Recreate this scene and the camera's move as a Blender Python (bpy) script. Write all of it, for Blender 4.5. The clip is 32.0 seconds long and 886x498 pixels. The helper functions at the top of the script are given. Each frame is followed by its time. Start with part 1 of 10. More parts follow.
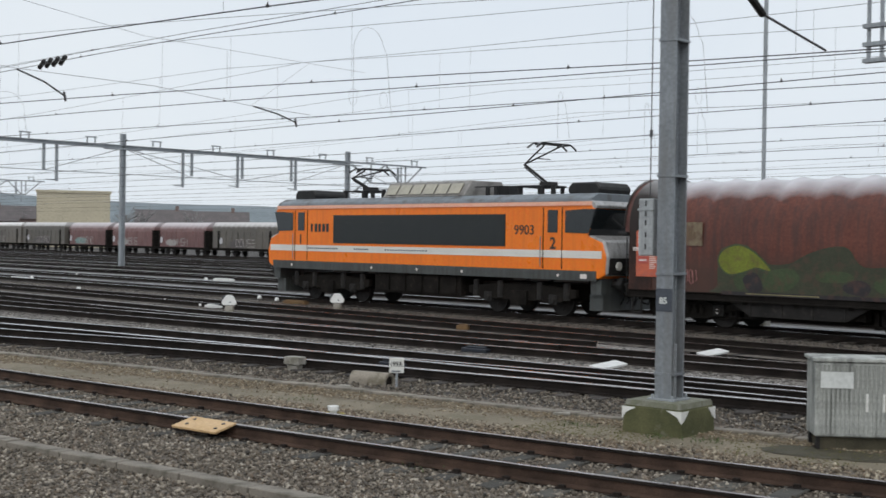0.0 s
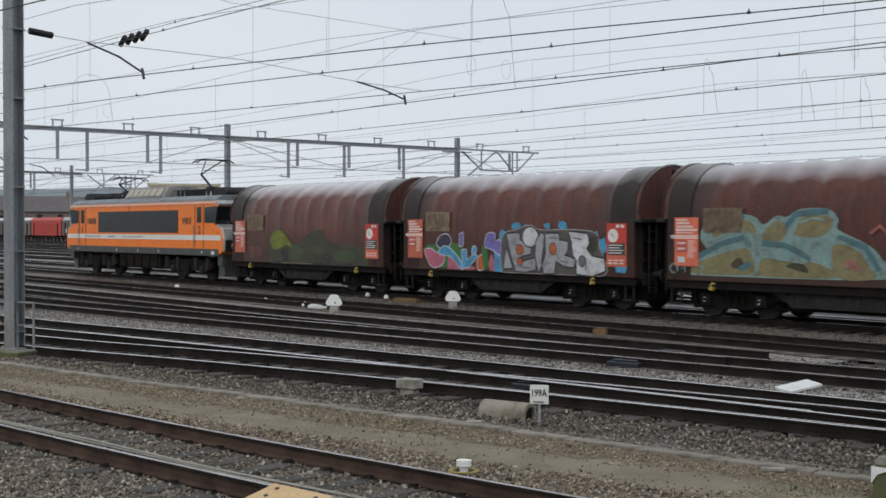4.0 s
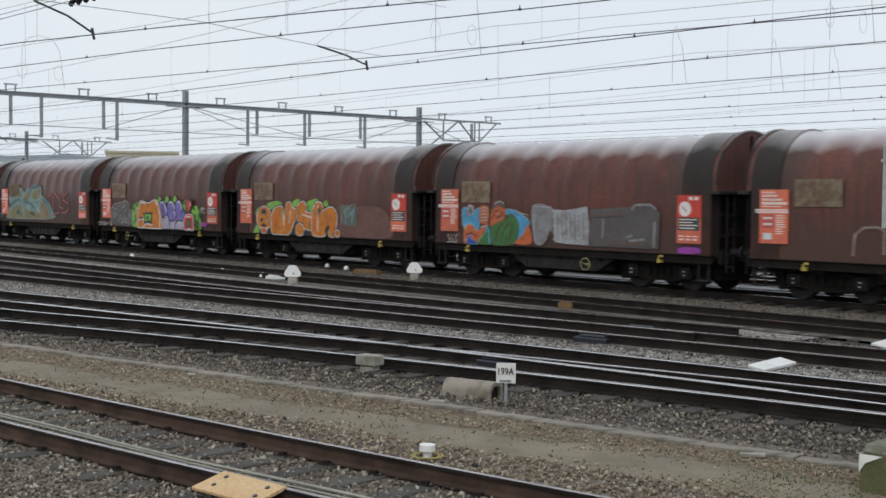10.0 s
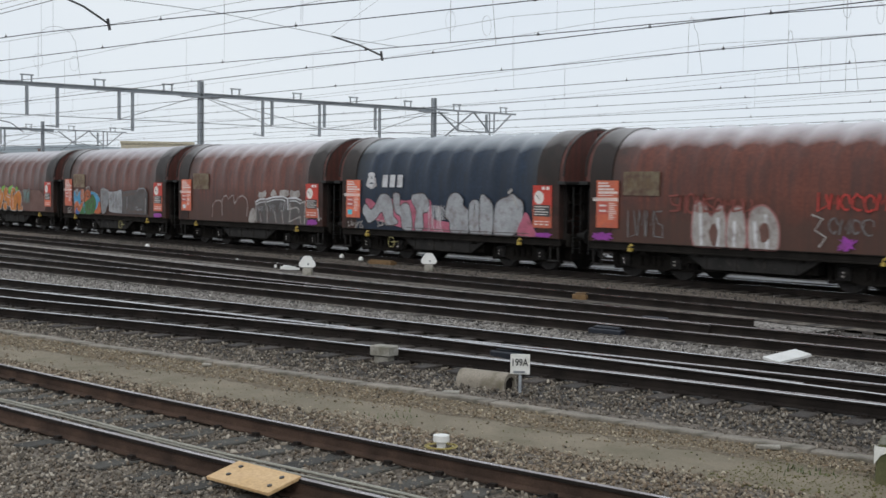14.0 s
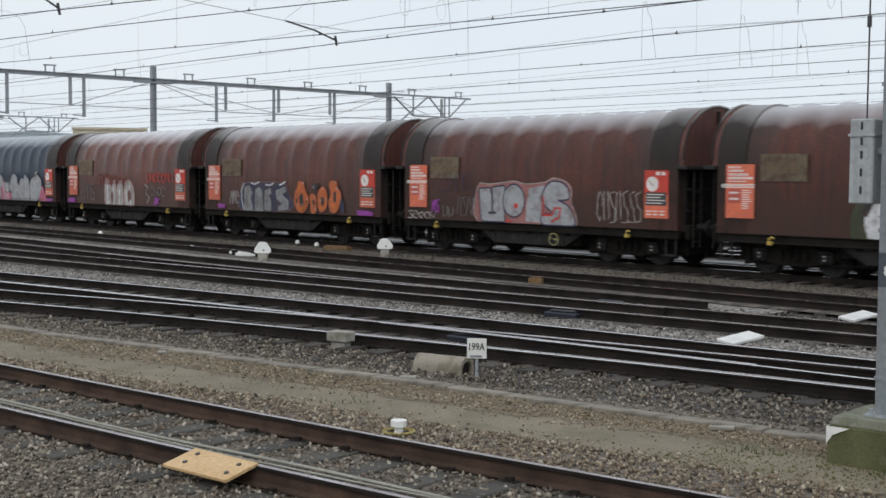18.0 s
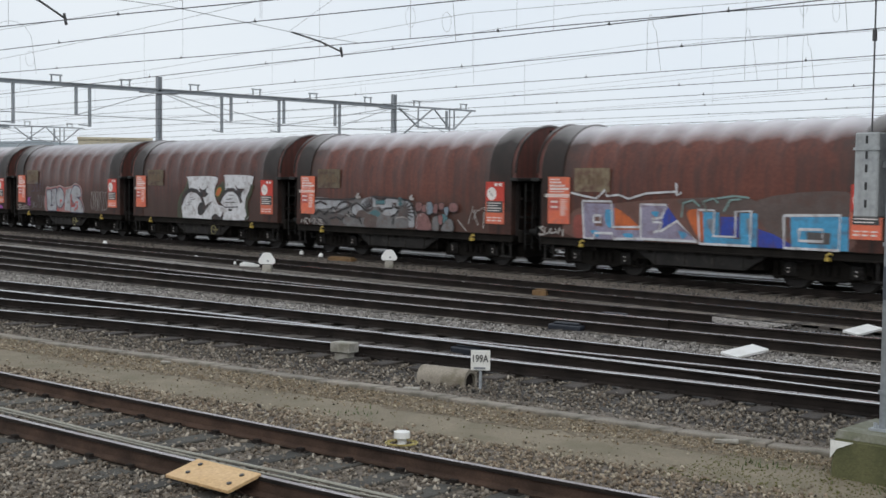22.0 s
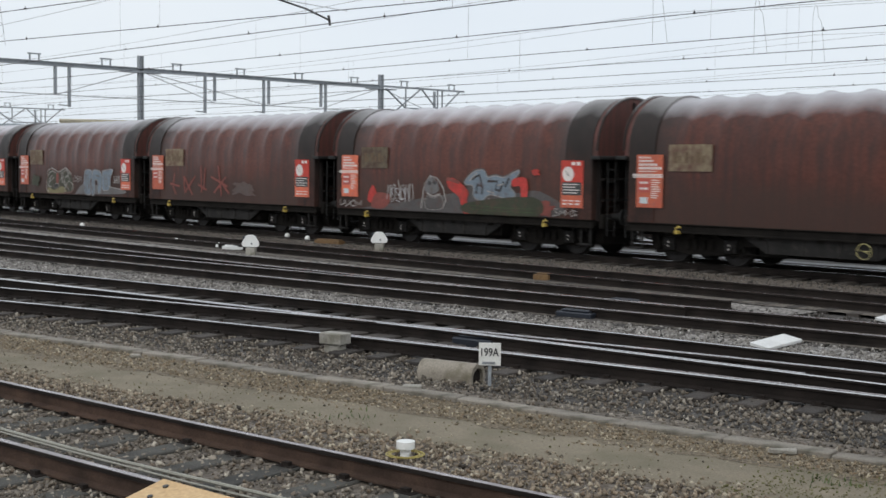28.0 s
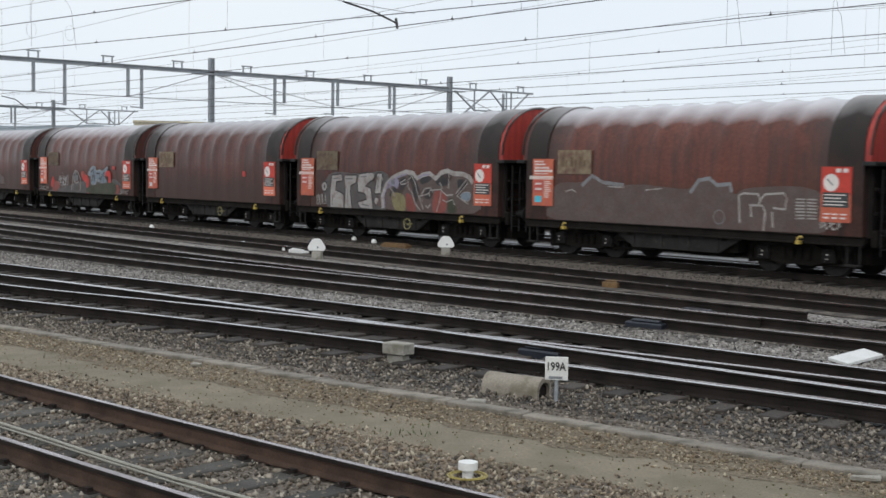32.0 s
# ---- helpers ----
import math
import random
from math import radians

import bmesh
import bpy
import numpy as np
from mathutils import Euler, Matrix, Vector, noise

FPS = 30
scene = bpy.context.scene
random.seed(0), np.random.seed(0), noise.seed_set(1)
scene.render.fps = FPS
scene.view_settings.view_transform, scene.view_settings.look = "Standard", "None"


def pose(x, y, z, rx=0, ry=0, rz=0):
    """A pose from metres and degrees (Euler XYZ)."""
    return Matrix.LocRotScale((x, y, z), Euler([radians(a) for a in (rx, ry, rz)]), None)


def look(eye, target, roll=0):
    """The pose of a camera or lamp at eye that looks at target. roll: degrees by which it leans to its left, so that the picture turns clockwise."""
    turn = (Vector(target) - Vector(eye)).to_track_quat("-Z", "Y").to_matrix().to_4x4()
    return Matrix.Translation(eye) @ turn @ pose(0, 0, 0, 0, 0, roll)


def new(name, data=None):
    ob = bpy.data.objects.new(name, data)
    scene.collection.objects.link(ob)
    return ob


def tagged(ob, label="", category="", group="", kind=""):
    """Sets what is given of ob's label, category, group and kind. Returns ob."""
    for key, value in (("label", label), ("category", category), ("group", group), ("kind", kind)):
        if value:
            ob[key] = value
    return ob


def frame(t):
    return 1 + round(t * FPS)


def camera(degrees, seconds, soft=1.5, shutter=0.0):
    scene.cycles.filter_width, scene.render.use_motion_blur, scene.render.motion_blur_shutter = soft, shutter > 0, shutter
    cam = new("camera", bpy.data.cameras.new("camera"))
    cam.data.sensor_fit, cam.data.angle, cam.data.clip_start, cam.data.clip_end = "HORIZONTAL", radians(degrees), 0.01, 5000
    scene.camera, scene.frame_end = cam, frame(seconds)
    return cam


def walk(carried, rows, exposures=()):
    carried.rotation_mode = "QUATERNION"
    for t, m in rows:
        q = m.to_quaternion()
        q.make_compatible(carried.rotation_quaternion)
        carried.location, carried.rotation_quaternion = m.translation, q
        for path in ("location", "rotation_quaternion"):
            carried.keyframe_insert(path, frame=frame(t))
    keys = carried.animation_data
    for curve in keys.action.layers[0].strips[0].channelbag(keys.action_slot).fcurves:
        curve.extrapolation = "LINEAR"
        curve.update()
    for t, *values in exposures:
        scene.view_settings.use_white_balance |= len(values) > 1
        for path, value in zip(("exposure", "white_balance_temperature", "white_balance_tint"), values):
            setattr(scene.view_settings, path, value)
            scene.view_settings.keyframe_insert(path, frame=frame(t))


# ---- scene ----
SECONDS = 32.0
cam = camera(39.2, SECONDS, soft=1.55, shutter=0.35)


def aim(x, y, z, yaw, pitch, roll):
    """Camera pose from compass angle, tilt and lean in degrees."""
    return pose(x, y, z, 90 + pitch, 0, -yaw) @ pose(0, 0, 0, 0, 0, roll)


# seconds, place, compass angle from +y, tilt, lean
PATH = [
    (0.0, 4.32, -3.22, 2.31, -45.76, -0.38, 0.88),
    (0.5, 4.32, -3.22, 2.31, -48.02, -0.55, 0.47),
    (1.0, 4.32, -3.22, 2.31, -49.40, -0.85, 0.24),
    (1.5, 4.32, -3.22, 2.31, -49.96, -0.81, 0.18),
    (2.0, 4.32, -3.22, 2.31, -50.68, -1.35, 0.20),
    (2.5, 4.32, -3.22, 2.31, -50.78, -0.69, 0.46),
    (3.0, 2.21, -1.55, 2.42, -50.78, -1.12, 0.08),
    (3.5, 1.11, -0.78, 2.41, -50.64, -0.91, -0.00),
    (5.5, -0.0, 0.0, 2.39, -51.02, -1.39, 0.53),
    (6.0, -0.0, 0.0, 2.39, -50.67, -1.53, 0.5),
    (6.5, -0.0, 0.0, 2.39, -50.51, -1.61, 0.64),
    (7.0, -0.0, 0.0, 2.39, -50.17, -1.81, 0.46),
    (7.5, -0.0, 0.0, 2.39, -50.16, -2.13, 0.35),
    (8.0, -0.0, 0.0, 2.39, -50.34, -2.33, 0.19),
    (8.5, -0.0, 0.0, 2.39, -50.51, -2.3, 0.43),
    (9.0, -0.0, 0.0, 2.39, -50.23, -2.26, 0.41),
    (9.5, -0.0, 0.0, 2.39, -49.58, -2.45, 0.65),
    (10.0, -0.0, 0.0, 2.39, -48.9, -2.32, 0.55),
    (10.5, -0.0, 0.0, 2.39, -48.6, -2.36, 0.52),
    (11.0, -0.0, 0.0, 2.39, -48.84, -2.38, 0.59),
    (11.5, -0.0, 0.0, 2.39, -48.27, -2.81, 0.45),
    (12.0, -0.0, 0.0, 2.39, -48.83, -3.08, 0.55),
    (12.5, -0.0, 0.0, 2.39, -49.0, -2.63, 0.75),
    (13.0, -0.0, 0.0, 2.39, -49.32, -2.65, 0.77),
    (13.5, -0.0, 0.0, 2.39, -49.58, -2.65, 0.73),
    (15.5, -0.0, 0.0, 2.39, -49.1, -3.17, 0.23),
    (16.0, -0.0, 0.0, 2.39, -48.64, -3.2, 0.28),
    (16.5, -0.0, 0.0, 2.39, -47.92, -3.07, 0.29),
    (17.0, -0.0, 0.0, 2.39, -47.52, -3.1, 0.32),
    (17.5, -0.0, 0.0, 2.39, -47.63, -3.2, 0.33),
    (18.0, -0.0, 0.0, 2.39, -47.53, -3.42, 0.37),
    (18.5, -0.0, 0.0, 2.39, -47.61, -3.4, 0.3),
    (19.0, -0.0, 0.0, 2.39, -47.42, -3.63, 0.34),
    (19.5, -0.0, 0.0, 2.39, -47.85, -3.55, 0.32),
    (20.0, -0.0, 0.0, 2.39, -48.03, -3.11, 0.29),
    (20.5, -0.0, 0.0, 2.39, -48.15, -2.84, 0.49),
    (21.0, -0.0, 0.0, 2.39, -48.36, -2.44, 0.8),
    (21.5, -0.0, 0.0, 2.39, -48.01, -2.57, 0.77),
    (22.0, -0.0, 0.0, 2.39, -47.73, -2.89, 0.66),
    (22.5, -0.0, 0.0, 2.39, -48.36, -3.21, 0.47),
    (23.0, -0.0, 0.0, 2.39, -48.35, -3.42, 0.12),
    (23.5, -0.0, 0.0, 2.39, -48.29, -3.4, -0.02),
    (24.0, -0.0, 0.0, 2.39, -48.41, -3.18, 0.01),
    (24.5, -0.0, 0.0, 2.39, -48.54, -3.02, -0.06),
    (25.0, -0.0, 0.0, 2.39, -48.25, -2.97, 0.0),
    (25.5, -0.0, 0.0, 2.39, -47.97, -3.06, 0.01),
    (27.5, -0.87, 0.62, 2.31, -47.50, -3.22, 0.73),
    (28.0, -1.49, 1.07, 2.25, -47.06, -3.64, 0.67),
    (28.5, -1.72, 1.30, 2.31, -47.19, -4.00, 0.80),
    (29.0, -1.77, 1.36, 2.32, -47.13, -3.61, 0.70),
    (29.5, -1.77, 1.36, 2.32, -46.39, -3.72, 0.66),
    (30.0, -1.77, 1.36, 2.32, -48.22, -3.07, 0.58),
    (30.5, -1.77, 1.36, 2.32, -49.40, -2.93, 0.69),
    (31.0, -1.77, 1.36, 2.32, -49.46, -3.14, 0.88),
    (31.5, -1.77, 1.36, 2.32, -49.67, -3.60, 1.13),
    (32.0, -1.77, 1.36, 2.32, -50.20, -3.61, 0.87),
]
walk(cam, [(r[0], aim(*r[1:])) for r in PATH], [(0, 0.0), (2, 0.0), (3, -0.2), (5.5, 0.0), (13.5, 0.0), (18, 0.04), (25.5, 0.05), (28.5, 0.06), (30, 0.1), (32, 0.12)])

# ------------------------------------------------------------------ world and light
world = bpy.data.worlds.new("overcast_sky")
scene.world = world
world.use_nodes = True
wn, wl = world.node_tree.nodes, world.node_tree.links
sky = wn.new("ShaderNodeTexSky")
sky.sky_type = "NISHITA"
sky.sun_disc = False
sky.sun_elevation, sky.sun_rotation = radians(38), radians(150)
sky.dust_density, sky.air_density, sky.ozone_density = 4.0, 0.6, 1.0
skymul = wn.new("ShaderNodeMixRGB")
skymul.blend_type = "MULTIPLY"
skymul.inputs["Fac"].default_value = 1.0
skymul.inputs["Color2"].default_value = (0.06, 0.06, 0.06, 1)
veil = wn.new("ShaderNodeMixRGB")
veil.inputs["Fac"].default_value = 0.88
cloud = wn.new("ShaderNodeTexNoise")
cloud.inputs["Scale"].default_value = 2.2
cloud.inputs["Detail"].default_value = 4
cramp = wn.new("ShaderNodeValToRGB")
cramp.color_ramp.elements[0].position, cramp.color_ramp.elements[1].position = 0.3, 0.75
cramp.color_ramp.elements[0].color = (0.78, 0.86, 0.95, 1)
cramp.color_ramp.elements[1].color = (0.905, 0.96, 1.0, 1)
wl.new(cloud.outputs["Fac"], cramp.inputs["Fac"])
wl.new(sky.outputs["Color"], skymul.inputs["Color1"])
wl.new(skymul.outputs["Color"], veil.inputs["Color1"])
wl.new(cramp.outputs["Color"], veil.inputs["Color2"])
wl.new(veil.outputs["Color"], wn["Background"].inputs["Color"])
wn["Background"].inputs["Strength"].default_value = 1.0

sun = bpy.data.lights.new("sun", "SUN")
sun.energy, sun.angle, sun.color = 0.8, radians(40), (1.0, 0.97, 0.92)
sun_ob = new("sun", sun)
sun_ob.matrix_world = look((20, -40, 60), (-15, 15, 0))
scene.view_settings.exposure = 0.0


# ------------------------------------------------------------------ materials
def mat(name, a, b=None, rough=0.6, metal=0.0, scale=3.0, fine=40.0, bump=0.0, stain=None, stain_at=(0.5, 0.7),
        rough_var=0.15, streak=None, random=0.0, spec=0.5, bump_scale=None, coat=0.0, crown=None, crown_sheen_at=(3.62, 4.24),
        dirt=None, dirt_at=(2.25, 1.55), soot=None, soot_at=(3.75, 4.5), soot_z=(1.5, 2.5)):
    """A node material: two tones mixed by coarse and fine noise, an optional stain, streaks, fine relief and a sky
    sheen painted on the crown.
    """
    m = bpy.data.materials.new(name)
    m.use_nodes = True
    nt = m.node_tree
    nodes, links = nt.nodes, nt.links
    p = nodes["Principled BSDF"]
    p.inputs["Metallic"].default_value = metal
    p.inputs["Specular IOR Level"].default_value = spec
    p.inputs["Coat Weight"].default_value, p.inputs["Coat Roughness"].default_value, p.inputs["Coat IOR"].default_value = coat, 0.22, 1.3
    co = nodes.new("ShaderNodeTexCoord")
    b = b or tuple(c * 0.7 for c in a)

    def noise_node(s, detail=4):
        n = nodes.new("ShaderNodeTexNoise")
        n.inputs["Scale"].default_value = s
        n.inputs["Detail"].default_value = detail
        links.new(co.outputs["Object"], n.inputs["Vector"])
        return n

    def mix(kind, fac, c1, c2):
        n = nodes.new("ShaderNodeMixRGB")
        n.blend_type = kind
        for key, v in (("Fac", fac), ("Color1", c1), ("Color2", c2)):
            if isinstance(v, (tuple, float, int)):
                n.inputs[key].default_value = v if not isinstance(v, tuple) else (*v[:3], 1)
            else:
                links.new(v, n.inputs[key])
        return n.outputs["Color"]

    def ramp(src, lo, hi):
        n = nodes.new("ShaderNodeMapRange")
        n.inputs["From Min"].default_value, n.inputs["From Max"].default_value = lo, hi
        links.new(src, n.inputs["Value"])
        return n.outputs["Result"]

    coarse, small = noise_node(scale), noise_node(fine, 6)
    col = mix("MIX", ramp(coarse.outputs["Fac"], 0.3, 0.7), a, b)
    col = mix("OVERLAY", 0.45, col, mix("MIX", ramp(small.outputs["Fac"], 0.3, 0.7), (0.3, 0.3, 0.3), (0.7, 0.7, 0.7)))
    if stain:
        s = noise_node(scale * 2.3, 5)
        col = mix("MIX", ramp(s.outputs["Fac"], *stain_at), col, stain)
    if streak:
        mp = nodes.new("ShaderNodeMapping")
        mp.inputs["Scale"].default_value = (3.0, 3.0, 0.22)
        links.new(co.outputs["Object"], mp.inputs["Vector"])
        n = nodes.new("ShaderNodeTexNoise")
        n.inputs["Scale"].default_value, n.inputs["Detail"].default_value = 2.6, 5
        links.new(mp.outputs["Vector"], n.inputs["Vector"])
        col = mix("MIX", ramp(n.outputs["Fac"], 0.45, 0.8), col, streak)
    if dirt or soot or crown:
        sp = nodes.new("ShaderNodeSeparateXYZ")
        links.new(co.outputs["Object"], sp.inputs["Vector"])

    def calc(kind, x, y, z=0.0):
        n = nodes.new("ShaderNodeMath")
        n.operation = kind
        for k, v in enumerate((x, y, z)):
            if isinstance(v, (int, float)):
                n.inputs[k].default_value = v
            else:
                links.new(v, n.inputs[k])
        return n.outputs[0]

    if dirt:
        low = calc("MULTIPLY_ADD", noise_node(1.4, 6).outputs["Fac"], 1.1, calc("SUBTRACT", sp.outputs["Z"], 0.55))
        col = mix("MIX", calc("MULTIPLY", ramp(low, *dirt_at), 0.75), col, dirt)
    if soot:
        away = calc("ABSOLUTE", calc("SUBTRACT", sp.outputs["X"], 5.1), 0)
        away = calc("MULTIPLY_ADD", noise_node(2.2, 5).outputs["Fac"], 0.7, calc("SUBTRACT", away, 0.35))
        high = calc("MULTIPLY_ADD", noise_node(1.1, 5).outputs["Fac"], 1.2, calc("SUBTRACT", sp.outputs["Z"], 0.6))
        col = mix("MIX", calc("MULTIPLY", calc("MULTIPLY", ramp(away, *soot_at), ramp(high, *soot_z)), 0.82), col, soot)
    # pale sky sheen painted into the colour, reaching lower at the hoops
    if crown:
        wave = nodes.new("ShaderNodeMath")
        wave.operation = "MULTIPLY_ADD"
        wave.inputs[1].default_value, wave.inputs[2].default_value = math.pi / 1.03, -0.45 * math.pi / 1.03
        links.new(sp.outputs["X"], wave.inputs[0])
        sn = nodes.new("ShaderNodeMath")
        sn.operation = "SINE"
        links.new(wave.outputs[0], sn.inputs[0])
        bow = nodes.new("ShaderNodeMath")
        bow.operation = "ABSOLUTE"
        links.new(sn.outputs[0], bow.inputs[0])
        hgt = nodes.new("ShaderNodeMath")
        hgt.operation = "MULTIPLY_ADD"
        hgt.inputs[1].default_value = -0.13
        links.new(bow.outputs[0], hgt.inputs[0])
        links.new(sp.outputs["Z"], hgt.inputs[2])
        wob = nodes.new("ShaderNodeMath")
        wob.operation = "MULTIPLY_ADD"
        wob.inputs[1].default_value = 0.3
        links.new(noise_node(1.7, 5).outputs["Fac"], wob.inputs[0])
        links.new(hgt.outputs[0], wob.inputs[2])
        col = mix("MIX", ramp(wob.outputs[0], *crown_sheen_at), col, crown)
    if random:
        oi = nodes.new("ShaderNodeObjectInfo")
        hsv = nodes.new("ShaderNodeHueSaturation")
        links.new(col, hsv.inputs["Color"])
        mr = nodes.new("ShaderNodeMapRange")
        mr.inputs["To Min"].default_value, mr.inputs["To Max"].default_value = 1 - random, 1 + random
        links.new(oi.outputs["Random"], mr.inputs["Value"])
        links.new(mr.outputs["Result"], hsv.inputs["Value"])
        col = hsv.outputs["Color"]
    links.new(col, p.inputs["Base Color"])
    rr = nodes.new("ShaderNodeMapRange")
    rr.inputs["To Min"].default_value = max(0.03, rough - rough_var)
    rr.inputs["To Max"].default_value = min(1.0, rough + rough_var)
    links.new(coarse.outputs["Fac"], rr.inputs["Value"])
    links.new(rr.outputs["Result"], p.inputs["Roughness"])
    if bump:
        bn = nodes.new("ShaderNodeBump")
        bn.inputs["Strength"].default_value = bump
        bn.inputs["Distance"].default_value = 0.02
        src = noise_node(bump_scale, 5) if bump_scale else small
        links.new(src.outputs["Fac"], bn.inputs["Height"])
        links.new(bn.outputs["Normal"], p.inputs["Normal"])
    return m


def gravel_mat(name, tones, size, bump=0.8, rough=0.75, patch=None):
    """Broken stone: voronoi cells, each of its own tone, with relief."""
    m = bpy.data.materials.new(name)
    m.use_nodes = True
    nodes, links = m.node_tree.nodes, m.node_tree.links
    p = nodes["Principled BSDF"]
    co = nodes.new("ShaderNodeTexCoord")
    v = nodes.new("ShaderNodeTexVoronoi")
    v.inputs["Scale"].default_value = 1 / size
    links.new(co.outputs["Object"], v.inputs["Vector"])
    sep = nodes.new("ShaderNodeSeparateColor")
    links.new(v.outputs["Color"], sep.inputs["Color"])
    cr = nodes.new("ShaderNodeValToRGB")
    cr.color_ramp.elements[0].color = (*tones[0], 1)
    cr.color_ramp.elements[1].color = (*tones[-1], 1)
    for i, t in enumerate(tones[1:-1]):
        e = cr.color_ramp.elements.new((i + 1) / (len(tones) - 1))
        e.color = (*t, 1)
    links.new(sep.outputs[0], cr.inputs["Fac"])
    big = nodes.new("ShaderNodeTexNoise")
    big.inputs["Scale"].default_value, big.inputs["Detail"].default_value = 0.35, 5
    links.new(co.outputs["Object"], big.inputs["Vector"])
    mr = nodes.new("ShaderNodeMapRange")
    mr.inputs["From Min"].default_value, mr.inputs["From Max"].default_value = 0.35, 0.7
    links.new(big.outputs["Fac"], mr.inputs["Value"])
    mx = nodes.new("ShaderNodeMixRGB")
    mx.blend_type = "MULTIPLY"
    mx.inputs["Color2"].default_value = (*(patch or (0.6, 0.56, 0.52)), 1)
    links.new(mr.outputs["Result"], mx.inputs["Fac"])
    links.new(cr.outputs["Color"], mx.inputs["Color1"])
    links.new(mx.outputs["Color"], p.inputs["Base Color"])
    p.inputs["Roughness"].default_value = rough
    bn = nodes.new("ShaderNodeBump")
    bn.inputs["Strength"].default_value, bn.inputs["Distance"].default_value = bump, size * 0.6
    bn.invert = True
    links.new(v.outputs["Distance"], bn.inputs["Height"])
    links.new(bn.outputs["Normal"], p.inputs["Normal"])
    return m


def stone_mat(name, tones, rough=0.7):
    """Loose stones of one mesh, each island of its own tone."""
    m = bpy.data.materials.new(name)
    m.use_nodes = True
    nodes, links = m.node_tree.nodes, m.node_tree.links
    p = nodes["Principled BSDF"]
    g = nodes.new("ShaderNodeNewGeometry")
    cr = nodes.new("ShaderNodeValToRGB")
    cr.color_ramp.elements[0].color = (*tones[0], 1)
    cr.color_ramp.elements[1].color = (*tones[-1], 1)
    for i, t in enumerate(tones[1:-1]):
        cr.color_ramp.elements.new((i + 1) / (len(tones) - 1)).color = (*t, 1)
    links.new(g.outputs["Random Per Island"], cr.inputs["Fac"])
    links.new(cr.outputs["Color"], p.inputs["Base Color"])
    p.inputs["Roughness"].default_value = rough
    return m


def paint(name, c, rough=0.45):
    return mat(name, c, tuple(x * 0.82 for x in c), rough, scale=2.0, fine=25, bump=0.05)


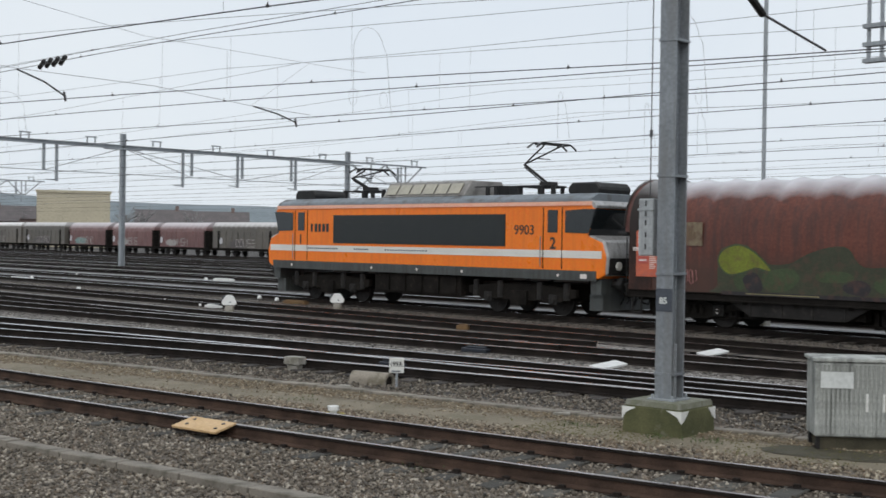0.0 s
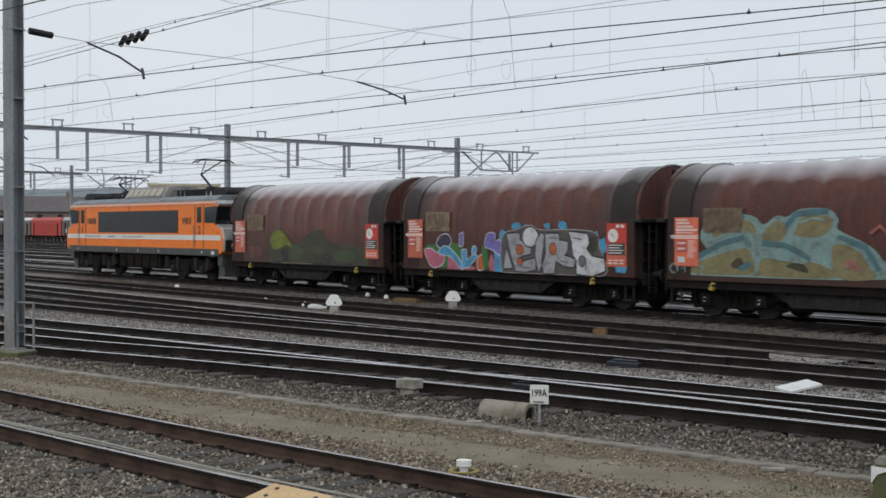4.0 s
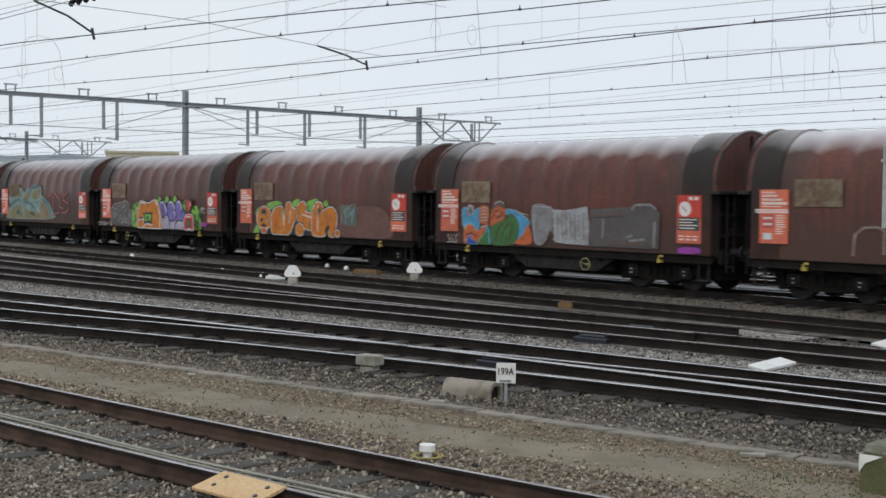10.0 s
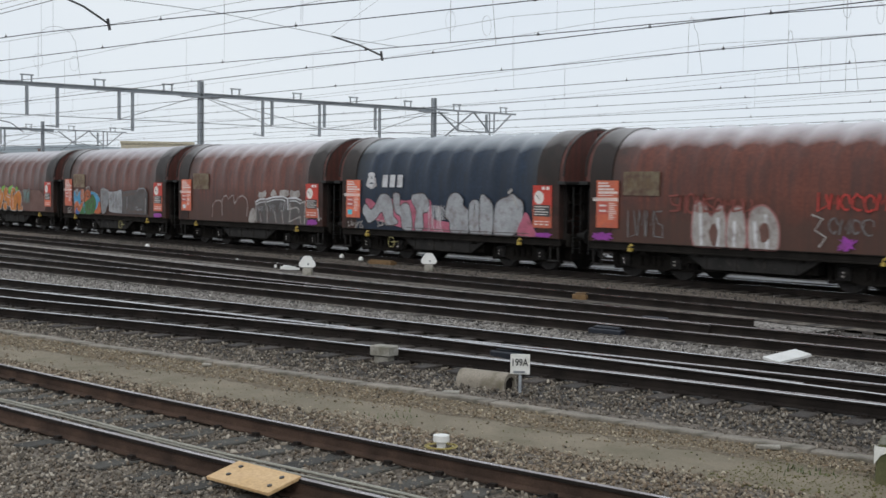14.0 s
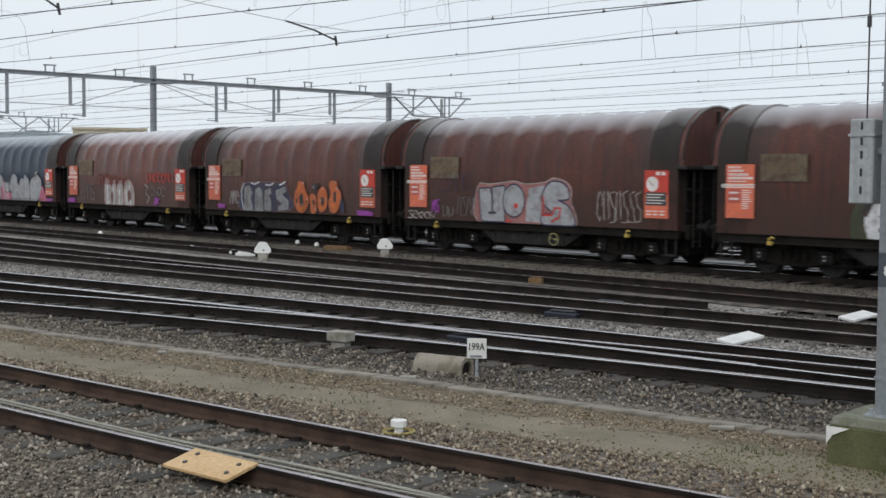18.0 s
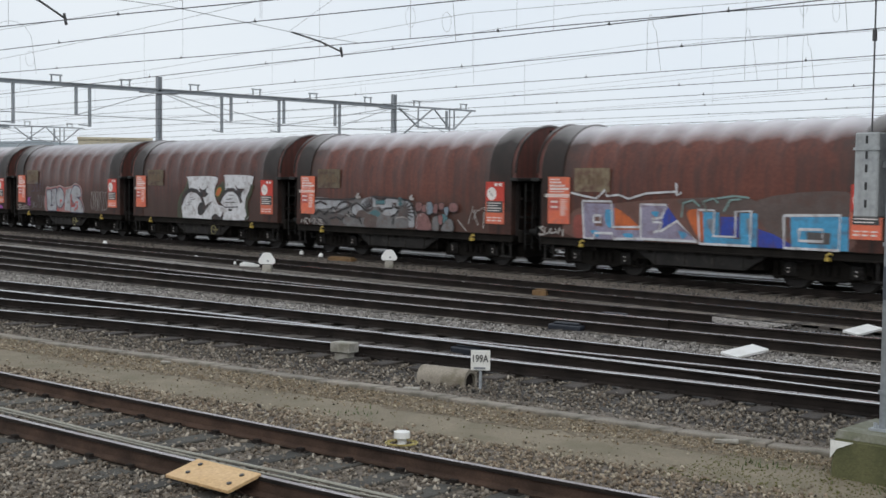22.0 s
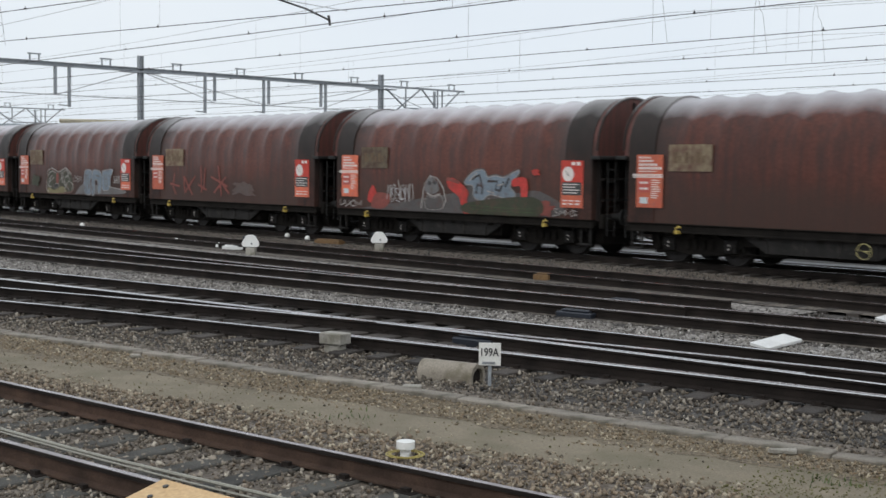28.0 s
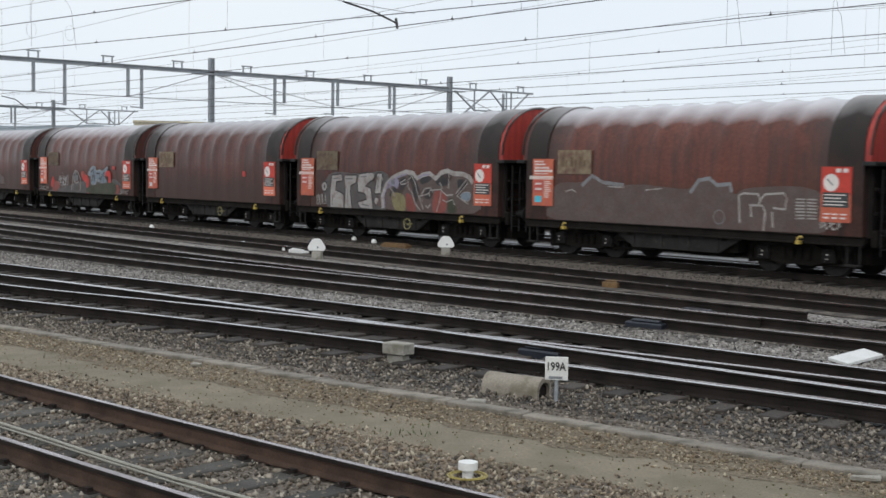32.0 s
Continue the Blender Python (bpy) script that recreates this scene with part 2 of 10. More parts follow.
M = {
    "ballast": gravel_mat("wet_ballast", [(0.055, 0.0449, 0.0346), (0.135, 0.112, 0.0892), (0.22, 0.187, 0.152), (0.1, 0.079, 0.0601)], 0.045),
    "dark_ballast": gravel_mat("oily_ballast", [(0.022, 0.019, 0.017), (0.06, 0.053, 0.047), (0.12, 0.108, 0.098)], 0.06),
    "pale_ballast": gravel_mat("pale_ballast", [(0.09, 0.082, 0.075), (0.24, 0.222, 0.205), (0.42, 0.40, 0.375)], 0.055, patch=(0.7, 0.64, 0.59)),
    "far_ballast": gravel_mat("wet_pale_ballast", [(0.10, 0.098, 0.094), (0.19, 0.186, 0.18), (0.32, 0.315, 0.306)], 0.07, rough=0.5, patch=(0.62, 0.6, 0.58)),
    "tar": mat("tarry_sleeper_ends", (0.010, 0.009, 0.0085), (0.005, 0.005, 0.005), 0.7, scale=2, fine=30, bump=0.4, stain=(0.04, 0.036, 0.033), stain_at=(0.6, 0.8)),
    "stones": stone_mat("loose_stones", [(0.018, 0.0156, 0.0123), (0.2, 0.166, 0.129), (0.05, 0.041, 0.0309), (0.29, 0.249, 0.196), (0.1, 0.0809, 0.0619), (0.46, 0.409, 0.337), (0.15, 0.109, 0.0746), (0.07, 0.0604, 0.0491)]),
    "shoulder_stones": stone_mat("dark_shoulder_stones", [(0.0153, 0.0132, 0.0104), (0.17, 0.141, 0.11), (0.0425, 0.0349, 0.0263), (0.246, 0.211, 0.166), (0.085, 0.0688, 0.0526), (0.391, 0.348, 0.286), (0.128, 0.0926, 0.0634), (0.0595, 0.0514, 0.0417)]),
    "earth": gravel_mat("brown_earth_gravel", [(0.075, 0.0585, 0.0382), (0.15, 0.119, 0.0774), (0.24, 0.195, 0.132), (0.12, 0.0897, 0.0564)], 0.03, patch=(0.72, 0.66, 0.56)),
    "rust_stones": stone_mat("red_brown_gravel", [(0.04, 0.0302, 0.0209), (0.23, 0.18, 0.116), (0.1, 0.0721, 0.0455), (0.36, 0.297, 0.205), (0.19, 0.129, 0.0746), (0.48, 0.419, 0.309), (0.07, 0.0546, 0.0382)], 0.85),
    "sand_stones": stone_mat("sandy_grit", [(0.10, 0.083, 0.055), (0.20, 0.165, 0.108), (0.30, 0.25, 0.175), (0.15, 0.125, 0.08)], 0.9),
    "brown_stones": stone_mat("brown_stones", [(0.03, 0.0234, 0.0173), (0.25, 0.195, 0.135), (0.08, 0.0604, 0.0437), (0.34, 0.273, 0.196), (0.17, 0.119, 0.0774), (0.48, 0.419, 0.319), (0.12, 0.0955, 0.0637)]),
    "moss_clumps": stone_mat("moss_clumps", [(0.075, 0.075, 0.024), (0.13, 0.125, 0.04), (0.17, 0.15, 0.075), (0.10, 0.10, 0.03)], 0.95),
    "dark_stones": stone_mat("oily_stones", [(0.02, 0.017, 0.015), (0.09, 0.08, 0.07), (0.035, 0.03, 0.026), (0.20, 0.18, 0.16)]),
    "grey_stones": stone_mat("grey_stones", [(0.022, 0.02, 0.018), (0.225, 0.205, 0.183), (0.055, 0.05, 0.044), (0.35, 0.325, 0.296), (0.10, 0.089, 0.079), (0.52, 0.49, 0.45)]),
    "path_dirt": mat("sandy_path", (0.232, 0.194, 0.137), (0.174, 0.147, 0.104), 0.9, scale=0.9, fine=45, bump=0.5, stain=(0.142, 0.123, 0.078), stain_at=(0.48, 0.75)),
    "track_bed": gravel_mat("brown_track_bed", [(0.045, 0.0361, 0.0282), (0.115, 0.0975, 0.0792), (0.2, 0.175, 0.146), (0.08, 0.0624, 0.0482)], 0.055),
    "rail_side": mat("rusty_rail_steel", (0.027, 0.021, 0.018), (0.012, 0.010, 0.009), 0.85, 0.0, scale=2, fine=60, bump=0.3, spec=0.15),
    "rail_side_near": mat("brown_rail_web", (0.092, 0.058, 0.043), (0.040, 0.027, 0.021), 0.85, 0.0, scale=3, fine=60, bump=0.3, spec=0.15),
    "rail_head": mat("polished_rail_head", (0.70, 0.69, 0.69), (0.46, 0.44, 0.44), 0.2, 1.0, scale=1.5, fine=30, rough_var=0.08),
    "rail_head_dull": mat("worn_rail_head", (0.50, 0.46, 0.45), (0.34, 0.30, 0.29), 0.26, 0.9, scale=1.5, fine=30, rough_var=0.1),
    "rail_head_near": mat("brushed_rail_head", (0.50, 0.45, 0.45), (0.27, 0.23, 0.225), 0.28, 0.9, scale=2.5, fine=30, rough_var=0.12),
    "old_sleeper": mat("grey_weathered_sleeper", (0.070, 0.066, 0.057), (0.040, 0.037, 0.032), 0.8, scale=3, fine=50, bump=0.5, random=0.4),
    "sleeper": mat("creosoted_sleeper", (0.060, 0.049, 0.041), (0.032, 0.027, 0.024), 0.8, scale=3, fine=50, bump=0.5, random=0.4),
    "trough": mat("dirty_trough_concrete", (0.265, 0.235, 0.195), (0.19, 0.17, 0.143), 0.85, scale=2, fine=45, bump=0.3, stain=(0.11, 0.10, 0.075), random=0.15),
    "hood_concrete": mat("brownish_concrete", (0.31, 0.275, 0.225), (0.24, 0.21, 0.17), 0.85, scale=2, fine=45, bump=0.3, stain=(0.15, 0.13, 0.09)),
    "concrete": mat("weathered_concrete", (0.36, 0.34, 0.30), (0.27, 0.255, 0.22), 0.8, scale=2, fine=45, bump=0.3, stain=(0.16, 0.15, 0.11), random=0.1),
    "mossy": mat("mossy_concrete", (0.115, 0.112, 0.048), (0.060, 0.064, 0.026), 0.85, scale=2.5, fine=40, bump=0.4, stain=(0.17, 0.16, 0.12), stain_at=(0.62, 0.76)),
    "moss": mat("yellow_green_moss", (0.15, 0.155, 0.045), (0.10, 0.105, 0.04), 0.95, scale=2.5, fine=60, bump=0.6, stain=(0.22, 0.19, 0.12), stain_at=(0.5, 0.7)),
    "white_paint": mat("flaking_white_paint", (0.78, 0.78, 0.75), (0.62, 0.62, 0.58), 0.6, scale=6, fine=60, bump=0.1),
    "plank": mat("white_board", (0.74, 0.74, 0.73), (0.62, 0.62, 0.6), 0.5, scale=3, fine=40),
    "plywood": mat("pale_plywood", (0.62, 0.42, 0.22), (0.54, 0.35, 0.17), 0.6, scale=3, fine=30, bump=0.1),
    "galv": mat("galvanised_mast_steel", (0.27, 0.29, 0.31), (0.22, 0.24, 0.26), 0.55, 0.35, scale=1.5, fine=22, bump=0.06, streak=(0.2, 0.2, 0.2)),
    # steel tone lightened to carry the haze over the far gantries
    "dark_galv": mat("hazed_gantry_steel", (0.36, 0.385, 0.405), (0.29, 0.31, 0.33), 0.6, 0.3, scale=1, fine=15),
    "wire": mat("overhead_wire", (0.085, 0.086, 0.09), (0.06, 0.06, 0.064), 0.5, 0.4),
    "thin_wire": mat("thin_grey_wire", (0.36, 0.37, 0.39), (0.30, 0.31, 0.33), 0.5, 0.3),
    "black": mat("black_iron", (0.02, 0.019, 0.018), (0.012, 0.012, 0.012), 0.6, 0.2, scale=3, fine=30, bump=0.1),
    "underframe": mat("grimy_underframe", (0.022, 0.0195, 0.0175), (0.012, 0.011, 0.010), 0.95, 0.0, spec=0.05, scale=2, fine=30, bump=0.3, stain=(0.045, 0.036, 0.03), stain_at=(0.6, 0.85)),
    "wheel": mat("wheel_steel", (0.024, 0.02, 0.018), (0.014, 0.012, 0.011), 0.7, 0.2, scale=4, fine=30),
    # crown: sky sheen of the wet hoods, put into their base colour
    "tarp": mat("red_brown_tarpaulin", (0.132, 0.044, 0.030), (0.088, 0.033, 0.025), 0.5, dirt=(0.066, 0.040, 0.032), soot=(0.038, 0.032, 0.029), soot_at=(3.6, 4.55), crown_sheen_at=(3.64, 4.22), scale=0.55, fine=14, bump=0.05, coat=0.7, spec=0.15, crown=(0.5, 0.485, 0.51), streak=(0.055, 0.032, 0.028), rough_var=0.1, random=0.2),
    "blue_tarp": mat("dark_blue_tarpaulin", (0.021, 0.034, 0.060), (0.015, 0.024, 0.042), 0.5, soot=(0.03, 0.032, 0.034), scale=0.6, fine=14, bump=0.05, coat=0.6, spec=0.15, crown=(0.42, 0.45, 0.48), crown_sheen_at=(3.66, 4.26), streak=(0.02, 0.025, 0.035), rough_var=0.1),
    "cap": mat("sooty_end_hood", (0.080, 0.034, 0.026), (0.030, 0.020, 0.017), 0.6, soot=(0.026, 0.023, 0.021), soot_at=(3.3, 3.6), soot_z=(1.6, 2.7), scale=2.2, fine=14, bump=0.05, coat=0.3, spec=0.15, crown=(0.30, 0.29, 0.29), crown_sheen_at=(3.75, 4.35), streak=(0.025, 0.021, 0.02)),
    "end_red": mat("oxide_red_end_wall", (0.13, 0.04, 0.03), (0.08, 0.03, 0.024), 0.55, scale=1.5, fine=20, bump=0.15, streak=(0.04, 0.025, 0.02)),
    "end_bright": mat("fresh_red_end_wall", (0.46, 0.05, 0.035), (0.36, 0.04, 0.03), 0.5, scale=1.5, fine=20, bump=0.1, streak=(0.2, 0.03, 0.025)),
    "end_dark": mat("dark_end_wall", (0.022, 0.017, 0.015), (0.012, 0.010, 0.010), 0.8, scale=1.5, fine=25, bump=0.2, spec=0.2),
    "orange_sign": mat("faded_orange_sheet", (0.70, 0.165, 0.075), (0.60, 0.13, 0.075), 0.5, scale=2.5, fine=25, stain=(0.46, 0.15, 0.11), stain_at=(0.48, 0.8), random=0.22),
    "pale_red": mat("faded_red_sheet", (0.52, 0.10, 0.075), (0.44, 0.09, 0.07), 0.5, scale=2.5, fine=25),
    "red_sign": paint("red_sheet", (0.58, 0.055, 0.035), 0.5),
    "sign_white": paint("sign_white", (0.84, 0.77, 0.73), 0.55),
    "sign_black": paint("sign_black", (0.05, 0.055, 0.055), 0.5),
    "olive_plate": mat("weathered_ochre_plate", (0.225, 0.185, 0.115), (0.14, 0.096, 0.062), 0.6, scale=2.2, fine=30, stain=(0.10, 0.048, 0.034), stain_at=(0.42, 0.7), random=0.35),
    "olive_dark": mat("faded_print", (0.15, 0.10, 0.055), (0.12, 0.075, 0.045), 0.6, scale=6),
    "safety_yellow": paint("dull_safety_yellow", (0.58, 0.42, 0.09), 0.5),
    "wheel_yellow": paint("pale_wheel_yellow", (0.50, 0.44, 0.19), 0.5),
    "box_yellow": paint("bright_yellow_plastic", (0.88, 0.47, 0.01), 0.4),
    "loco_orange": mat("orange_coachwork", (0.95, 0.222, 0.012), (0.90, 0.20, 0.012), 0.32, scale=1.0, fine=20, streak=(0.80, 0.185, 0.016)),
    "loco_white": mat("cream_white_band", (0.78, 0.76, 0.71), (0.68, 0.66, 0.61), 0.4, scale=1.2, fine=20),
    # drip rail's reflected light painted as a peach colour
    "peach": mat("lit_peach_drip_rail", (0.93, 0.50, 0.36), (0.86, 0.43, 0.30), 0.4, scale=1.2, fine=20),
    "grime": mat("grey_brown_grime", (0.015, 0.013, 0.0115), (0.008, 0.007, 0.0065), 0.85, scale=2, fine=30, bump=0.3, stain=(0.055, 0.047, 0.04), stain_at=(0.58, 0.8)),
    "loco_grey": mat("dark_grey_skirt", (0.075, 0.082, 0.08), (0.055, 0.06, 0.058), 0.5, scale=1.5, fine=25, bump=0.08, streak=(0.04, 0.036, 0.032)),
    "loco_roof": mat("slate_grey_roof", (0.20, 0.23, 0.255), (0.15, 0.17, 0.185), 0.5, scale=1.2, fine=20, stain=(0.10, 0.10, 0.10)),
    "hatch": mat("weathered_roof_hatch", (0.30, 0.285, 0.265), (0.22, 0.21, 0.20), 0.55, scale=1.2, fine=20, stain=(0.14, 0.13, 0.12)),
    "foot_top": mat("mossy_foot_cap", (0.20, 0.20, 0.155), (0.13, 0.135, 0.09), 0.85, scale=5, fine=40, bump=0.4, stain=(0.26, 0.255, 0.23), stain_at=(0.55, 0.8)),
    "mud": mat("wet_dark_earth", (0.075, 0.064, 0.038), (0.045, 0.040, 0.024), 0.8, scale=3, fine=50, bump=0.5),
    "louvre": mat("black_grille", (0.014, 0.018, 0.019), (0.02, 0.024, 0.024), 0.35, scale=2, fine=25),
    "silver": mat("dull_silver_nose", (0.50, 0.50, 0.50), (0.38, 0.38, 0.38), 0.4, 0.2, scale=2, fine=25, streak=(0.2, 0.19, 0.18)),
    "glass": mat("dark_cab_glass", (0.012, 0.016, 0.018), (0.018, 0.022, 0.024), 0.08, rough_var=0.03),
    "cream": mat("cream_window_blind", (0.45, 0.42, 0.34), (0.36, 0.34, 0.28), 0.5),
    "lamp_glass": mat("lamp_lens", (0.75, 0.73, 0.68), (0.66, 0.64, 0.6), 0.15),
    "cabinet": mat("weathered_grey_cabinet", (0.46, 0.47, 0.445), (0.26, 0.27, 0.25), 0.6, scale=4, fine=25, bump=0.1, streak=(0.06, 0.066, 0.056)),
    "label_pale": paint("pale_label", (0.66, 0.68, 0.66)),
    "weight": mat("grey_tension_weight", (0.40, 0.42, 0.43), (0.33, 0.35, 0.36), 0.55, scale=2, fine=20, streak=(0.25, 0.25, 0.25)),
    "slot": paint("slot_dark", (0.03, 0.03, 0.032)),
    "plate_grey": paint("mast_plate_grey", (0.07, 0.08, 0.10)),
    "white_plastic": mat("white_plastic", (0.82, 0.82, 0.80), (0.74, 0.74, 0.72), 0.4),
    "signal_blue": paint("blue_black_enamel", (0.02, 0.024, 0.034), 0.35),
    "hose": paint("yellow_hose", (0.42, 0.34, 0.10), 0.5),
    "cream_duct": mat("pale_cable_conduit", (0.34, 0.33, 0.28), (0.27, 0.26, 0.22), 0.6),
    "orange_box": mat("rusty_orange_box", (0.20, 0.115, 0.045), (0.11, 0.065, 0.03), 0.7, scale=6, fine=30, bump=0.2),
    # the bluish grey base tones hold the hills' haze
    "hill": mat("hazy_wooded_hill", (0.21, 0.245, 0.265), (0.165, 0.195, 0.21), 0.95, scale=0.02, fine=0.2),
    # wood paled to grey: distance haze is mixed into its colour
    "tree_far": mat("hazed_winter_wood", (0.30, 0.295, 0.29), (0.24, 0.235, 0.235), 0.95, scale=0.1, fine=1.0),
    "brick_far": mat("dull_brick", (0.22, 0.16, 0.145), (0.18, 0.135, 0.125), 0.85, scale=0.6, fine=6),
    "roof_far": mat("dark_roof_tiles", (0.14, 0.12, 0.12), (0.11, 0.10, 0.10), 0.8, scale=0.6, fine=6),
    "cream_far": mat("cream_shed_cladding", (0.56, 0.50, 0.37), (0.48, 0.43, 0.32), 0.8, scale=0.3, fine=3),
    # crown: pale sky reflection on the standing wagons' roofs, painted in
    "far_red": mat("faded_red_wagon_hood", (0.20, 0.09, 0.085), (0.14, 0.07, 0.068), 0.5, scale=0.5, fine=8, coat=0.2, crown=(0.62, 0.56, 0.57), crown_sheen_at=(3.35, 3.95), streak=(0.28, 0.18, 0.17), random=0.2),
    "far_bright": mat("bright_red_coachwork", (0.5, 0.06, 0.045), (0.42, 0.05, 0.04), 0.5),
    "far_grey": mat("dark_wagon_hood", (0.085, 0.078, 0.07), (0.14, 0.125, 0.105), 0.5, scale=0.5, fine=8, coat=0.2, crown=(0.60, 0.58, 0.57), crown_sheen_at=(3.5, 4.0), streak=(0.17, 0.15, 0.13), random=0.3),
    "weed": mat("small_weed", (0.075, 0.105, 0.03), (0.055, 0.08, 0.022), 0.7),
}


# ------------------------------------------------------------------ mesh helpers
def box(bm, x0, x1, y0, y1, z0, z1):
    v = [bm.verts.new(c) for c in ((x0, y0, z0), (x1, y0, z0), (x1, y1, z0), (x0, y1, z0),
                                   (x0, y0, z1), (x1, y0, z1), (x1, y1, z1), (x0, y1, z1))]
    for f in ((3, 2, 1, 0), (4, 5, 6, 7), (0, 1, 5, 4), (1, 2, 6, 5), (2, 3, 7, 6), (3, 0, 4, 7)):
        bm.faces.new([v[i] for i in f])
    return v


def prism(bm, pts, a0, a1, axis="x"):
    """A closed outline (counter-clockwise pairs) swept along an axis; pairs are (y,z), (x,z) or (x,y)."""
    def at(p, a):
        return {"x": (a, p[0], p[1]), "y": (p[0], a, p[1]), "z": (p[0], p[1], a)}[axis]
    lo, hi = [bm.verts.new(at(p, a0)) for p in pts], [bm.verts.new(at(p, a1)) for p in pts]
    n = len(pts)
    for i in range(n):
        bm.faces.new((lo[i], lo[(i + 1) % n], hi[(i + 1) % n], hi[i]))
    bm.faces.new(lo[::-1])
    bm.faces.new(hi)
    return lo + hi


def tube(bm, pts, r, seg=6, closed=False):
    """A round bar along a chain of points."""
    pts = [Vector(p) for p in pts]
    rings = []
    n = len(pts)
    for i, p in enumerate(pts):
        a = pts[(i - 1) % n] if closed else pts[max(i - 1, 0)]
        b = pts[(i + 1) % n] if closed else pts[min(i + 1, n - 1)]
        d = (b - a).normalized()
        side = d.cross(Vector((0, 0, 1)))
        side = side.normalized() if side.length > 0.01 else Vector((1, 0, 0))
        up = side.cross(d)
        rings.append([bm.verts.new(p + (side * math.cos(k) + up * math.sin(k)) * r)
                      for k in (2 * math.pi * j / seg for j in range(seg))])
    for i in range(n if closed else n - 1):
        a, b = rings[i], rings[(i + 1) % n]
        for j in range(seg):
            bm.faces.new((a[j], a[(j + 1) % seg], b[(j + 1) % seg], b[j]))
    if not closed:
        bm.faces.new(rings[0][::-1])
        bm.faces.new(rings[-1])


def disc(bm, c, r, h, axis="z", seg=16):
    c = Vector(c)
    d = {"x": Vector((h, 0, 0)), "y": Vector((0, h, 0)), "z": Vector((0, 0, h))}[axis]
    tube(bm, [c, c + d], r, seg)


def mesh_of(bm, material, smooth=False, bevel=0.0):
    if bevel:
        bmesh.ops.bevel(bm, geom=bm.edges[:], offset=bevel, segments=1, affect="EDGES", clamp_overlap=True)
    bmesh.ops.recalc_face_normals(bm, faces=bm.faces[:])
    me = bpy.data.meshes.new("mesh")
    bm.to_mesh(me)
    bm.free()
    for m in material if isinstance(material, (list, tuple)) else [material]:
        me.materials.append(m)
    if smooth:
        me.shade_smooth()
        me.set_sharp_from_angle(angle=radians(38))
    return me


def part(name, bm, material, parent, label="", m=None, smooth=False, bevel=0.0):
    ob = new(name, bm if isinstance(bm, bpy.types.Mesh) else mesh_of(bm, material, smooth, bevel))
    ob.parent = parent
    if m is not None:
        ob.matrix_basis = m
    if label:
        ob["label"] = label
    return ob


def thing(name, label, category, m=None, group="", kind=""):
    ob = tagged(new(name), label, category, group, kind)
    ob.empty_display_size = 0.3
    if m is not None:
        ob.matrix_basis = m
    return ob


def solid(name, bm, material, label, category="", group="", kind="", m=None, smooth=False, bevel=0.0):
    ob = tagged(new(name, mesh_of(bm, material, smooth, bevel)), label, category, group, kind)
    if m is not None:
        ob.matrix_basis = m
    return ob


def spline(pts):
    """A smooth y(x) through points: linear outside, cubic between."""
    xs, ys = [p[0] for p in pts], [p[1] for p in pts]
    ms = []
    for i in range(len(pts)):
        a, b = max(i - 1, 0), min(i + 1, len(pts) - 1)
        ms.append((ys[b] - ys[a]) / (xs[b] - xs[a]))

    def y(x):
        if x <= xs[0]:
            return ys[0] + ms[0] * (x - xs[0])
        if x >= xs[-1]:
            return ys[-1] + ms[-1] * (x - xs[-1])
        i = max(k for k in range(len(xs) - 1) if xs[k] <= x)
        h = xs[i + 1] - xs[i]
        t = (x - xs[i]) / h
        return ((2 * t**3 - 3 * t**2 + 1) * ys[i] + (t**3 - 2 * t**2 + t) * h * ms[i]
                + (3 * t**2 - 2 * t**3) * ys[i + 1] + (t**3 - t**2) * h * ms[i + 1])
    return y


# ------------------------------------------------------------------ ground, paths and tracks
def strip(bm, ya, yb, x0, x1, z, step=1.0, rag=0.0, seed=3):
    """A ribbon of ground between two lines y(x), with ragged edges."""
    rnd = random.Random(seed)
    n = max(1, int((x1 - x0) / step))
    rows = []
    for i in range(n + 1):
        x = x0 + (x1 - x0) * i / n
        a, b = ya(x) + rnd.uniform(-rag, rag), yb(x) + rnd.uniform(-rag, rag)
        rows.append([bm.verts.new((x, a + (b - a) * k / 3, z)) for k in range(4)])
    for r, q in zip(rows, rows[1:]):
        for k in range(3):
            bm.faces.new((r[k], q[k], q[k + 1], r[k + 1]))


bm = bmesh.new()
xs = [-2500, -900, -400, -200, -120, -80, -50, -30, -15, 0, 15, 40, 120, 500, 1500]
ys = [-900, -300, -80, -20, 0, 10, 20, 30, 50, 90, 160, 400, 1200, 2500]
grid = [[bm.verts.new((x, y, -0.215)) for y in ys] for x in xs]
for i in range(len(xs) - 1):
    for j in range(len(ys) - 1):
        bm.faces.new((grid[i][j], grid[i + 1][j], grid[i + 1][j + 1], grid[i][j + 1]))
solid("ground", bm, M["dark_ballast"], "dark wet ballast ground of a railway yard", "ground", kind="structure")

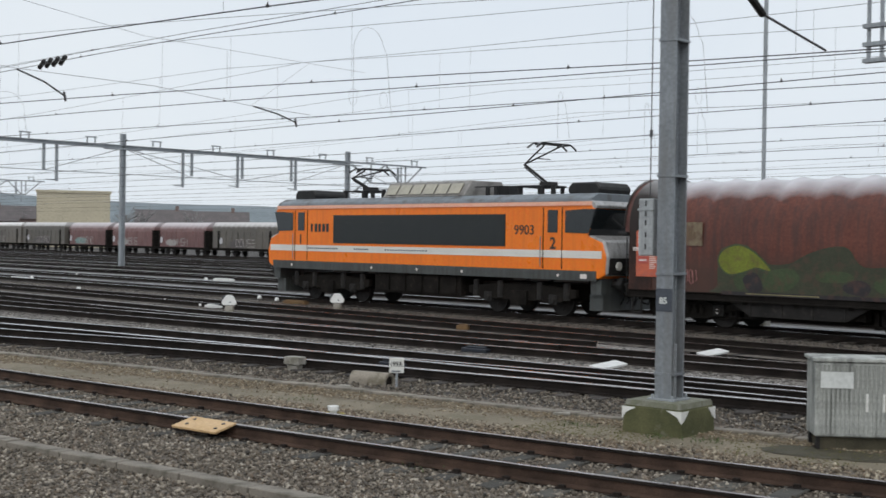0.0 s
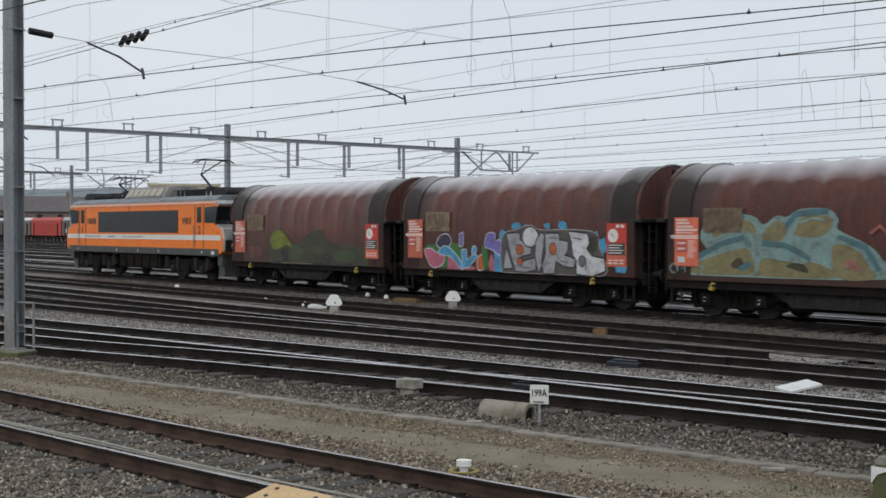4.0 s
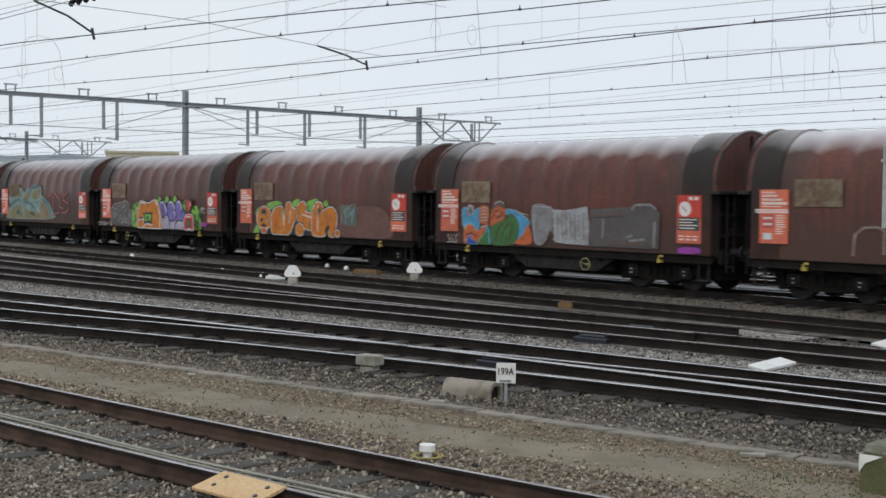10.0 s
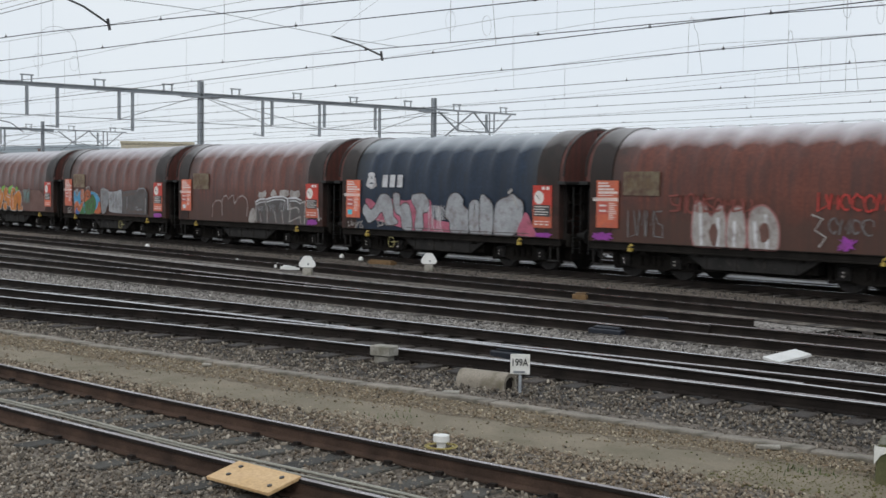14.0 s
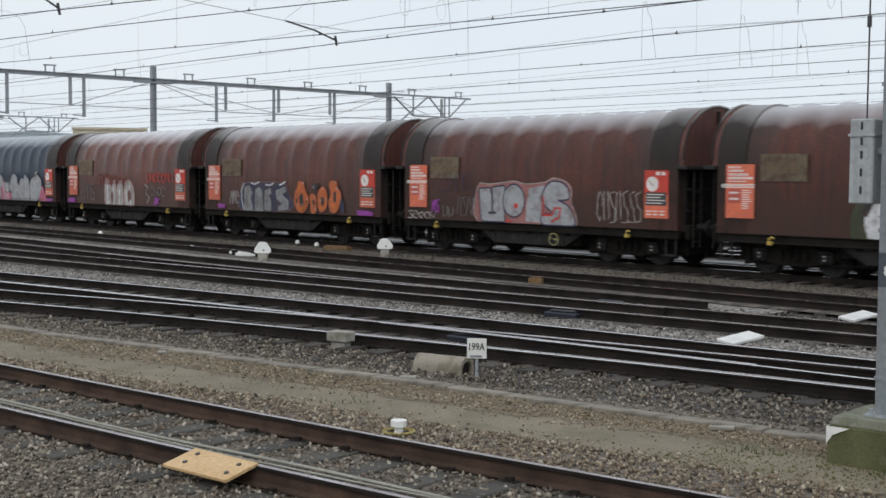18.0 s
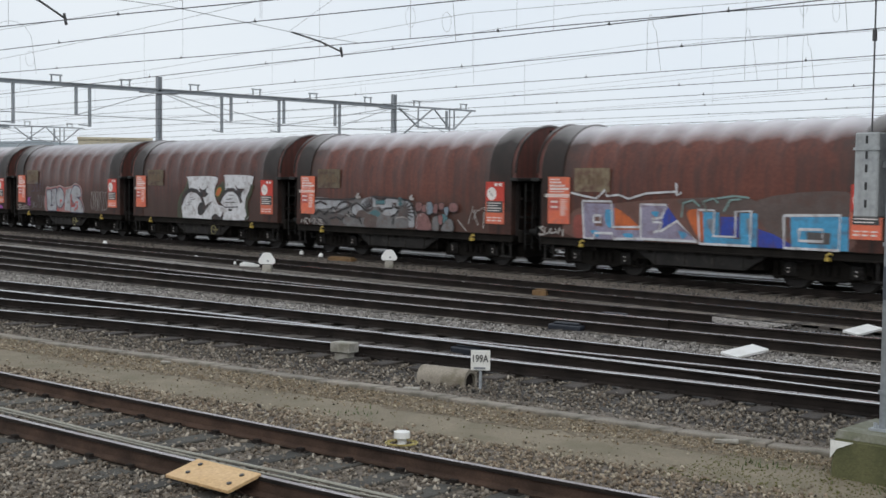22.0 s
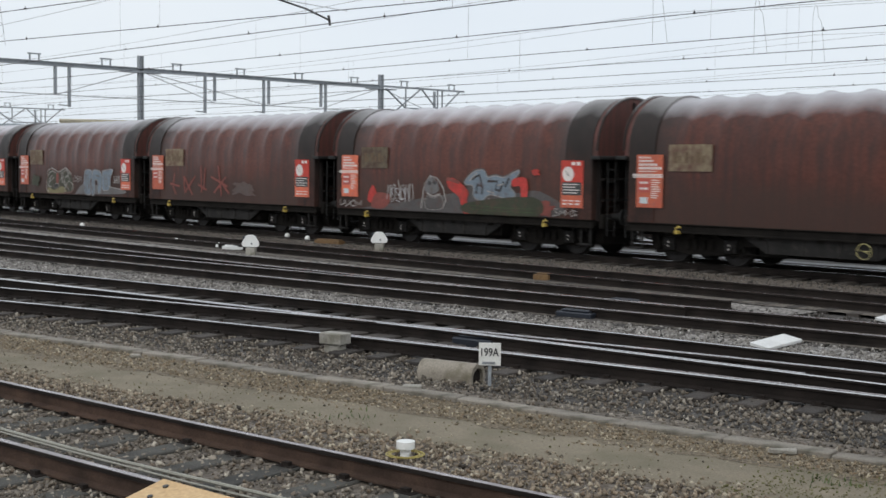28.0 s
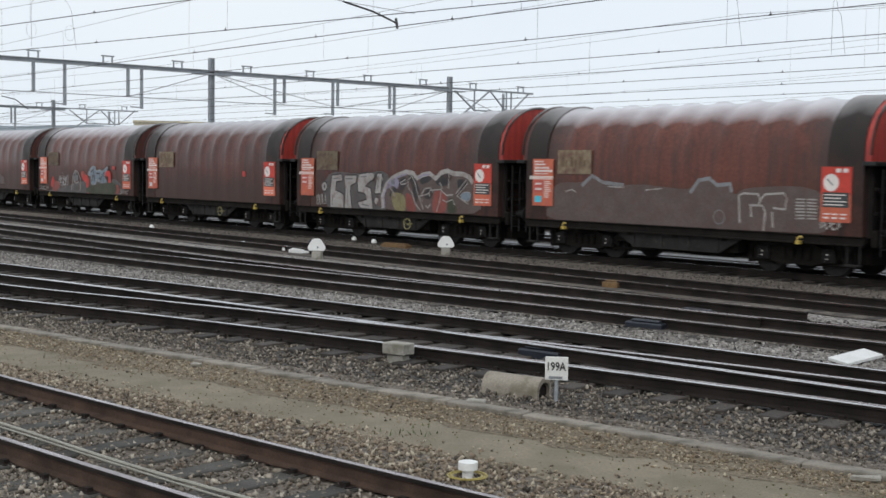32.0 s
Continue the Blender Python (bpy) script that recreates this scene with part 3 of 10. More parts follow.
LINE = {  # centre lines of the tracks, y over x
    "near": spline([(-120, -5.0), (-60, 1.6), (-30, 4.35), (-20, 5.13), (-15, 5.6), (-10, 6.25), (-5, 7.05), (0, 8.05), (20, 12.5)]),
    "a": spline([(-120, 3.0), (-60, 6.0), (-35, 7.6), (-25, 9.54), (-20, 10.98), (-15, 12.23), (-10, 13.29), (-5, 14.15), (0, 14.9), (20, 17.6)]),
    "b": spline([(-120, 6.6), (-60, 9.2), (-40, 10.3), (-30, 11.34), (-25, 12.2), (-20, 12.97), (-15, 13.64), (-10, 14.21), (-5, 14.7), (0, 15.15), (20, 17.6)]),
    "c": spline([(-120, 9.6), (-60, 13.4), (-40, 15.0), (-30, 15.91), (-20, 16.95), (-10, 18.13), (0, 19.4), (20, 22.0)]),
    "d": spline([(-120, 18.3), (-60, 18.25), (-40, 18.2), (-30, 18.2), (-20, 18.57), (-10, 19.36), (0, 20.5), (20, 23.0)]),
    "e": lambda x: 22.2,
    "train": lambda x: 27.7,
}
kerb_y = spline([(-60, 4.4), (-32, 6.3), (-20.4, 8.3), (-11.3, 10.02), (-6.2, 10.9), (6, 13.0)])
near_kerb_y = spline([(-40, 0.4), (-11.2, 3.15), (-7.9, 3.6), (4, 5.4)])
dirt_far = spline([(-60, 3.9), (-32, 5.8), (-19.2, 7.8), (-10.7, 9.45), (-6.7, 10.4), (6, 12.6)])
dirt_near = spline([(-60, 3.2), (-32, 5.3), (-17, 6.95), (-9.6, 8.42), (-6, 9.12), (6, 11.4)])

bm = bmesh.new()
strip(bm, lambda x: LINE["near"](x) - 34, lambda x: kerb_y(x) + 0.6, -75, 40, -0.19, 1.0)
strip(bm, lambda x: 23.6, lambda x: 26.2, -80, 30, -0.175, 0.7, 0.1, 7)
solid("ballast_bed", bm, M["ballast"], "grey brown broken ballast round the near track", "ballast", kind="structure")
bm = bmesh.new()
strip(bm, lambda x: dirt_far(x) - 0.25, lambda x: kerb_y(x) - 0.02, -60, 8, -0.1815, 0.3, 0.14, 41)
solid("gravel_verge", bm, M["earth"], "brown earthy gravel between the path and the trough", "gravel", kind="structure")
bm = bmesh.new()
strip(bm, dirt_near, dirt_far, -60, 20, -0.185, 0.3, 0.16)
solid("footpath", bm, M["path_dirt"], "trodden sandy path with moss along the track", "path", kind="structure")
bm = bmesh.new()
strip(bm, lambda x: LINE["b"](x) + 1.35, lambda x: LINE["c"](x) - 1.1, -70, -4, -0.175, 0.6, 0.12)
strip(bm, lambda x: max(LINE["d"](x) + 1.0, LINE["c"](x) + 1.1), lambda x: 20.95, -70, -13, -0.175, 0.7, 0.12, 5)
solid("ballast_strip", bm, M["pale_ballast"], "pale grey ballast between the tracks", "ballast", kind="structure")
bm = bmesh.new()
for key, a_, b_, x0_, x1_ in (("c", -1.0, 1.0, -90, 8), ("d", -1.0, 1.0, -120, -16), ("e", -1.35, 1.35, -140, 30)):
    strip(bm, lambda x: LINE[key](x) + a_, lambda x: LINE[key](x) + b_, x0_, x1_, -0.158 if key == "c" else -0.161 if key == "d" else -0.157, 0.8, 0.08, 31)
solid("track_bed", bm, M["track_bed"], "brown ballast bed up to the sleeper tops", "ballast", kind="structure")
FAR_TRACKS = (33.2, 39.1, 45.0, 51.0, 56.8, 62.7, 68.6, 74.6, 80.4, 85.0)
bm = bmesh.new()
for i, (ya_, yb_) in enumerate(zip((27.7,) + FAR_TRACKS, FAR_TRACKS)):
    strip(bm, lambda x: ya_ + (3.35 if i == 0 else 1.5), lambda x: yb_ - 1.4, -300, 30, -0.175, 2.0, 0.12, 11 + i)
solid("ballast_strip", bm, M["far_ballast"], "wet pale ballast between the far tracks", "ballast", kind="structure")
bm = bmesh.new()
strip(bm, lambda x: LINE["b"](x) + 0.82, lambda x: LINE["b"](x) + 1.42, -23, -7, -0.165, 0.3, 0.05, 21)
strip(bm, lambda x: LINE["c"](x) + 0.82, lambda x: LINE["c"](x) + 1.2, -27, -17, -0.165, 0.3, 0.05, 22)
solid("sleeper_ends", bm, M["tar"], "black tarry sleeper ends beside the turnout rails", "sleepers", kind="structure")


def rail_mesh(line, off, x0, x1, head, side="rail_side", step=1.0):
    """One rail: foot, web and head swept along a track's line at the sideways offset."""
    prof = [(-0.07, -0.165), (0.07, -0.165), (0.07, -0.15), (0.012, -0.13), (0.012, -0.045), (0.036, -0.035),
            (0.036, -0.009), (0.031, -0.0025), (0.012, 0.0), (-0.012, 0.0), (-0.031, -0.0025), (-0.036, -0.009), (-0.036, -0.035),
            (-0.012, -0.045), (-0.012, -0.13), (-0.07, -0.15)]
    n = max(2, int((x1 - x0) / step))
    verts, faces, mats = [], [], []
    for i in range(n + 1):
        x = x0 + (x1 - x0) * i / n
        s = (line(x + 0.05) - line(x - 0.05)) / 0.1
        q = 1 / math.hypot(1, s)
        for a, z in prof:
            verts.append((x - s * q * (off + a), line(x) + q * (off + a), z))
    k = len(prof)
    for i in range(n):
        for j in range(k):
            faces.append((i * k + j, i * k + (j + 1) % k, (i + 1) * k + (j + 1) % k, (i + 1) * k + j))
            mats.append(1 if j in (7, 8, 9) or (j in (6, 10) and head == "rail_head") else 2 if j in (5, 6, 10, 11) else 0)
    faces += [tuple(range(k))[::-1], tuple(n * k + j for j in range(k))]
    mats += [0, 0]
    me = bpy.data.meshes.new("rail")
    me.from_pydata(verts, [], faces)
    me.materials.append(M[side])
    me.materials.append(M[head])
    me.materials.append(M["rail_side"])
    me.polygons.foreach_set("material_index", mats)
    return me


bm = bmesh.new()
box(bm, -0.12, 0.12, -1.3, 1.3, -0.28, -0.155)
SLEEPER = mesh_of(bm, M["sleeper"], bevel=0.012)
OLD_SLEEPER = SLEEPER.copy()
OLD_SLEEPER.materials[0] = M["old_sleeper"]
bm = bmesh.new()
for side in (-0.755, 0.755):
    box(bm, -0.085, 0.085, side - 0.16, side + 0.16, -0.156, -0.148)
    for k in (-0.115, 0.115):
        box(bm, -0.035, 0.035, side + k - 0.025, side + k + 0.025, -0.15, -0.115)
FASTENING = mesh_of(bm, M["rail_side"])


def track(name, label, line, x0, x1, head, sleepers=None, fastened=False, seed=1, sink=0.0, side="rail_side"):
    t = thing("track", label, "track", group="yard tracks", kind="structure")
    for off in (-0.755, 0.755):
        part("rail", rail_mesh(line, off, x0, x1, head, side), None, t, "worn steel rail with a bright running edge")
    if sleepers:
        rnd = random.Random(seed)
        x = sleepers[0]
        while x < sleepers[1]:
            s = math.degrees(math.atan((line(x + 0.1) - line(x - 0.1)) / 0.2))
            m = pose(x, line(x), sink + rnd.uniform(-0.012, 0.006), 0, 0, s + rnd.uniform(-1, 1))
            part("sleeper", OLD_SLEEPER if side == "rail_side_near" else SLEEPER, None, t, m=m)
            if fastened:
                part("fastening", FASTENING, None, t, m=m)
            x += 0.62
    return t


track("track", "siding with dull brown rails on half-buried sleepers", LINE["near"], -75, 20, "rail_head_near", (-30, 8), True, 1, -0.009, "rail_side_near")
track("track", "busy track with bright polished rails at a turnout", LINE["a"], -110, 20, "rail_head", (-40, 8), True, 2)
track("track", "diverging turnout track with bright rails", LINE["b"], -110, 19, "rail_head", (-40, -12), False, 3)
track("track", "running track with brown-sided rails", LINE["c"], -110, 20, "rail_head_dull", (-45, 8), False, 4)
track("track", "converging track with brown-sided rails", LINE["d"], -160, -14, "rail_head_dull", (-60, -16), False, 5)
track("track", "straight track with dull rails beside the passing train", LINE["e"], -300, 60, "rail_head_dull", (-70, 10), False, 6)
track("track", "straight track that carries the passing goods train", LINE["train"], -420, 90, "rail_head", (-100, 20), False, 7)
for line, off, x0, x1, head in (("a", 0.685, -21, 9, "rail_head_dull"), ("a", -0.685, -15, 6, "rail_head_dull"), ("b", -0.685, -27, -9, "rail_head"),
                                ("c", 0.685, -30, -8, "rail_head_dull"), ("d", -0.685, -34, -17, "rail_head_dull"), ("c", -0.68, -24, 2, "rail_head_dull")):
    tagged(new("check_rail", rail_mesh(LINE[line], off, x0, x1, head)), "dark check rail laid close beside a running rail", "rail", "check rails", "structure")
for i, y in enumerate(FAR_TRACKS):
    track("track", "distant yard track with wet dull rails", (lambda v: (lambda x: v))(y), -420, 30, "rail_head" if i % 3 == 0 else "rail_head_dull")


# ------------------------------------------------------------------ goods wagons
HALF, SILL, SHOULDER, TOP = 1.47, 0.98, 2.80, 4.22
END_L, END_R = -0.27, 10.55


def hood_profile(grow=0.0):
    pts = [(-HALF - grow, SILL), (-HALF - grow, 1.6), (-HALF - grow, 2.2), (-HALF - grow, SHOULDER)]
    for k in range(1, 16):
        a = math.pi * k / 16
        pts.append((-(HALF + grow) * math.cos(a), SHOULDER + (TOP - SHOULDER + grow) * math.sin(a) ** 0.92))
    return pts + [(-y, z) for y, z in pts[3::-1]]


def hood_mesh(x0, x1, bays, material, grow=0.0, sag=0.075):
    """Tarpaulin over hoops: it hangs a little between them."""
    prof = hood_profile(grow)
    bm = bmesh.new()
    n = bays * 6
    rings = []
    for i in range(n + 1):
        f = (i / 6) % 1.0
        dip = sag * max(0.0, math.sin(math.pi * f)) ** 0.55
        ring = []
        for y, z in prof:
            w = 0.18 if z < SHOULDER - 0.4 else 0.5 if z <= SHOULDER else 1.0
            r = math.hypot(y, z - SHOULDER) or 1
            if z > SHOULDER:
                y2, z2 = y * (1 - dip / r), SHOULDER + (z - SHOULDER) * (1 - dip / r)
            else:
                y2, z2 = y - math.copysign(dip * w, y), z
            ring.append(bm.verts.new((x0 + (x1 - x0) * i / n, y2, z2)))
        rings.append(ring)
    for a, b in zip(rings, rings[1:]):
        for j in range(len(prof) - 1):
            bm.faces.new((a[j], a[j + 1], b[j + 1], b[j]))
    bm.faces.new(rings[0])
    bm.faces.new(rings[-1][::-1])
    return mesh_of(bm, material, smooth=True)


MESH = {
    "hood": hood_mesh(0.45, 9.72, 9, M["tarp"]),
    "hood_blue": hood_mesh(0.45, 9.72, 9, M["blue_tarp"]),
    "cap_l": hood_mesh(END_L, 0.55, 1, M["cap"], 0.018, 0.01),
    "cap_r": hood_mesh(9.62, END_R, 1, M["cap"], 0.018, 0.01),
}


def simple(key, material, build, smooth=False, bevel=0.0):
    bm = bmesh.new()
    build(bm)
    MESH[key] = mesh_of(bm, material, smooth, bevel)


def arch(bm, x0, x1, z0, grow):
    pts = [(y, z) for y, z in hood_profile(grow) if z >= z0]
    prism(bm, [(-HALF - grow, z0)] + pts + [(HALF + grow, z0)], x0, x1)


def build_end(bm):
    arch(bm, 0.0, 0.16, 2.62, 0.0)


def build_end_rim(bm):
    pts = [(y, z) for y, z in hood_profile(0.02) if z >= 2.6]
    tube(bm, [(0.17, y, z) for y, z in pts], 0.035, 6)


def build_end_low(bm):
    box(bm, -0.1, 0.0, -1.3, 1.3, 0.95, 2.62)


def build_end_post(bm):
    box(bm, 0.0, 0.1, -0.05, 0.05, 0.95, 2.62)


def build_end_bar(bm):
    box(bm, 0.0, 0.06, -1.2, 1.2, -0.03, 0.03)


def build_ladder(bm):
    for y in (-0.15, 0.15):
        tube(bm, [(0, y, 0.55), (0, y, 2.5)], 0.018, 5)
    for k in range(6):
        tube(bm, [(0, -0.15, 0.7 + 0.32 * k), (0, 0.15, 0.7 + 0.32 * k)], 0.014, 5)


def build_sill(bm):
    pts = [(-0.06, 0.76), (0.05, 0.76), (0.05, 0.79), (0.0, 0.80), (0.0, 0.95), (0.05, 0.96), (0.05, 0.985), (-0.06, 0.985)]
    prism(bm, pts, END_L, END_R)


def build_truss(bm):
    prism(bm, [(3.05, 0.78), (3.75, 0.38), (6.55, 0.38), (7.25, 0.78)], -0.03, 0.03, "y")
    for x in (3.75, 4.7, 5.6, 6.5):
        box(bm, x - 0.03, x + 0.03, -0.06, 0.06, 0.38, 0.78)


def build_floor(bm):
    box(bm, END_L, END_R, -1.4, 1.4, 0.84, 0.95)
    box(bm, END_L - 0.1, END_R + 0.1, -0.35, 0.35, 0.62, 0.84)
    for x in (0.1, 1.64, 3.6, 5.14, 6.7, 8.64, 10.2):
        box(bm, x - 0.08, x + 0.08, -1.38, 1.38, 0.68, 0.84)


def build_headstock(bm):
    box(bm, 0, 0.14, -1.3, 1.3, 0.74, 1.12)


def build_buffer(bm):
    disc(bm, (0, 0, 1.06), 0.10, 0.24, "x", 12)
    disc(bm, (0.2, 0, 1.06), 0.07, 0.17, "x", 12)
    disc(bm, (0.36, 0, 1.06), 0.21, 0.035, "x", 16)


def build_bogie(bm):
    for y in (-1.02, 1.02):
        prism(bm, [(-1.2, 0.44), (-0.8, 0.30), (-0.45, 0.23), (0.45, 0.23), (0.8, 0.30), (1.2, 0.44), (1.2, 0.62),
                   (0.6, 0.66), (0.4, 0.74), (-0.4, 0.74), (-0.6, 0.66), (-1.15, 0.60)], y - 0.05, y + 0.05, "y")
        for x in (-0.35, -0.12, 0.12, 0.35):
            disc(bm, (x, y * 1.08, 0.36), 0.07, 0.26, "z", 8)
    box(bm, -0.2, 0.2, -1.05, 1.05, 0.45, 0.66)
    box(bm, -0.42, 0.42, -0.72, 0.72, 0.22, 0.6)
    for y in (-0.98, 0.98):
        tube(bm, [(-1.35, y, 0.27), (1.35, y, 0.27)], 0.035, 6)
        for x in (-1.42, -0.4, 0.4, 1.42):
            box(bm, x - 0.06, x + 0.06, y * 0.86 - 0.09, y * 0.86 + 0.09, 0.2, 0.66)


def build_wheelset(bm):
    tube(bm, [(0, -1.0, 0), (0, 1.0, 0)], 0.075, 10)
    for y in (-0.755, 0.755):
        s = math.copysign(1, y)
        tube(bm, [(0, y - 0.065, 0), (0, y + 0.065, 0)], 0.46, 28)
        tube(bm, [(0, y - s * 0.065, 0), (0, y - s * 0.095, 0)], 0.49, 28)
        for k in range(4):
            a = math.pi / 2 * k
            disc(bm, (0.25 * math.cos(a), y + s * 0.065 - (0.0 if s > 0 else 0.02), 0.25 * math.sin(a)), 0.05, 0.02, "y", 8)


def build_axlebox(bm):
    box(bm, -0.17, 0.17, -0.09, 0.09, -0.15, 0.17)
    disc(bm, (0, -0.13, 0), 0.12, 0.06, "y", 12)


def build_cover(bm):
    for z in (-0.05, 0.05):
        disc(bm, (0, -0.145, z), 0.02, 0.012, "y", 8)


def build_handle(bm):
    tube(bm, [(0, 0, 0), (0, -0.1, 0), (0.0, -0.1, 0.08), (0.07, -0.1, 0.13), (0.13, -0.1, 0.10)], 0.024, 6)
    box(bm, -0.04, 0.05, -0.12, 0.0, -0.06, 0.025)


def build_handwheel(bm):
    tube(bm, [(0.17 * math.cos(a), -0.06, 0.17 * math.sin(a)) for a in (2 * math.pi * k / 24 for k in range(24))], 0.0095, 6, True)
    tube(bm, [(-0.15, -0.06, 0.05), (0.15, -0.06, -0.05)], 0.006, 4)
    tube(bm, [(0, -0.05, 0), (0, 0.25, 0)], 0.015, 6)


def build_gear(bm):
    disc(bm, (4.2, -0.6, 0.55), 0.17, 0.9, "x", 12)
    box(bm, 5.5, 6.1, -1.1, -0.7, 0.42, 0.78)
    box(bm, 4.3, 4.75, -1.15, -0.95, 0.45, 0.76)
    tube(bm, [(1.0, -0.9, 0.72), (9.4, -0.9, 0.72)], 0.025, 6)
    tube(bm, [(2.9, -1.0, 0.30), (7.3, -1.0, 0.30)], 0.02, 6)
    box(bm, 3.0, 3.5, -1.2, -0.9, 0.5, 0.78)
    box(bm, 6.5, 7.0, -1.2, -0.85, 0.4, 0.78)
    box(bm, 4.9, 5.3, -1.2, -1.0, 0.5, 0.78)
    for x in (0.4, 0.55, 9.6, 9.8, 2.9, 7.4):
        tube(bm, [(x, -1.1, 0.78), (x + 0.1, -1.15, 0.35)], 0.03, 5)
    box(bm, 2.85, 7.45, -0.55, 0.55, 0.24, 0.66)
    box(bm, 3.3, 4.05, -0.95, -0.5, 0.26, 0.6)
    box(bm, 5.2, 6.6, -0.8, -0.5, 0.25, 0.5)
    box(bm, 4.2, 5.0, 0.5, 1.0, 0.26, 0.7)
    for x in (0.15, 10.1):
        box(bm, x - 0.22, x + 0.22, -0.7, 0.7, 0.3, 0.7)


def build_tank(bm):
    disc(bm, (0, 0, 0), 0.16, 0.95, "x", 14)
    for x in (0.2, 0.75):
        disc(bm, (x, 0, 0), 0.172, 0.05, "x", 14)


def build_coupling(bm):
    box(bm, -0.2, 0.18, -0.13, 0.13, 0.9, 1.14)
    tube(bm, [(0.15, 0, 1.02), (0.4, 0, 0.98), (0.62, 0, 0.93)], 0.055, 8)
    for y in (-0.12, 0.12):
        tube(bm, [(0.2, y, 1.0), (0.45, y * 0.8, 0.72), (0.6, y * 0.6, 0.9)], 0.03, 6)
    for y in (-0.42, 0.42):
        tube(bm, [(0.1, y, 0.9), (0.3, y, 0.72), (0.42, y * 0.8, 0.45), (0.56, y * 0.6, 0.5)], 0.035, 6)


def build_step(bm):
    for y in (-0.16, 0.16):
        box(bm, y - 0.02, y + 0.02, -0.02, 0.02, 0.32, 0.8)
    box(bm, -0.19, 0.19, -0.1, 0.06, 0.30, 0.34)


simple("end_upper", M["end_red"], build_end)
simple("end_upper_bright", M["end_bright"], build_end)
simple("end_rim", M["cap"], build_end_rim, True)
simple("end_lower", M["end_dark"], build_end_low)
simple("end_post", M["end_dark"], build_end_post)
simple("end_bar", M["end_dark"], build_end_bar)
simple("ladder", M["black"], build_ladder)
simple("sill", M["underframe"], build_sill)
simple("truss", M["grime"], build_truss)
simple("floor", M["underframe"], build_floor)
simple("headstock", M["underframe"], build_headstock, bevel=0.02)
simple("buffer", M["black"], build_buffer, True)
simple("bogie", M["underframe"], build_bogie)
simple("wheelset", M["wheel"], build_wheelset, True)
simple("axlebox", M["grime"], build_axlebox, bevel=0.02)
simple("cover", M["sign_white"], build_cover)
simple("handle", M["safety_yellow"], build_handle, True)
simple("handwheel", M["wheel_yellow"], build_handwheel)
simple("gear", M["underframe"], build_gear)
simple("tank", M["grime"], build_tank, True)
simple("coupling", M["black"], build_coupling)
simple("step", M["grime"], build_step)
simple("end_rib", M["end_dark"], lambda bm: box(bm, 0.16, 0.2, -0.05, 0.05, 2.64, 4.1))
simple("ledge", M["black"], lambda bm: box(bm, 0.02, 0.34, -1.6, 1.6, 2.56, 2.66), bevel=0.015)
simple("panel", M["orange_sign"], lambda bm: box(bm, 0, 0.82, -0.012, 0, 0, 1.33), bevel=0.004)
simple("panel_low", M["orange_sign"], lambda bm: box(bm, 0, 0.78, -0.012, 0, 0, 0.62))
simple("panel_high", M["red_sign"], lambda bm: box(bm, 0, 0.78, -0.012, 0, 0.62, 1.26))
simple("plate", M["olive_plate"], lambda bm: box(bm, 0, 1.28, -0.01, 0, 0, 0.66))


def build_bars_l(bm):
    rnd = random.Random(4)
    for z, h, end in ((1.235, 0.045, 0.42), (1.15, 0.05, 0.5), (1.055, 0.055, 0.62), (0.96, 0.065, 0.76), (0.90, 0.025, 0.6)):
        x = 0.07
        while x < end:
            w = rnd.uniform(0.04, 0.11)
            box(bm, x, min(x + w, end + 0.02), -0.018, -0.012, z, z + h)
            x += w + 0.022
    for z in (0.765, 0.80, 0.835):
        box(bm, -0.12, 0.82, -0.02, -0.012, z - 0.011, z + 0.011)
    for k in range(9):
        box(bm, 0.47, 0.47 + rnd.uniform(0.16, 0.28), -0.018, -0.012, 0.24 + 0.055 * k, 0.262 + 0.055 * k)
    for z in (0.60, 0.45):
        for k in range(3):
            box(bm, 0.12 + 0.09 * k, 0.19 + 0.09 * k, -0.024, -0.02, z, z + 0.055)


def build_bars_r(bm):
    bmesh.ops.create_circle(bm, cap_ends=True, radius=0.2, segments=20, matrix=Matrix.Translation((0.26, -0.0165, 0.90)) @ Euler((radians(90), 0, 0)).to_matrix().to_4x4())
    for k, w_ in enumerate((0.5, 0.58, 0.44, 0.55)):
        box(bm, 0.09, 0.09 + w_, -0.024, -0.0205, 0.385 + 0.075 * k, 0.41 + 0.075 * k)
    for x in (0.38, 0.56):
        box(bm, x, x + 0.12, -0.018, -0.012, 1.13, 1.22)
    for k in range(3):
        box(bm, 0.08 + 0.22 * k, 0.24 + 0.22 * k, -0.018, -0.012, 0.17, 0.20)
        box(bm, 0.08 + 0.22 * k, 0.22 + 0.22 * k, -0.018, -0.012, 0.08, 0.12)


def build_black_r(bm):
    box(bm, 0.05, 0.73, -0.02, -0.013, 0.34, 0.68)
    tube(bm, [(0.16, -0.022, 0.98), (0.3, -0.022, 0.84)], 0.012, 4)


def build_faded(bm):
    for k, w in enumerate((0.14, 0.06, 0.12, 0.1, 0.13, 0.08)):
        box(bm, 0.14 + 0.17 * k, 0.14 + 0.17 * k + w, -0.014, -0.01, 0.2, 0.2 + (0.18 if k % 2 else 0.28))


simple("bars_l", M["sign_white"], build_bars_l)
simple("red_block", M["pale_red"], lambda bm: box(bm, 0.06, 0.43, -0.02, -0.012, 0.38, 0.72))
simple("bars_r", M["sign_white"], build_bars_r)
simple("black_r", M["sign_black"], build_black_r)
simple("faded", M["olive_dark"], build_faded)
simple("sticker", paint("pale_sticker", (0.62, 0.68, 0.70)), lambda bm: box(bm, 0.12, 0.36, -0.02, -0.012, 0.1, 0.26))
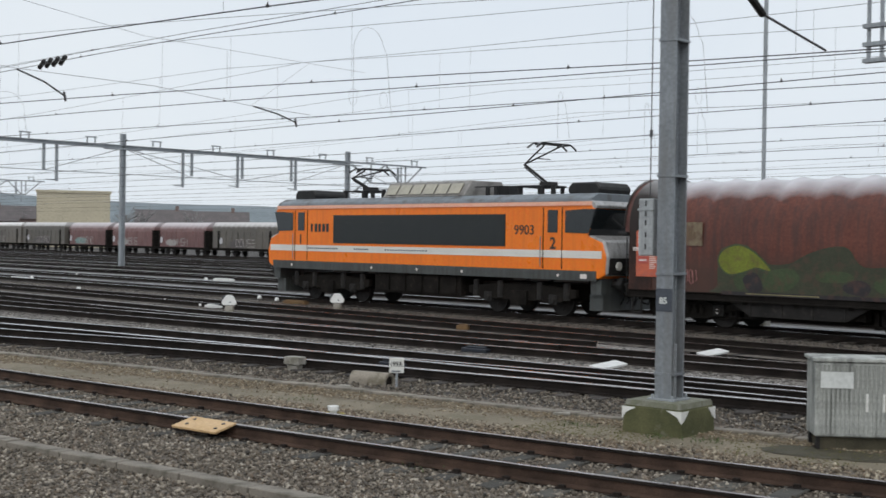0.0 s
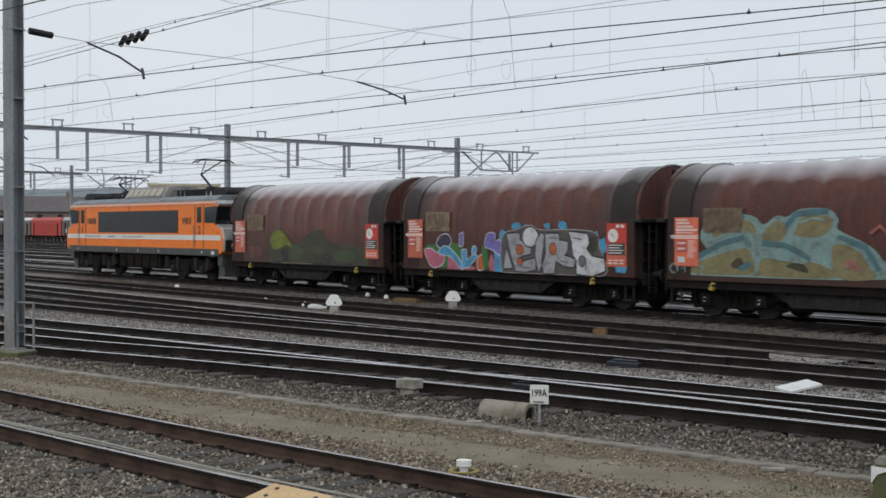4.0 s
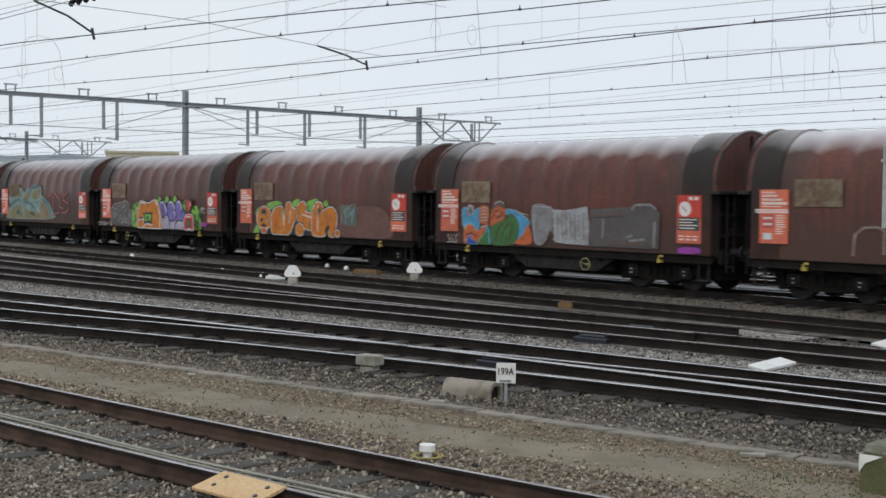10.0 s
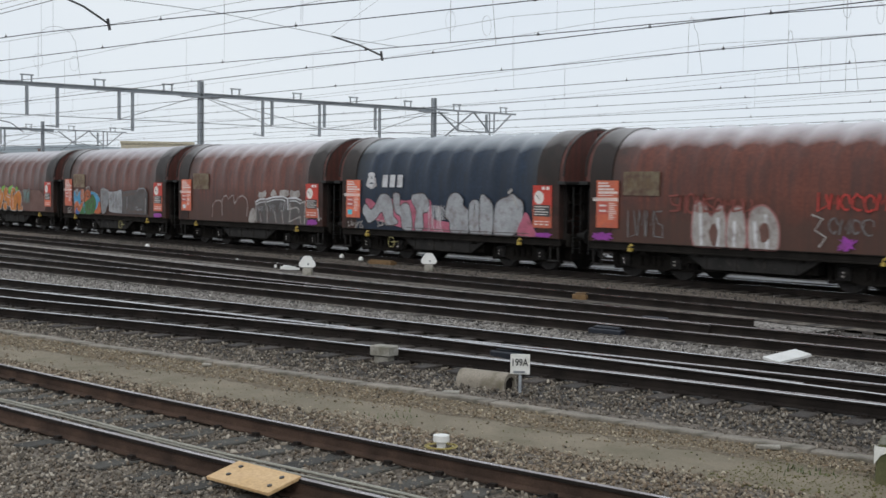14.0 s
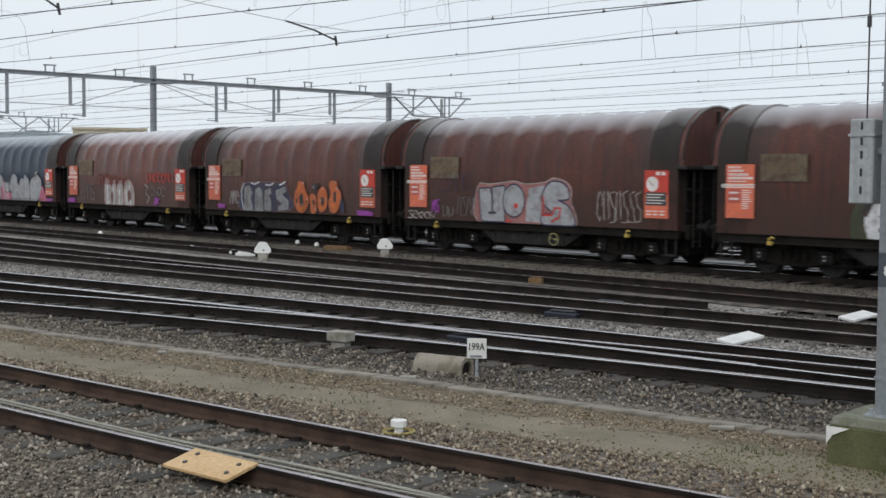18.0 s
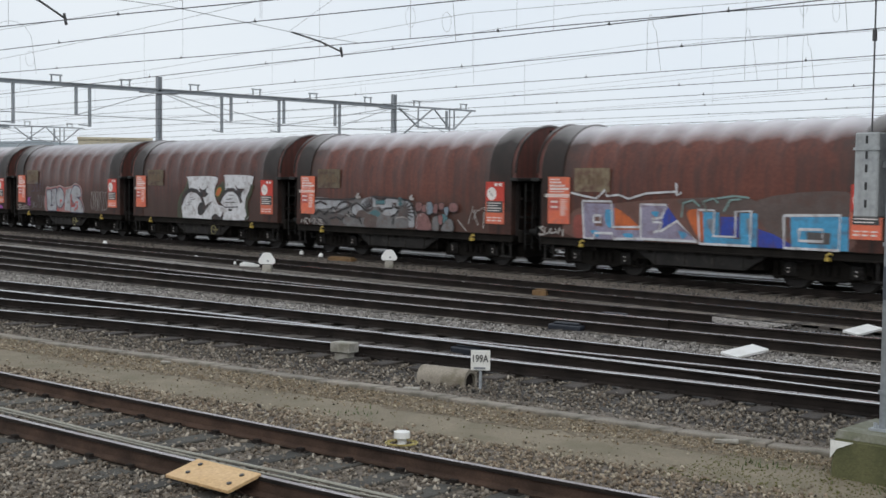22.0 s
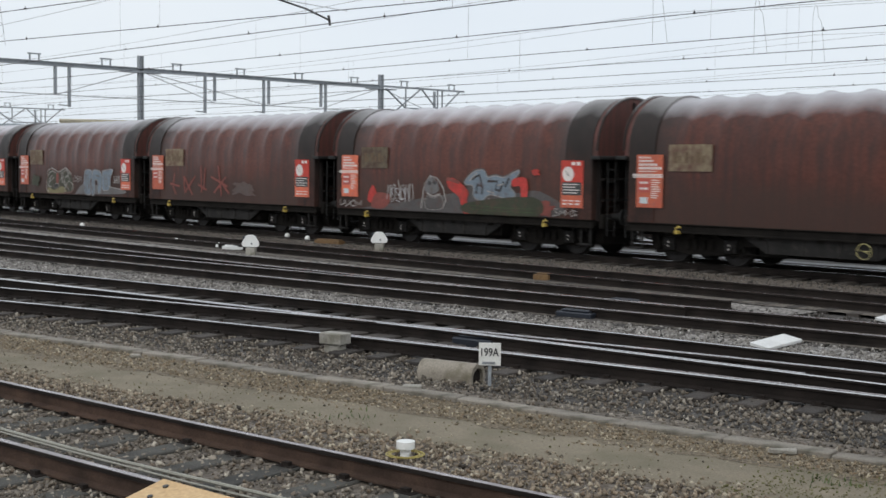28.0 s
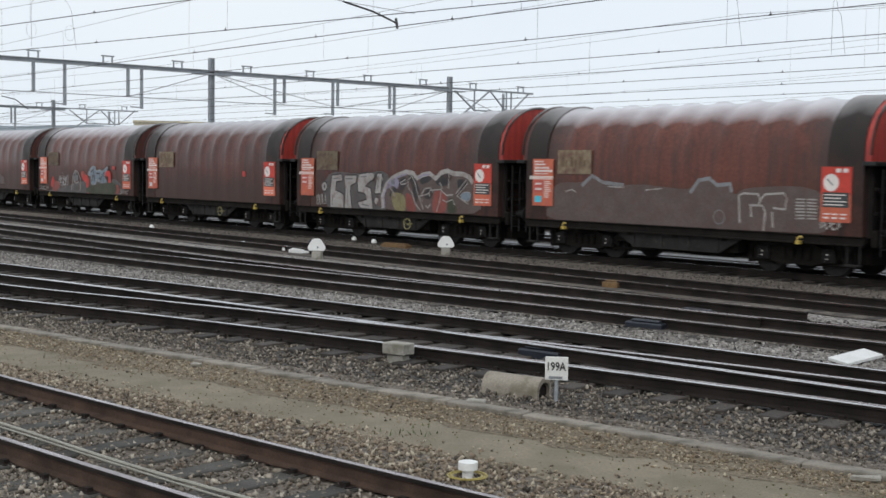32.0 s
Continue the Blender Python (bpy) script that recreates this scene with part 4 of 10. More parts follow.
simple("sticker_blue", paint("cyan_sticker", (0.10, 0.52, 0.66)), lambda bm: box(bm, 0.10, 0.36, -0.02, -0.012, 0.1, 0.28))

PITCH = 12.04
BOGIES, AXLES = (1.69, 8.59), (-0.9, 0.9)
WHEELSETS = []


def wagon(label, blue=False, bright_end=False, plate=True, wheel_at=None, sticker=""):
    w = thing("covered_wagon", label, "goods wagon", group="wagons of the goods train")
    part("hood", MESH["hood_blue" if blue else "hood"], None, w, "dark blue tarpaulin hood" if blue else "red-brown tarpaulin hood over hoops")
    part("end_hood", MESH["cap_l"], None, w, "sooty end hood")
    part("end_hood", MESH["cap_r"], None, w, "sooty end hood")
    for x, r in ((END_R, 0), (END_L, 180)):
        e = part("end_wall", MESH["end_upper_bright" if bright_end and r == 0 else "end_upper"], None, w,
                 "bright red arched end wall" if bright_end and r == 0 else "arched rusty end wall", pose(x, 0, 0, 0, 0, r))
        part("rim", MESH["end_rim"], None, e)
        part("end_rib", MESH["end_rib"], None, e)
        part("ledge", MESH["ledge"], None, e, "black ledge across the end wall")
        part("coupling", MESH["coupling"], None, w, "black screw coupling with hoses", pose(x + (0.22 if r == 0 else -0.22), 0, 0, 0, 0, r))
        part("step_iron", MESH["step"], None, w, m=pose(x - 0.25 if r == 0 else x + 0.25, -1.4, 0))
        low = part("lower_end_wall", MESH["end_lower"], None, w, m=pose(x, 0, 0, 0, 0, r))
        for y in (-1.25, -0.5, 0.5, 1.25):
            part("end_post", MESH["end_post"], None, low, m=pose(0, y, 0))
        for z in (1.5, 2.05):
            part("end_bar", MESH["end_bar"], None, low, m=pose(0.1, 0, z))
        part("ladder", MESH["ladder"], None, w, m=pose(x + (0.3 if r == 0 else -0.3), -1.05, 0, 0, 0, 0))
        part("headstock", MESH["headstock"], None, w, m=pose(x + (0.1 if r == 0 else -0.1), 0, 0, 0, 0, r))
        for y in (-0.875, 0.875):
            part("buffer", MESH["buffer"], None, w, m=pose(x + (0.22 if r == 0 else -0.22), y, 0, 0, 0, r))
    for y, r in ((-1.43, 1), (1.43, -1)):
        part("sill", MESH["sill"], None, w, m=Matrix.Translation((0, y, 0)) @ Matrix.Diagonal((1, -r, 1, 1)))
        part("truss", MESH["truss"], None, w, m=pose(0, y * 0.93, 0))
    part("floor_frame", MESH["floor"], None, w)
    part("brake_gear", MESH["gear"], None, w)
    part("air_tank", MESH["tank"], None, w, m=pose(4.75, -1.12, 0.58))
    for bx in BOGIES:
        b = part("bogie", MESH["bogie"], None, w, m=pose(bx, 0, 0))
        for ax in AXLES:
            s = part("wheelset", MESH["wheelset"], None, b, m=pose(ax, 0, 0.46))
            WHEELSETS.append(s)
            for y, r in ((-1.06, 0), (1.06, 180)):
                a = part("axle_box", MESH["axlebox"], None, b, m=pose(ax, y, 0.46, 0, 0, r))
                if r == 0:
                    tagged(part("grease_cap", MESH["cover"], None, b, m=pose(ax, y, 0.46)), kind="stuff")
    for x in (1.32, 8.95):
        part("handle", MESH["handle"], None, w, "yellow brake handle", pose(x, -1.49, 0.80))
    if wheel_at:
        part("handwheel", MESH["handwheel"], None, w, "yellow handbrake wheel", pose(wheel_at, -1.5, 0.58))
    p = part("sign_sheet", MESH["panel"], None, w, "orange sheet with white lettering bars", pose(0, -1.495, 1.36))
    tagged(part("marking", MESH["bars_l"], None, p), kind="stuff")
    part("red_block", MESH["red_block"], None, p, "small red lettered block")
    if sticker:
        part("sticker", MESH["sticker_blue" if sticker == "blue" else "sticker"], None, p)
    p = part("sign_sheet", MESH["panel_low"], None, w, "orange and red warning sheet with a white disc", pose(9.48, -1.495, 1.28))
    part("upper_sheet", MESH["panel_high"], None, p)
    tagged(part("marking", MESH["bars_r"], None, p), kind="stuff")
    tagged(part("dark_lettering", MESH["black_r"], None, p), kind="stuff")
    if plate:
        p = part("name_plate", MESH["plate"], None, w, "weathered ochre plate with faded print", pose(0.98, -1.48, 2.28))
        tagged(part("faded_print", MESH["faded"], None, p), kind="stuff")
    return w


BROWN = "red-brown tarpaulin wagon "
SPECS = [  # label, options
    (BROWN + "with a faded green mural along its side", dict(plate=True)),
    (BROWN + "with silver block graffiti edged in blue", dict(plate=True)),
    (BROWN + "with pale teal graffiti and red scrawl", dict(plate=True, sticker="pale")),
    (BROWN + "with orange, violet and green bubble graffiti", dict(plate=True, wheel_at=2.55, sticker="pale")),
    (BROWN + "with large orange bubble graffiti on lime green", dict(plate=True)),
    (BROWN + "with a blue-green cartoon mural and grey patch", dict(plate=True, wheel_at=6.3)),
    (BROWN + "with white outlined block graffiti", dict(plate=True, sticker="pale")),
    ("dark blue tarpaulin wagon with white mark and silver graffiti", dict(plate=False, blue=True, wheel_at=2.7, sticker="blue")),
    (BROWN + "with white bubble letters and red scrawl", dict(plate=True)),
    (BROWN + "with silver and orange graffiti pieces", dict(plate=True)),
    (BROWN + "with silver and red bubble letters", dict(plate=True, wheel_at=6.3)),
    (BROWN + "with a huge white eye-like graffiti piece", dict(plate=True, wheel_at=6.3)),
    (BROWN + "with a long grey band of outlined graffiti", dict(plate=True)),
    (BROWN + "with light blue block letters edged in white", dict(plate=True)),
    (BROWN + "with green and silver-blue graffiti pieces", dict(plate=True, sticker="pale")),
    (BROWN + "with faint red scrawl on a plain side", dict(plate=True)),
    (BROWN + "with teal graffiti and bright red splashes", dict(plate=True, sticker="pale")),
    (BROWN + "with a plain side and one small red mark", dict(plate=True, wheel_at=6.3, sticker="pale", bright_end=True)),
    (BROWN + "with broad black and white block graffiti", dict(plate=True, wheel_at=6.3, bright_end=True)),
    (BROWN + "with a worn grey band and thin white outlines", dict(plate=True, sticker="blue", bright_end=True)),
    (BROWN + "with a plain dusty side", dict(plate=True)),
]
WAGONS = [wagon(label, **kw) for label, kw in SPECS]


# ------------------------------------------------------------------ painted graffiti on the hoods
def spray(name, c, rough=0.5):
    return mat("spray_" + name, c, tuple(x * 0.78 for x in c), rough, scale=2.2, fine=20, stain=(0.30 * c[0] + 0.07, 0.30 * c[1] + 0.03, 0.30 * c[2] + 0.022), stain_at=(0.5, 0.78))


SPRAY = {k: spray(k, c) for k, c in {
    "silver": (0.38, 0.39, 0.41), "white": (0.66, 0.66, 0.68), "dull_rose": (0.24, 0.115, 0.11), "navy": (0.03, 0.03, 0.07), "chalk": (0.40, 0.37, 0.35), "black": (0.025, 0.022, 0.024), "grey": (0.17, 0.165, 0.165),
    "dark_grey": (0.10, 0.09, 0.088), "ghost": (0.155, 0.075, 0.058), "orange": (0.60, 0.20, 0.014), "rust": (0.55, 0.13, 0.035), "lime": (0.22, 0.50, 0.07),
    "green": (0.045, 0.17, 0.04), "dark_green": (0.045, 0.05, 0.026), "moss": (0.05, 0.075, 0.03), "olive": (0.18, 0.21, 0.02), "violet": (0.20, 0.16, 0.48), "pale_lilac": (0.46, 0.43, 0.56), "lilac": (0.30, 0.27, 0.37), "red": (0.58, 0.05, 0.04),
    "pink": (0.50, 0.13, 0.20), "rose": (0.36, 0.15, 0.14), "magenta": (0.32, 0.05, 0.36), "blue": (0.03, 0.06, 0.36), "sky": (0.07, 0.33, 0.56), "teal": (0.075, 0.18, 0.20),
    "pale_teal": (0.22, 0.34, 0.32), "steel": (0.20, 0.25, 0.30), "mid_grey": (0.24, 0.245, 0.255), "dust": (0.115, 0.083, 0.074), "ochre": (0.24, 0.21, 0.10), "faint_red": (0.26, 0.065, 0.05)}.items()}
FLAT = -1.474


class Wall:
    """One wagon side to paint on; every new piece lies a hair proud of the last."""

    def __init__(self, w):
        self.w, self.y = w, FLAT

    def step(self):
        self.y -= 0.0009
        return self.y

    def add(self, bm, key, label=""):
        return part("graffiti", bm, SPRAY[key], self.w, label or key.replace("_", " ") + " spray paint")

    def blob(self, key, u0, u1, z0, z1, rag=0.12, seed=1, n=28, power=0.55):
        """A ragged rounded patch."""
        rnd = random.Random(seed)
        y, bm = self.step(), bmesh.new()
        cu, cz = (u0 + u1) / 2, (z0 + z1) / 2
        pts = []
        for k in range(n):
            a = 2 * math.pi * k / n
            c, s = math.cos(a), math.sin(a)
            f = 1 - rag * rnd.random()
            pts.append((cu + (u1 - u0) / 2 * math.copysign(abs(c) ** power, c) * f, y, max(1.0, cz + (z1 - z0) / 2 * math.copysign(abs(s) ** power, s) * f)))
        mid = bm.verts.new((cu, y, cz))
        vs = [bm.verts.new(p) for p in pts]
        for i in range(n):
            bm.faces.new((mid, vs[i], vs[(i + 1) % n]))
        return self.add(bm, key)

    def line(self, key, pts, r=0.03, closed=False):
        """A sprayed stroke through points (u, z)."""
        y, bm = self.step(), bmesh.new()
        pts = [Vector((p[0], y, max(1.0, p[1]))) for p in pts]
        if closed:
            pts.append(pts[0])
        prev = None
        for i, p in enumerate(pts):
            d = (pts[min(i + 1, len(pts) - 1)] - pts[max(i - 1, 0)]).normalized()
            q = Vector((-d.z, 0, d.x)) * r
            cur = (bm.verts.new(p + q), bm.verts.new(p - q))
            if prev:
                bm.faces.new((prev[0], prev[1], cur[1], cur[0]))
            prev = cur
        return self.add(bm, key)

    def shape(self, fill, pts, edges=(("black", 0.05),), smooth=True):
        """A filled hand-drawn form with outlines, widest first."""
        n = len(pts)
        if smooth:
            curve = []
            for i in range(n):
                p0, p1, p2, p3 = (Vector(pts[(i + k) % n]) for k in (-1, 0, 1, 2))
                for t in (0, 0.25, 0.5, 0.75):
                    curve.append(0.5 * (2 * p1 + (p2 - p0) * t + (2 * p0 - 5 * p1 + 4 * p2 - p3) * t * t + (3 * p1 - p0 - 3 * p2 + p3) * t ** 3))
        else:
            curve = [Vector(a).lerp(Vector(b), t) for a, b in zip(pts, pts[1:] + pts[:1]) for t in (0, 0.04, 0.5, 0.96)]
        pts = [(p[0], max(p[1], 0.99)) for p in curve]
        for key, r in edges:
            self.line(key, pts, r, True)
        y, bm = self.step(), bmesh.new()
        bm.faces.new([bm.verts.new((a, y, b)) for a, b in pts])
        return self.add(bm, fill)

    def round(self, fill, u, z, ru, rz, edges=(("black", 0.05),)):
        return self.shape(fill, [(u + ru * math.cos(a), z + rz * math.sin(a)) for a in (2 * math.pi * k / 8 for k in range(8))], edges)

    def scrawl(self, key, u0, u1, z0, z1, n, r=0.025, seed=1):
        """A nervous scrawl of loops and strokes."""
        rnd = random.Random(seed)
        for k in range(n):
            a = u0 + (u1 - u0) * k / n
            b = a + (u1 - u0) / n * 0.85
            kind = rnd.randrange(4)
            if kind == 0:
                pts = [(a, z0), (a + 0.05, z1), ((a + b) / 2, z0 + (z1 - z0) * 0.4), (b, z1), (b, z0)]
            elif kind == 1:
                pts = [((a + b) / 2 + (b - a) / 2 * math.cos(t), (z0 + z1) / 2 + (z1 - z0) / 2 * math.sin(t)) for t in (6.0 * j / 10 for j in range(10))]
            elif kind == 2:
                pts = [(b, z1), (a, z1 - 0.1 * (z1 - z0)), (a + 0.1, (z0 + z1) / 2), (b, (z0 + z1) / 2 - 0.05), (b, z0), (a, z0)]
            else:
                pts = [(a, z1), (a, z0), (b, z0 + 0.1), (b - 0.05, z1)]
            self.line(key, [(u + rnd.uniform(-0.03, 0.03), z + rnd.uniform(-0.04, 0.04)) for u, z in pts], r)


W = [Wall(w) for w in WAGONS]
WHITE = (("white", 0.03),)
INKY = (("black", 0.05),)
g = W[0]
g.shape("dark_green", [(2.77, 1.21), (2.81, 2.09), (3.14, 2.29), (3.71, 2.3), (4.24, 1.85), (4.95, 1.84), (5.44, 2.08), (6.06, 2.28), (6.62, 2.28), (7.05, 1.81), (7.94, 1.82), (9.01, 1.7), (10.02, 1.66), (10.03, 1.01), (7.15, 0.98), (2.83, 0.98)], ())
g.shape("olive", [(2.81, 1.82), (2.94, 2.15), (3.39, 2.3), (3.8, 2.18), (4.19, 1.89), (4.41, 1.63), (4, 1.72), (3.67, 1.62), (3.15, 1.52)], (("moss", 0.05),))
g.shape("moss", [(3.27, 1.41), (3.72, 1.54), (3.77, 1.3), (3.48, 1.09)], ())
g.shape("moss", [(4.2, 1.55), (4.95, 1.72), (5.29, 1.48), (4.96, 1.14), (4.3, 1.12)], ())
g.shape("moss", [(5.74, 1.55), (6.07, 1.67), (6.63, 1.65), (6.82, 1.49), (6.4, 1.38), (5.85, 1.4)], (("dark_green", 0.04),))
g.shape("black", [(6.51, 1.31), (6.93, 1.47), (7.26, 1.33), (7.14, 1.07), (6.64, 1.13)], ())
g.shape("black", [(3.57, 1.41), (3.96, 1.58), (4.2, 1.15), (3.82, 1.02)], ())
g.shape("moss", [(7.38, 1.45), (7.95, 1.57), (8.73, 1.45), (8.73, 1.13), (7.55, 1.16)], ())
g.line("black", [(2.9, 0.98), (4.26, 0.98), (6.08, 0.98), (8.74, 0.98)], 0.05)
g.line("ochre", [(3.68, 0.98), (4.96, 0.98), (5.86, 0.98)], 0.015)
g.scrawl("rose", 1.18, 2.15, 1.21, 1.6, 6, 0.014, 7)
g = W[1]
g.shape("green", [(0.82, 1.59), (1.09, 1.81), (1.55, 1.84), (2.07, 1.96), (2.72, 1.86), (2.97, 1.9), (2.88, 1.49), (2.68, 1.26), (2.16, 1.09), (1.64, 1.07)], ())
g.shape("pink", [(0.92, 1.63), (1.28, 1.68), (1.55, 1.55), (1.92, 1.64), (1.93, 1.24), (1.58, 1.07), (1.26, 1.1), (1.04, 1.35)], WHITE)
g.shape("navy", [(1.6, 1.8), (1.68, 2.07), (2.02, 2.19), (2.28, 2.08), (2.28, 1.85), (1.95, 1.73)], WHITE)
g.shape("violet", [(2.77, 1.78), (2.79, 2.2), (2.97, 2.24), (2.95, 1.83)], WHITE, False)
g.shape("pink", [(2.16, 1.07), (2.26, 1.43), (2.78, 1.19), (3.48, 1.13), (3.48, 1.02), (2.22, 1.02)], ())
g.shape("sky", [(1.68, 1.53), (1.94, 1.77), (2.29, 1.7), (2.73, 1.39), (2.98, 1.08), (2.83, 1.06), (2.31, 1.44)], WHITE)
g.shape("sky", [(2.9, 1.67), (3.13, 1.68), (3.16, 1.31), (3.57, 1.58), (3.67, 1.45), (3.23, 1.09), (2.93, 1.08)], WHITE, False)
g.shape("sky", [(3.42, 1.67), (3.55, 1.8), (3.64, 1.69), (3.52, 1.52)], WHITE)
g.shape("rust", [(3.72, 1.4), (4.01, 1.52), (4.02, 1.1), (3.73, 1.05)], WHITE)
g.shape("green", [(3.91, 1.7), (4.05, 1.84), (4.25, 1.43), (4.21, 1.08), (4.02, 1.08)], ())
g.shape("pink", [(4.26, 1.09), (4.39, 1.56), (4.61, 1.03)], ())
g.shape("sky", [(4.54, 1.13), (4.58, 1.71), (5.09, 1.68), (5.1, 1.01), (4.59, 0.99)], ())
g.shape("violet", [(4.08, 1.81), (4.19, 2.19), (4.55, 2.21), (4.57, 2), (4.9, 1.97), (4.84, 1.54), (4.44, 1.71)], WHITE)
g.blob("sky", 4.73, 5.15, 1.95, 2.38, 0.4, 20, 16)
g.blob("sky", 5.33, 5.82, 2.35, 2.59, 0.4, 21, 16)
g.blob("sky", 5.89, 6.24, 2.35, 2.52, 0.4, 22, 16)
g.blob("sky", 6.83, 7.17, 2.37, 2.57, 0.4, 23, 16)
g.blob("sky", 7.44, 7.89, 2.31, 2.64, 0.4, 24, 16)
g.blob("sky", 8.98, 9.55, 1.57, 2.17, 0.4, 25, 16)
g.blob("sky", 9.78, 10.32, 1.06, 1.32, 0.4, 26, 16)
g.blob("sky", 8.89, 9.19, 2, 2.32, 0.4, 27, 16)
g.shape("dark_grey", [(4.96, 0.98), (4.94, 2.11), (5.58, 2.33), (6.24, 2.47), (6.71, 2.33), (7.95, 2.34), (9, 2.25), (9.2, 1.8), (9.5, 1.23), (9.28, 0.98), (8.71, 0.98), (5.6, 0.98)], (("chalk", 0.03),))
g.shape("dark_green", [(8.7, 2.09), (9.12, 2.16), (9.12, 1.87), (8.93, 1.64), (8.7, 1.73)], ())
g.shape("silver", [(5.15, 2.2), (5.73, 2.24), (5.76, 2), (6.29, 1.95), (6.25, 1.6), (5.81, 1.52), (5.7, 1.29), (6.51, 1.47), (6.47, 1.11), (6.04, 1.03), (5.6, 1.04), (5.43, 1.37), (5.29, 1.72)], INKY, False)
g.shape("silver", [(5, 1.11), (5.13, 1.76), (5.41, 1.13)], INKY, False)
g.round("white", 6.24, 2.12, 0.35, 0.30, INKY)
g.shape("silver", [(6.47, 1.54), (6.52, 2.01), (6.75, 2.25), (6.86, 2.18), (6.73, 1.24), (6.62, 1.03)], INKY, False)
g.shape("silver", [(6.92, 2.22), (7.5, 2.22), (7.53, 2.02), (7.89, 1.98), (7.88, 1.68), (7.72, 1.57), (8.24, 1.45), (8.14, 1.22), (7.72, 1.25), (7.37, 1.41), (7.3, 1.02), (6.86, 1), (6.79, 1.24), (6.95, 1.59)], INKY, False)
g.shape("white", [(7.95, 2.28), (8.7, 2.22), (8.78, 1.96), (8.66, 1.79), (8.9, 1.55), (9.39, 1.49), (9.43, 1.15), (8.92, 0.98), (8.28, 1.03), (8.28, 1.42), (8.12, 1.62), (8.07, 1.95)], INKY, False)
g.round("rust", 5.76, 1.72, 0.16, 0.14, (("black", 0.03),))
g.round("rust", 5.77, 1.35, 0.13, 0.10, (("black", 0.03),))
g.round("rust", 7.26, 1.76, 0.13, 0.17, (("black", 0.03),))
g.round("grey", 8.51, 1.41, 0.14, 0.15, (("black", 0.03),))
g.line("dark_grey", [(5.58, 2.12), (5.63, 1.73)], 0.014)
g.line("dark_grey", [(6.07, 1.84), (6.25, 1.81)], 0.014)
g.line("dark_grey", [(7.09, 2.1), (7.42, 2.09)], 0.014)
g.line("dark_grey", [(8.15, 2.11), (8.5, 2.05)], 0.014)
g.line("dark_grey", [(8.71, 1.37), (8.63, 1.11)], 0.014)
g.line("dark_grey", [(7.56, 1.4), (7.96, 1.35)], 0.014)
g.line("dark_grey", [(5.59, 1.2), (6.26, 1.15)], 0.014)
g = W[2]
g.shape("pale_teal", [(0.47, 1.17), (0.81, 1.57), (1.14, 1.77), (0.86, 2.15), (1.07, 2.53), (1.86, 2.76), (2.59, 2.72), (2.92, 2.5), (3.31, 2.72), (3.65, 2.69), (4.01, 2.88), (4.82, 2.88), (5.12, 2.63), (5.12, 2.37), (5.9, 2.02), (6.29, 1.68), (6.35, 1.18), (0.5, 1.12)], ())
g.shape("ochre", [(0.53, 1.2), (0.96, 1.53), (2.17, 1.86), (2.52, 1.77), (2.62, 1.25), (1.88, 1.16)], ())
g.shape("ochre", [(2.76, 1.29), (2.9, 1.61), (3.89, 1.6), (4.71, 1.47), (5.03, 1.18), (2.76, 1.16)], ())
g.shape("ochre", [(1.26, 2.42), (1.86, 2.63), (2.51, 2.57), (2.69, 2.26), (2.16, 2.33), (1.41, 2.1)], ())
g.shape("ochre", [(2.89, 2.24), (3.31, 2.58), (3.65, 2.43), (3.46, 2.08), (2.98, 2.06)], ())
g.shape("ochre", [(3.88, 2.34), (4.15, 2.69), (4.82, 2.69), (4.96, 2.45), (4.59, 2.18), (3.93, 2.21)], ())
g.shape("ochre", [(5.11, 1.2), (4.97, 1.98), (5.62, 1.88), (6.01, 1.5), (6.12, 1.19)], ())
g.shape("dark_green", [(1.88, 1.4), (2.17, 1.63), (2.35, 1.34)], ())
g.shape("dark_green", [(3.61, 1.44), (4.06, 1.53), (4.28, 1.28)], ())
g.shape("rose", [(5.29, 1.49), (5.5, 1.67), (5.76, 1.36)], ())
g.line("teal", [(0.84, 1.65), (1.57, 1.98), (2.31, 2.16), (2.52, 1.92)], 0.075)
g.line("teal", [(2.87, 2.02), (3.6, 1.96), (4.33, 1.64)], 0.075)
g.line("teal", [(5.1, 2.19), (5.88, 1.94), (6.24, 1.39)], 0.075)
g.line("teal", [(1.08, 2.28), (1.56, 2.59), (2.33, 2.72)], 0.075)
g.line("teal", [(3.6, 2.43), (3.9, 2.76), (4.85, 2.83)], 0.075)
g.line("teal", [(2.18, 1.32), (2.53, 1.49)], 0.075)
g.line("pale_teal", [(1.2, 2.05), (1.72, 2.23), (2.25, 2.35), (2.52, 1.87)], 0.03)
g.line("pale_teal", [(0.62, 1.41), (0.97, 1.36), (0.91, 1.19)], 0.03)
g.line("pale_teal", [(2.81, 1.68), (4.16, 1.53), (4.38, 1.64), (4.1, 1.89)], 0.03)
g.line("pale_teal", [(4.04, 2.54), (4.42, 2.65), (4.74, 2.61)], 0.03)
g.line("pale_teal", [(5.12, 2.12), (5.75, 1.85), (6.07, 1.4)], 0.03)
g.line("faint_red", [(6, 2.27), (6.25, 2.46), (6.56, 2.2), (6.47, 1.65)], 0.055)
g.line("rose", [(6, 2.27), (6.25, 2.46), (6.56, 2.2), (6.47, 1.65)], 0.022)
g.line("faint_red", [(6.7, 2.46), (7.24, 2.21), (7.3, 1.77), (7.71, 1.73)], 0.055)
g.line("rose", [(6.7, 2.46), (7.24, 2.21), (7.3, 1.77), (7.71, 1.73)], 0.022)
g.line("faint_red", [(8.19, 2.49), (7.77, 2.38), (7.72, 2.13), (8.31, 1.97), (8.34, 1.71), (7.97, 1.53), (7.45, 1.5)], 0.055)
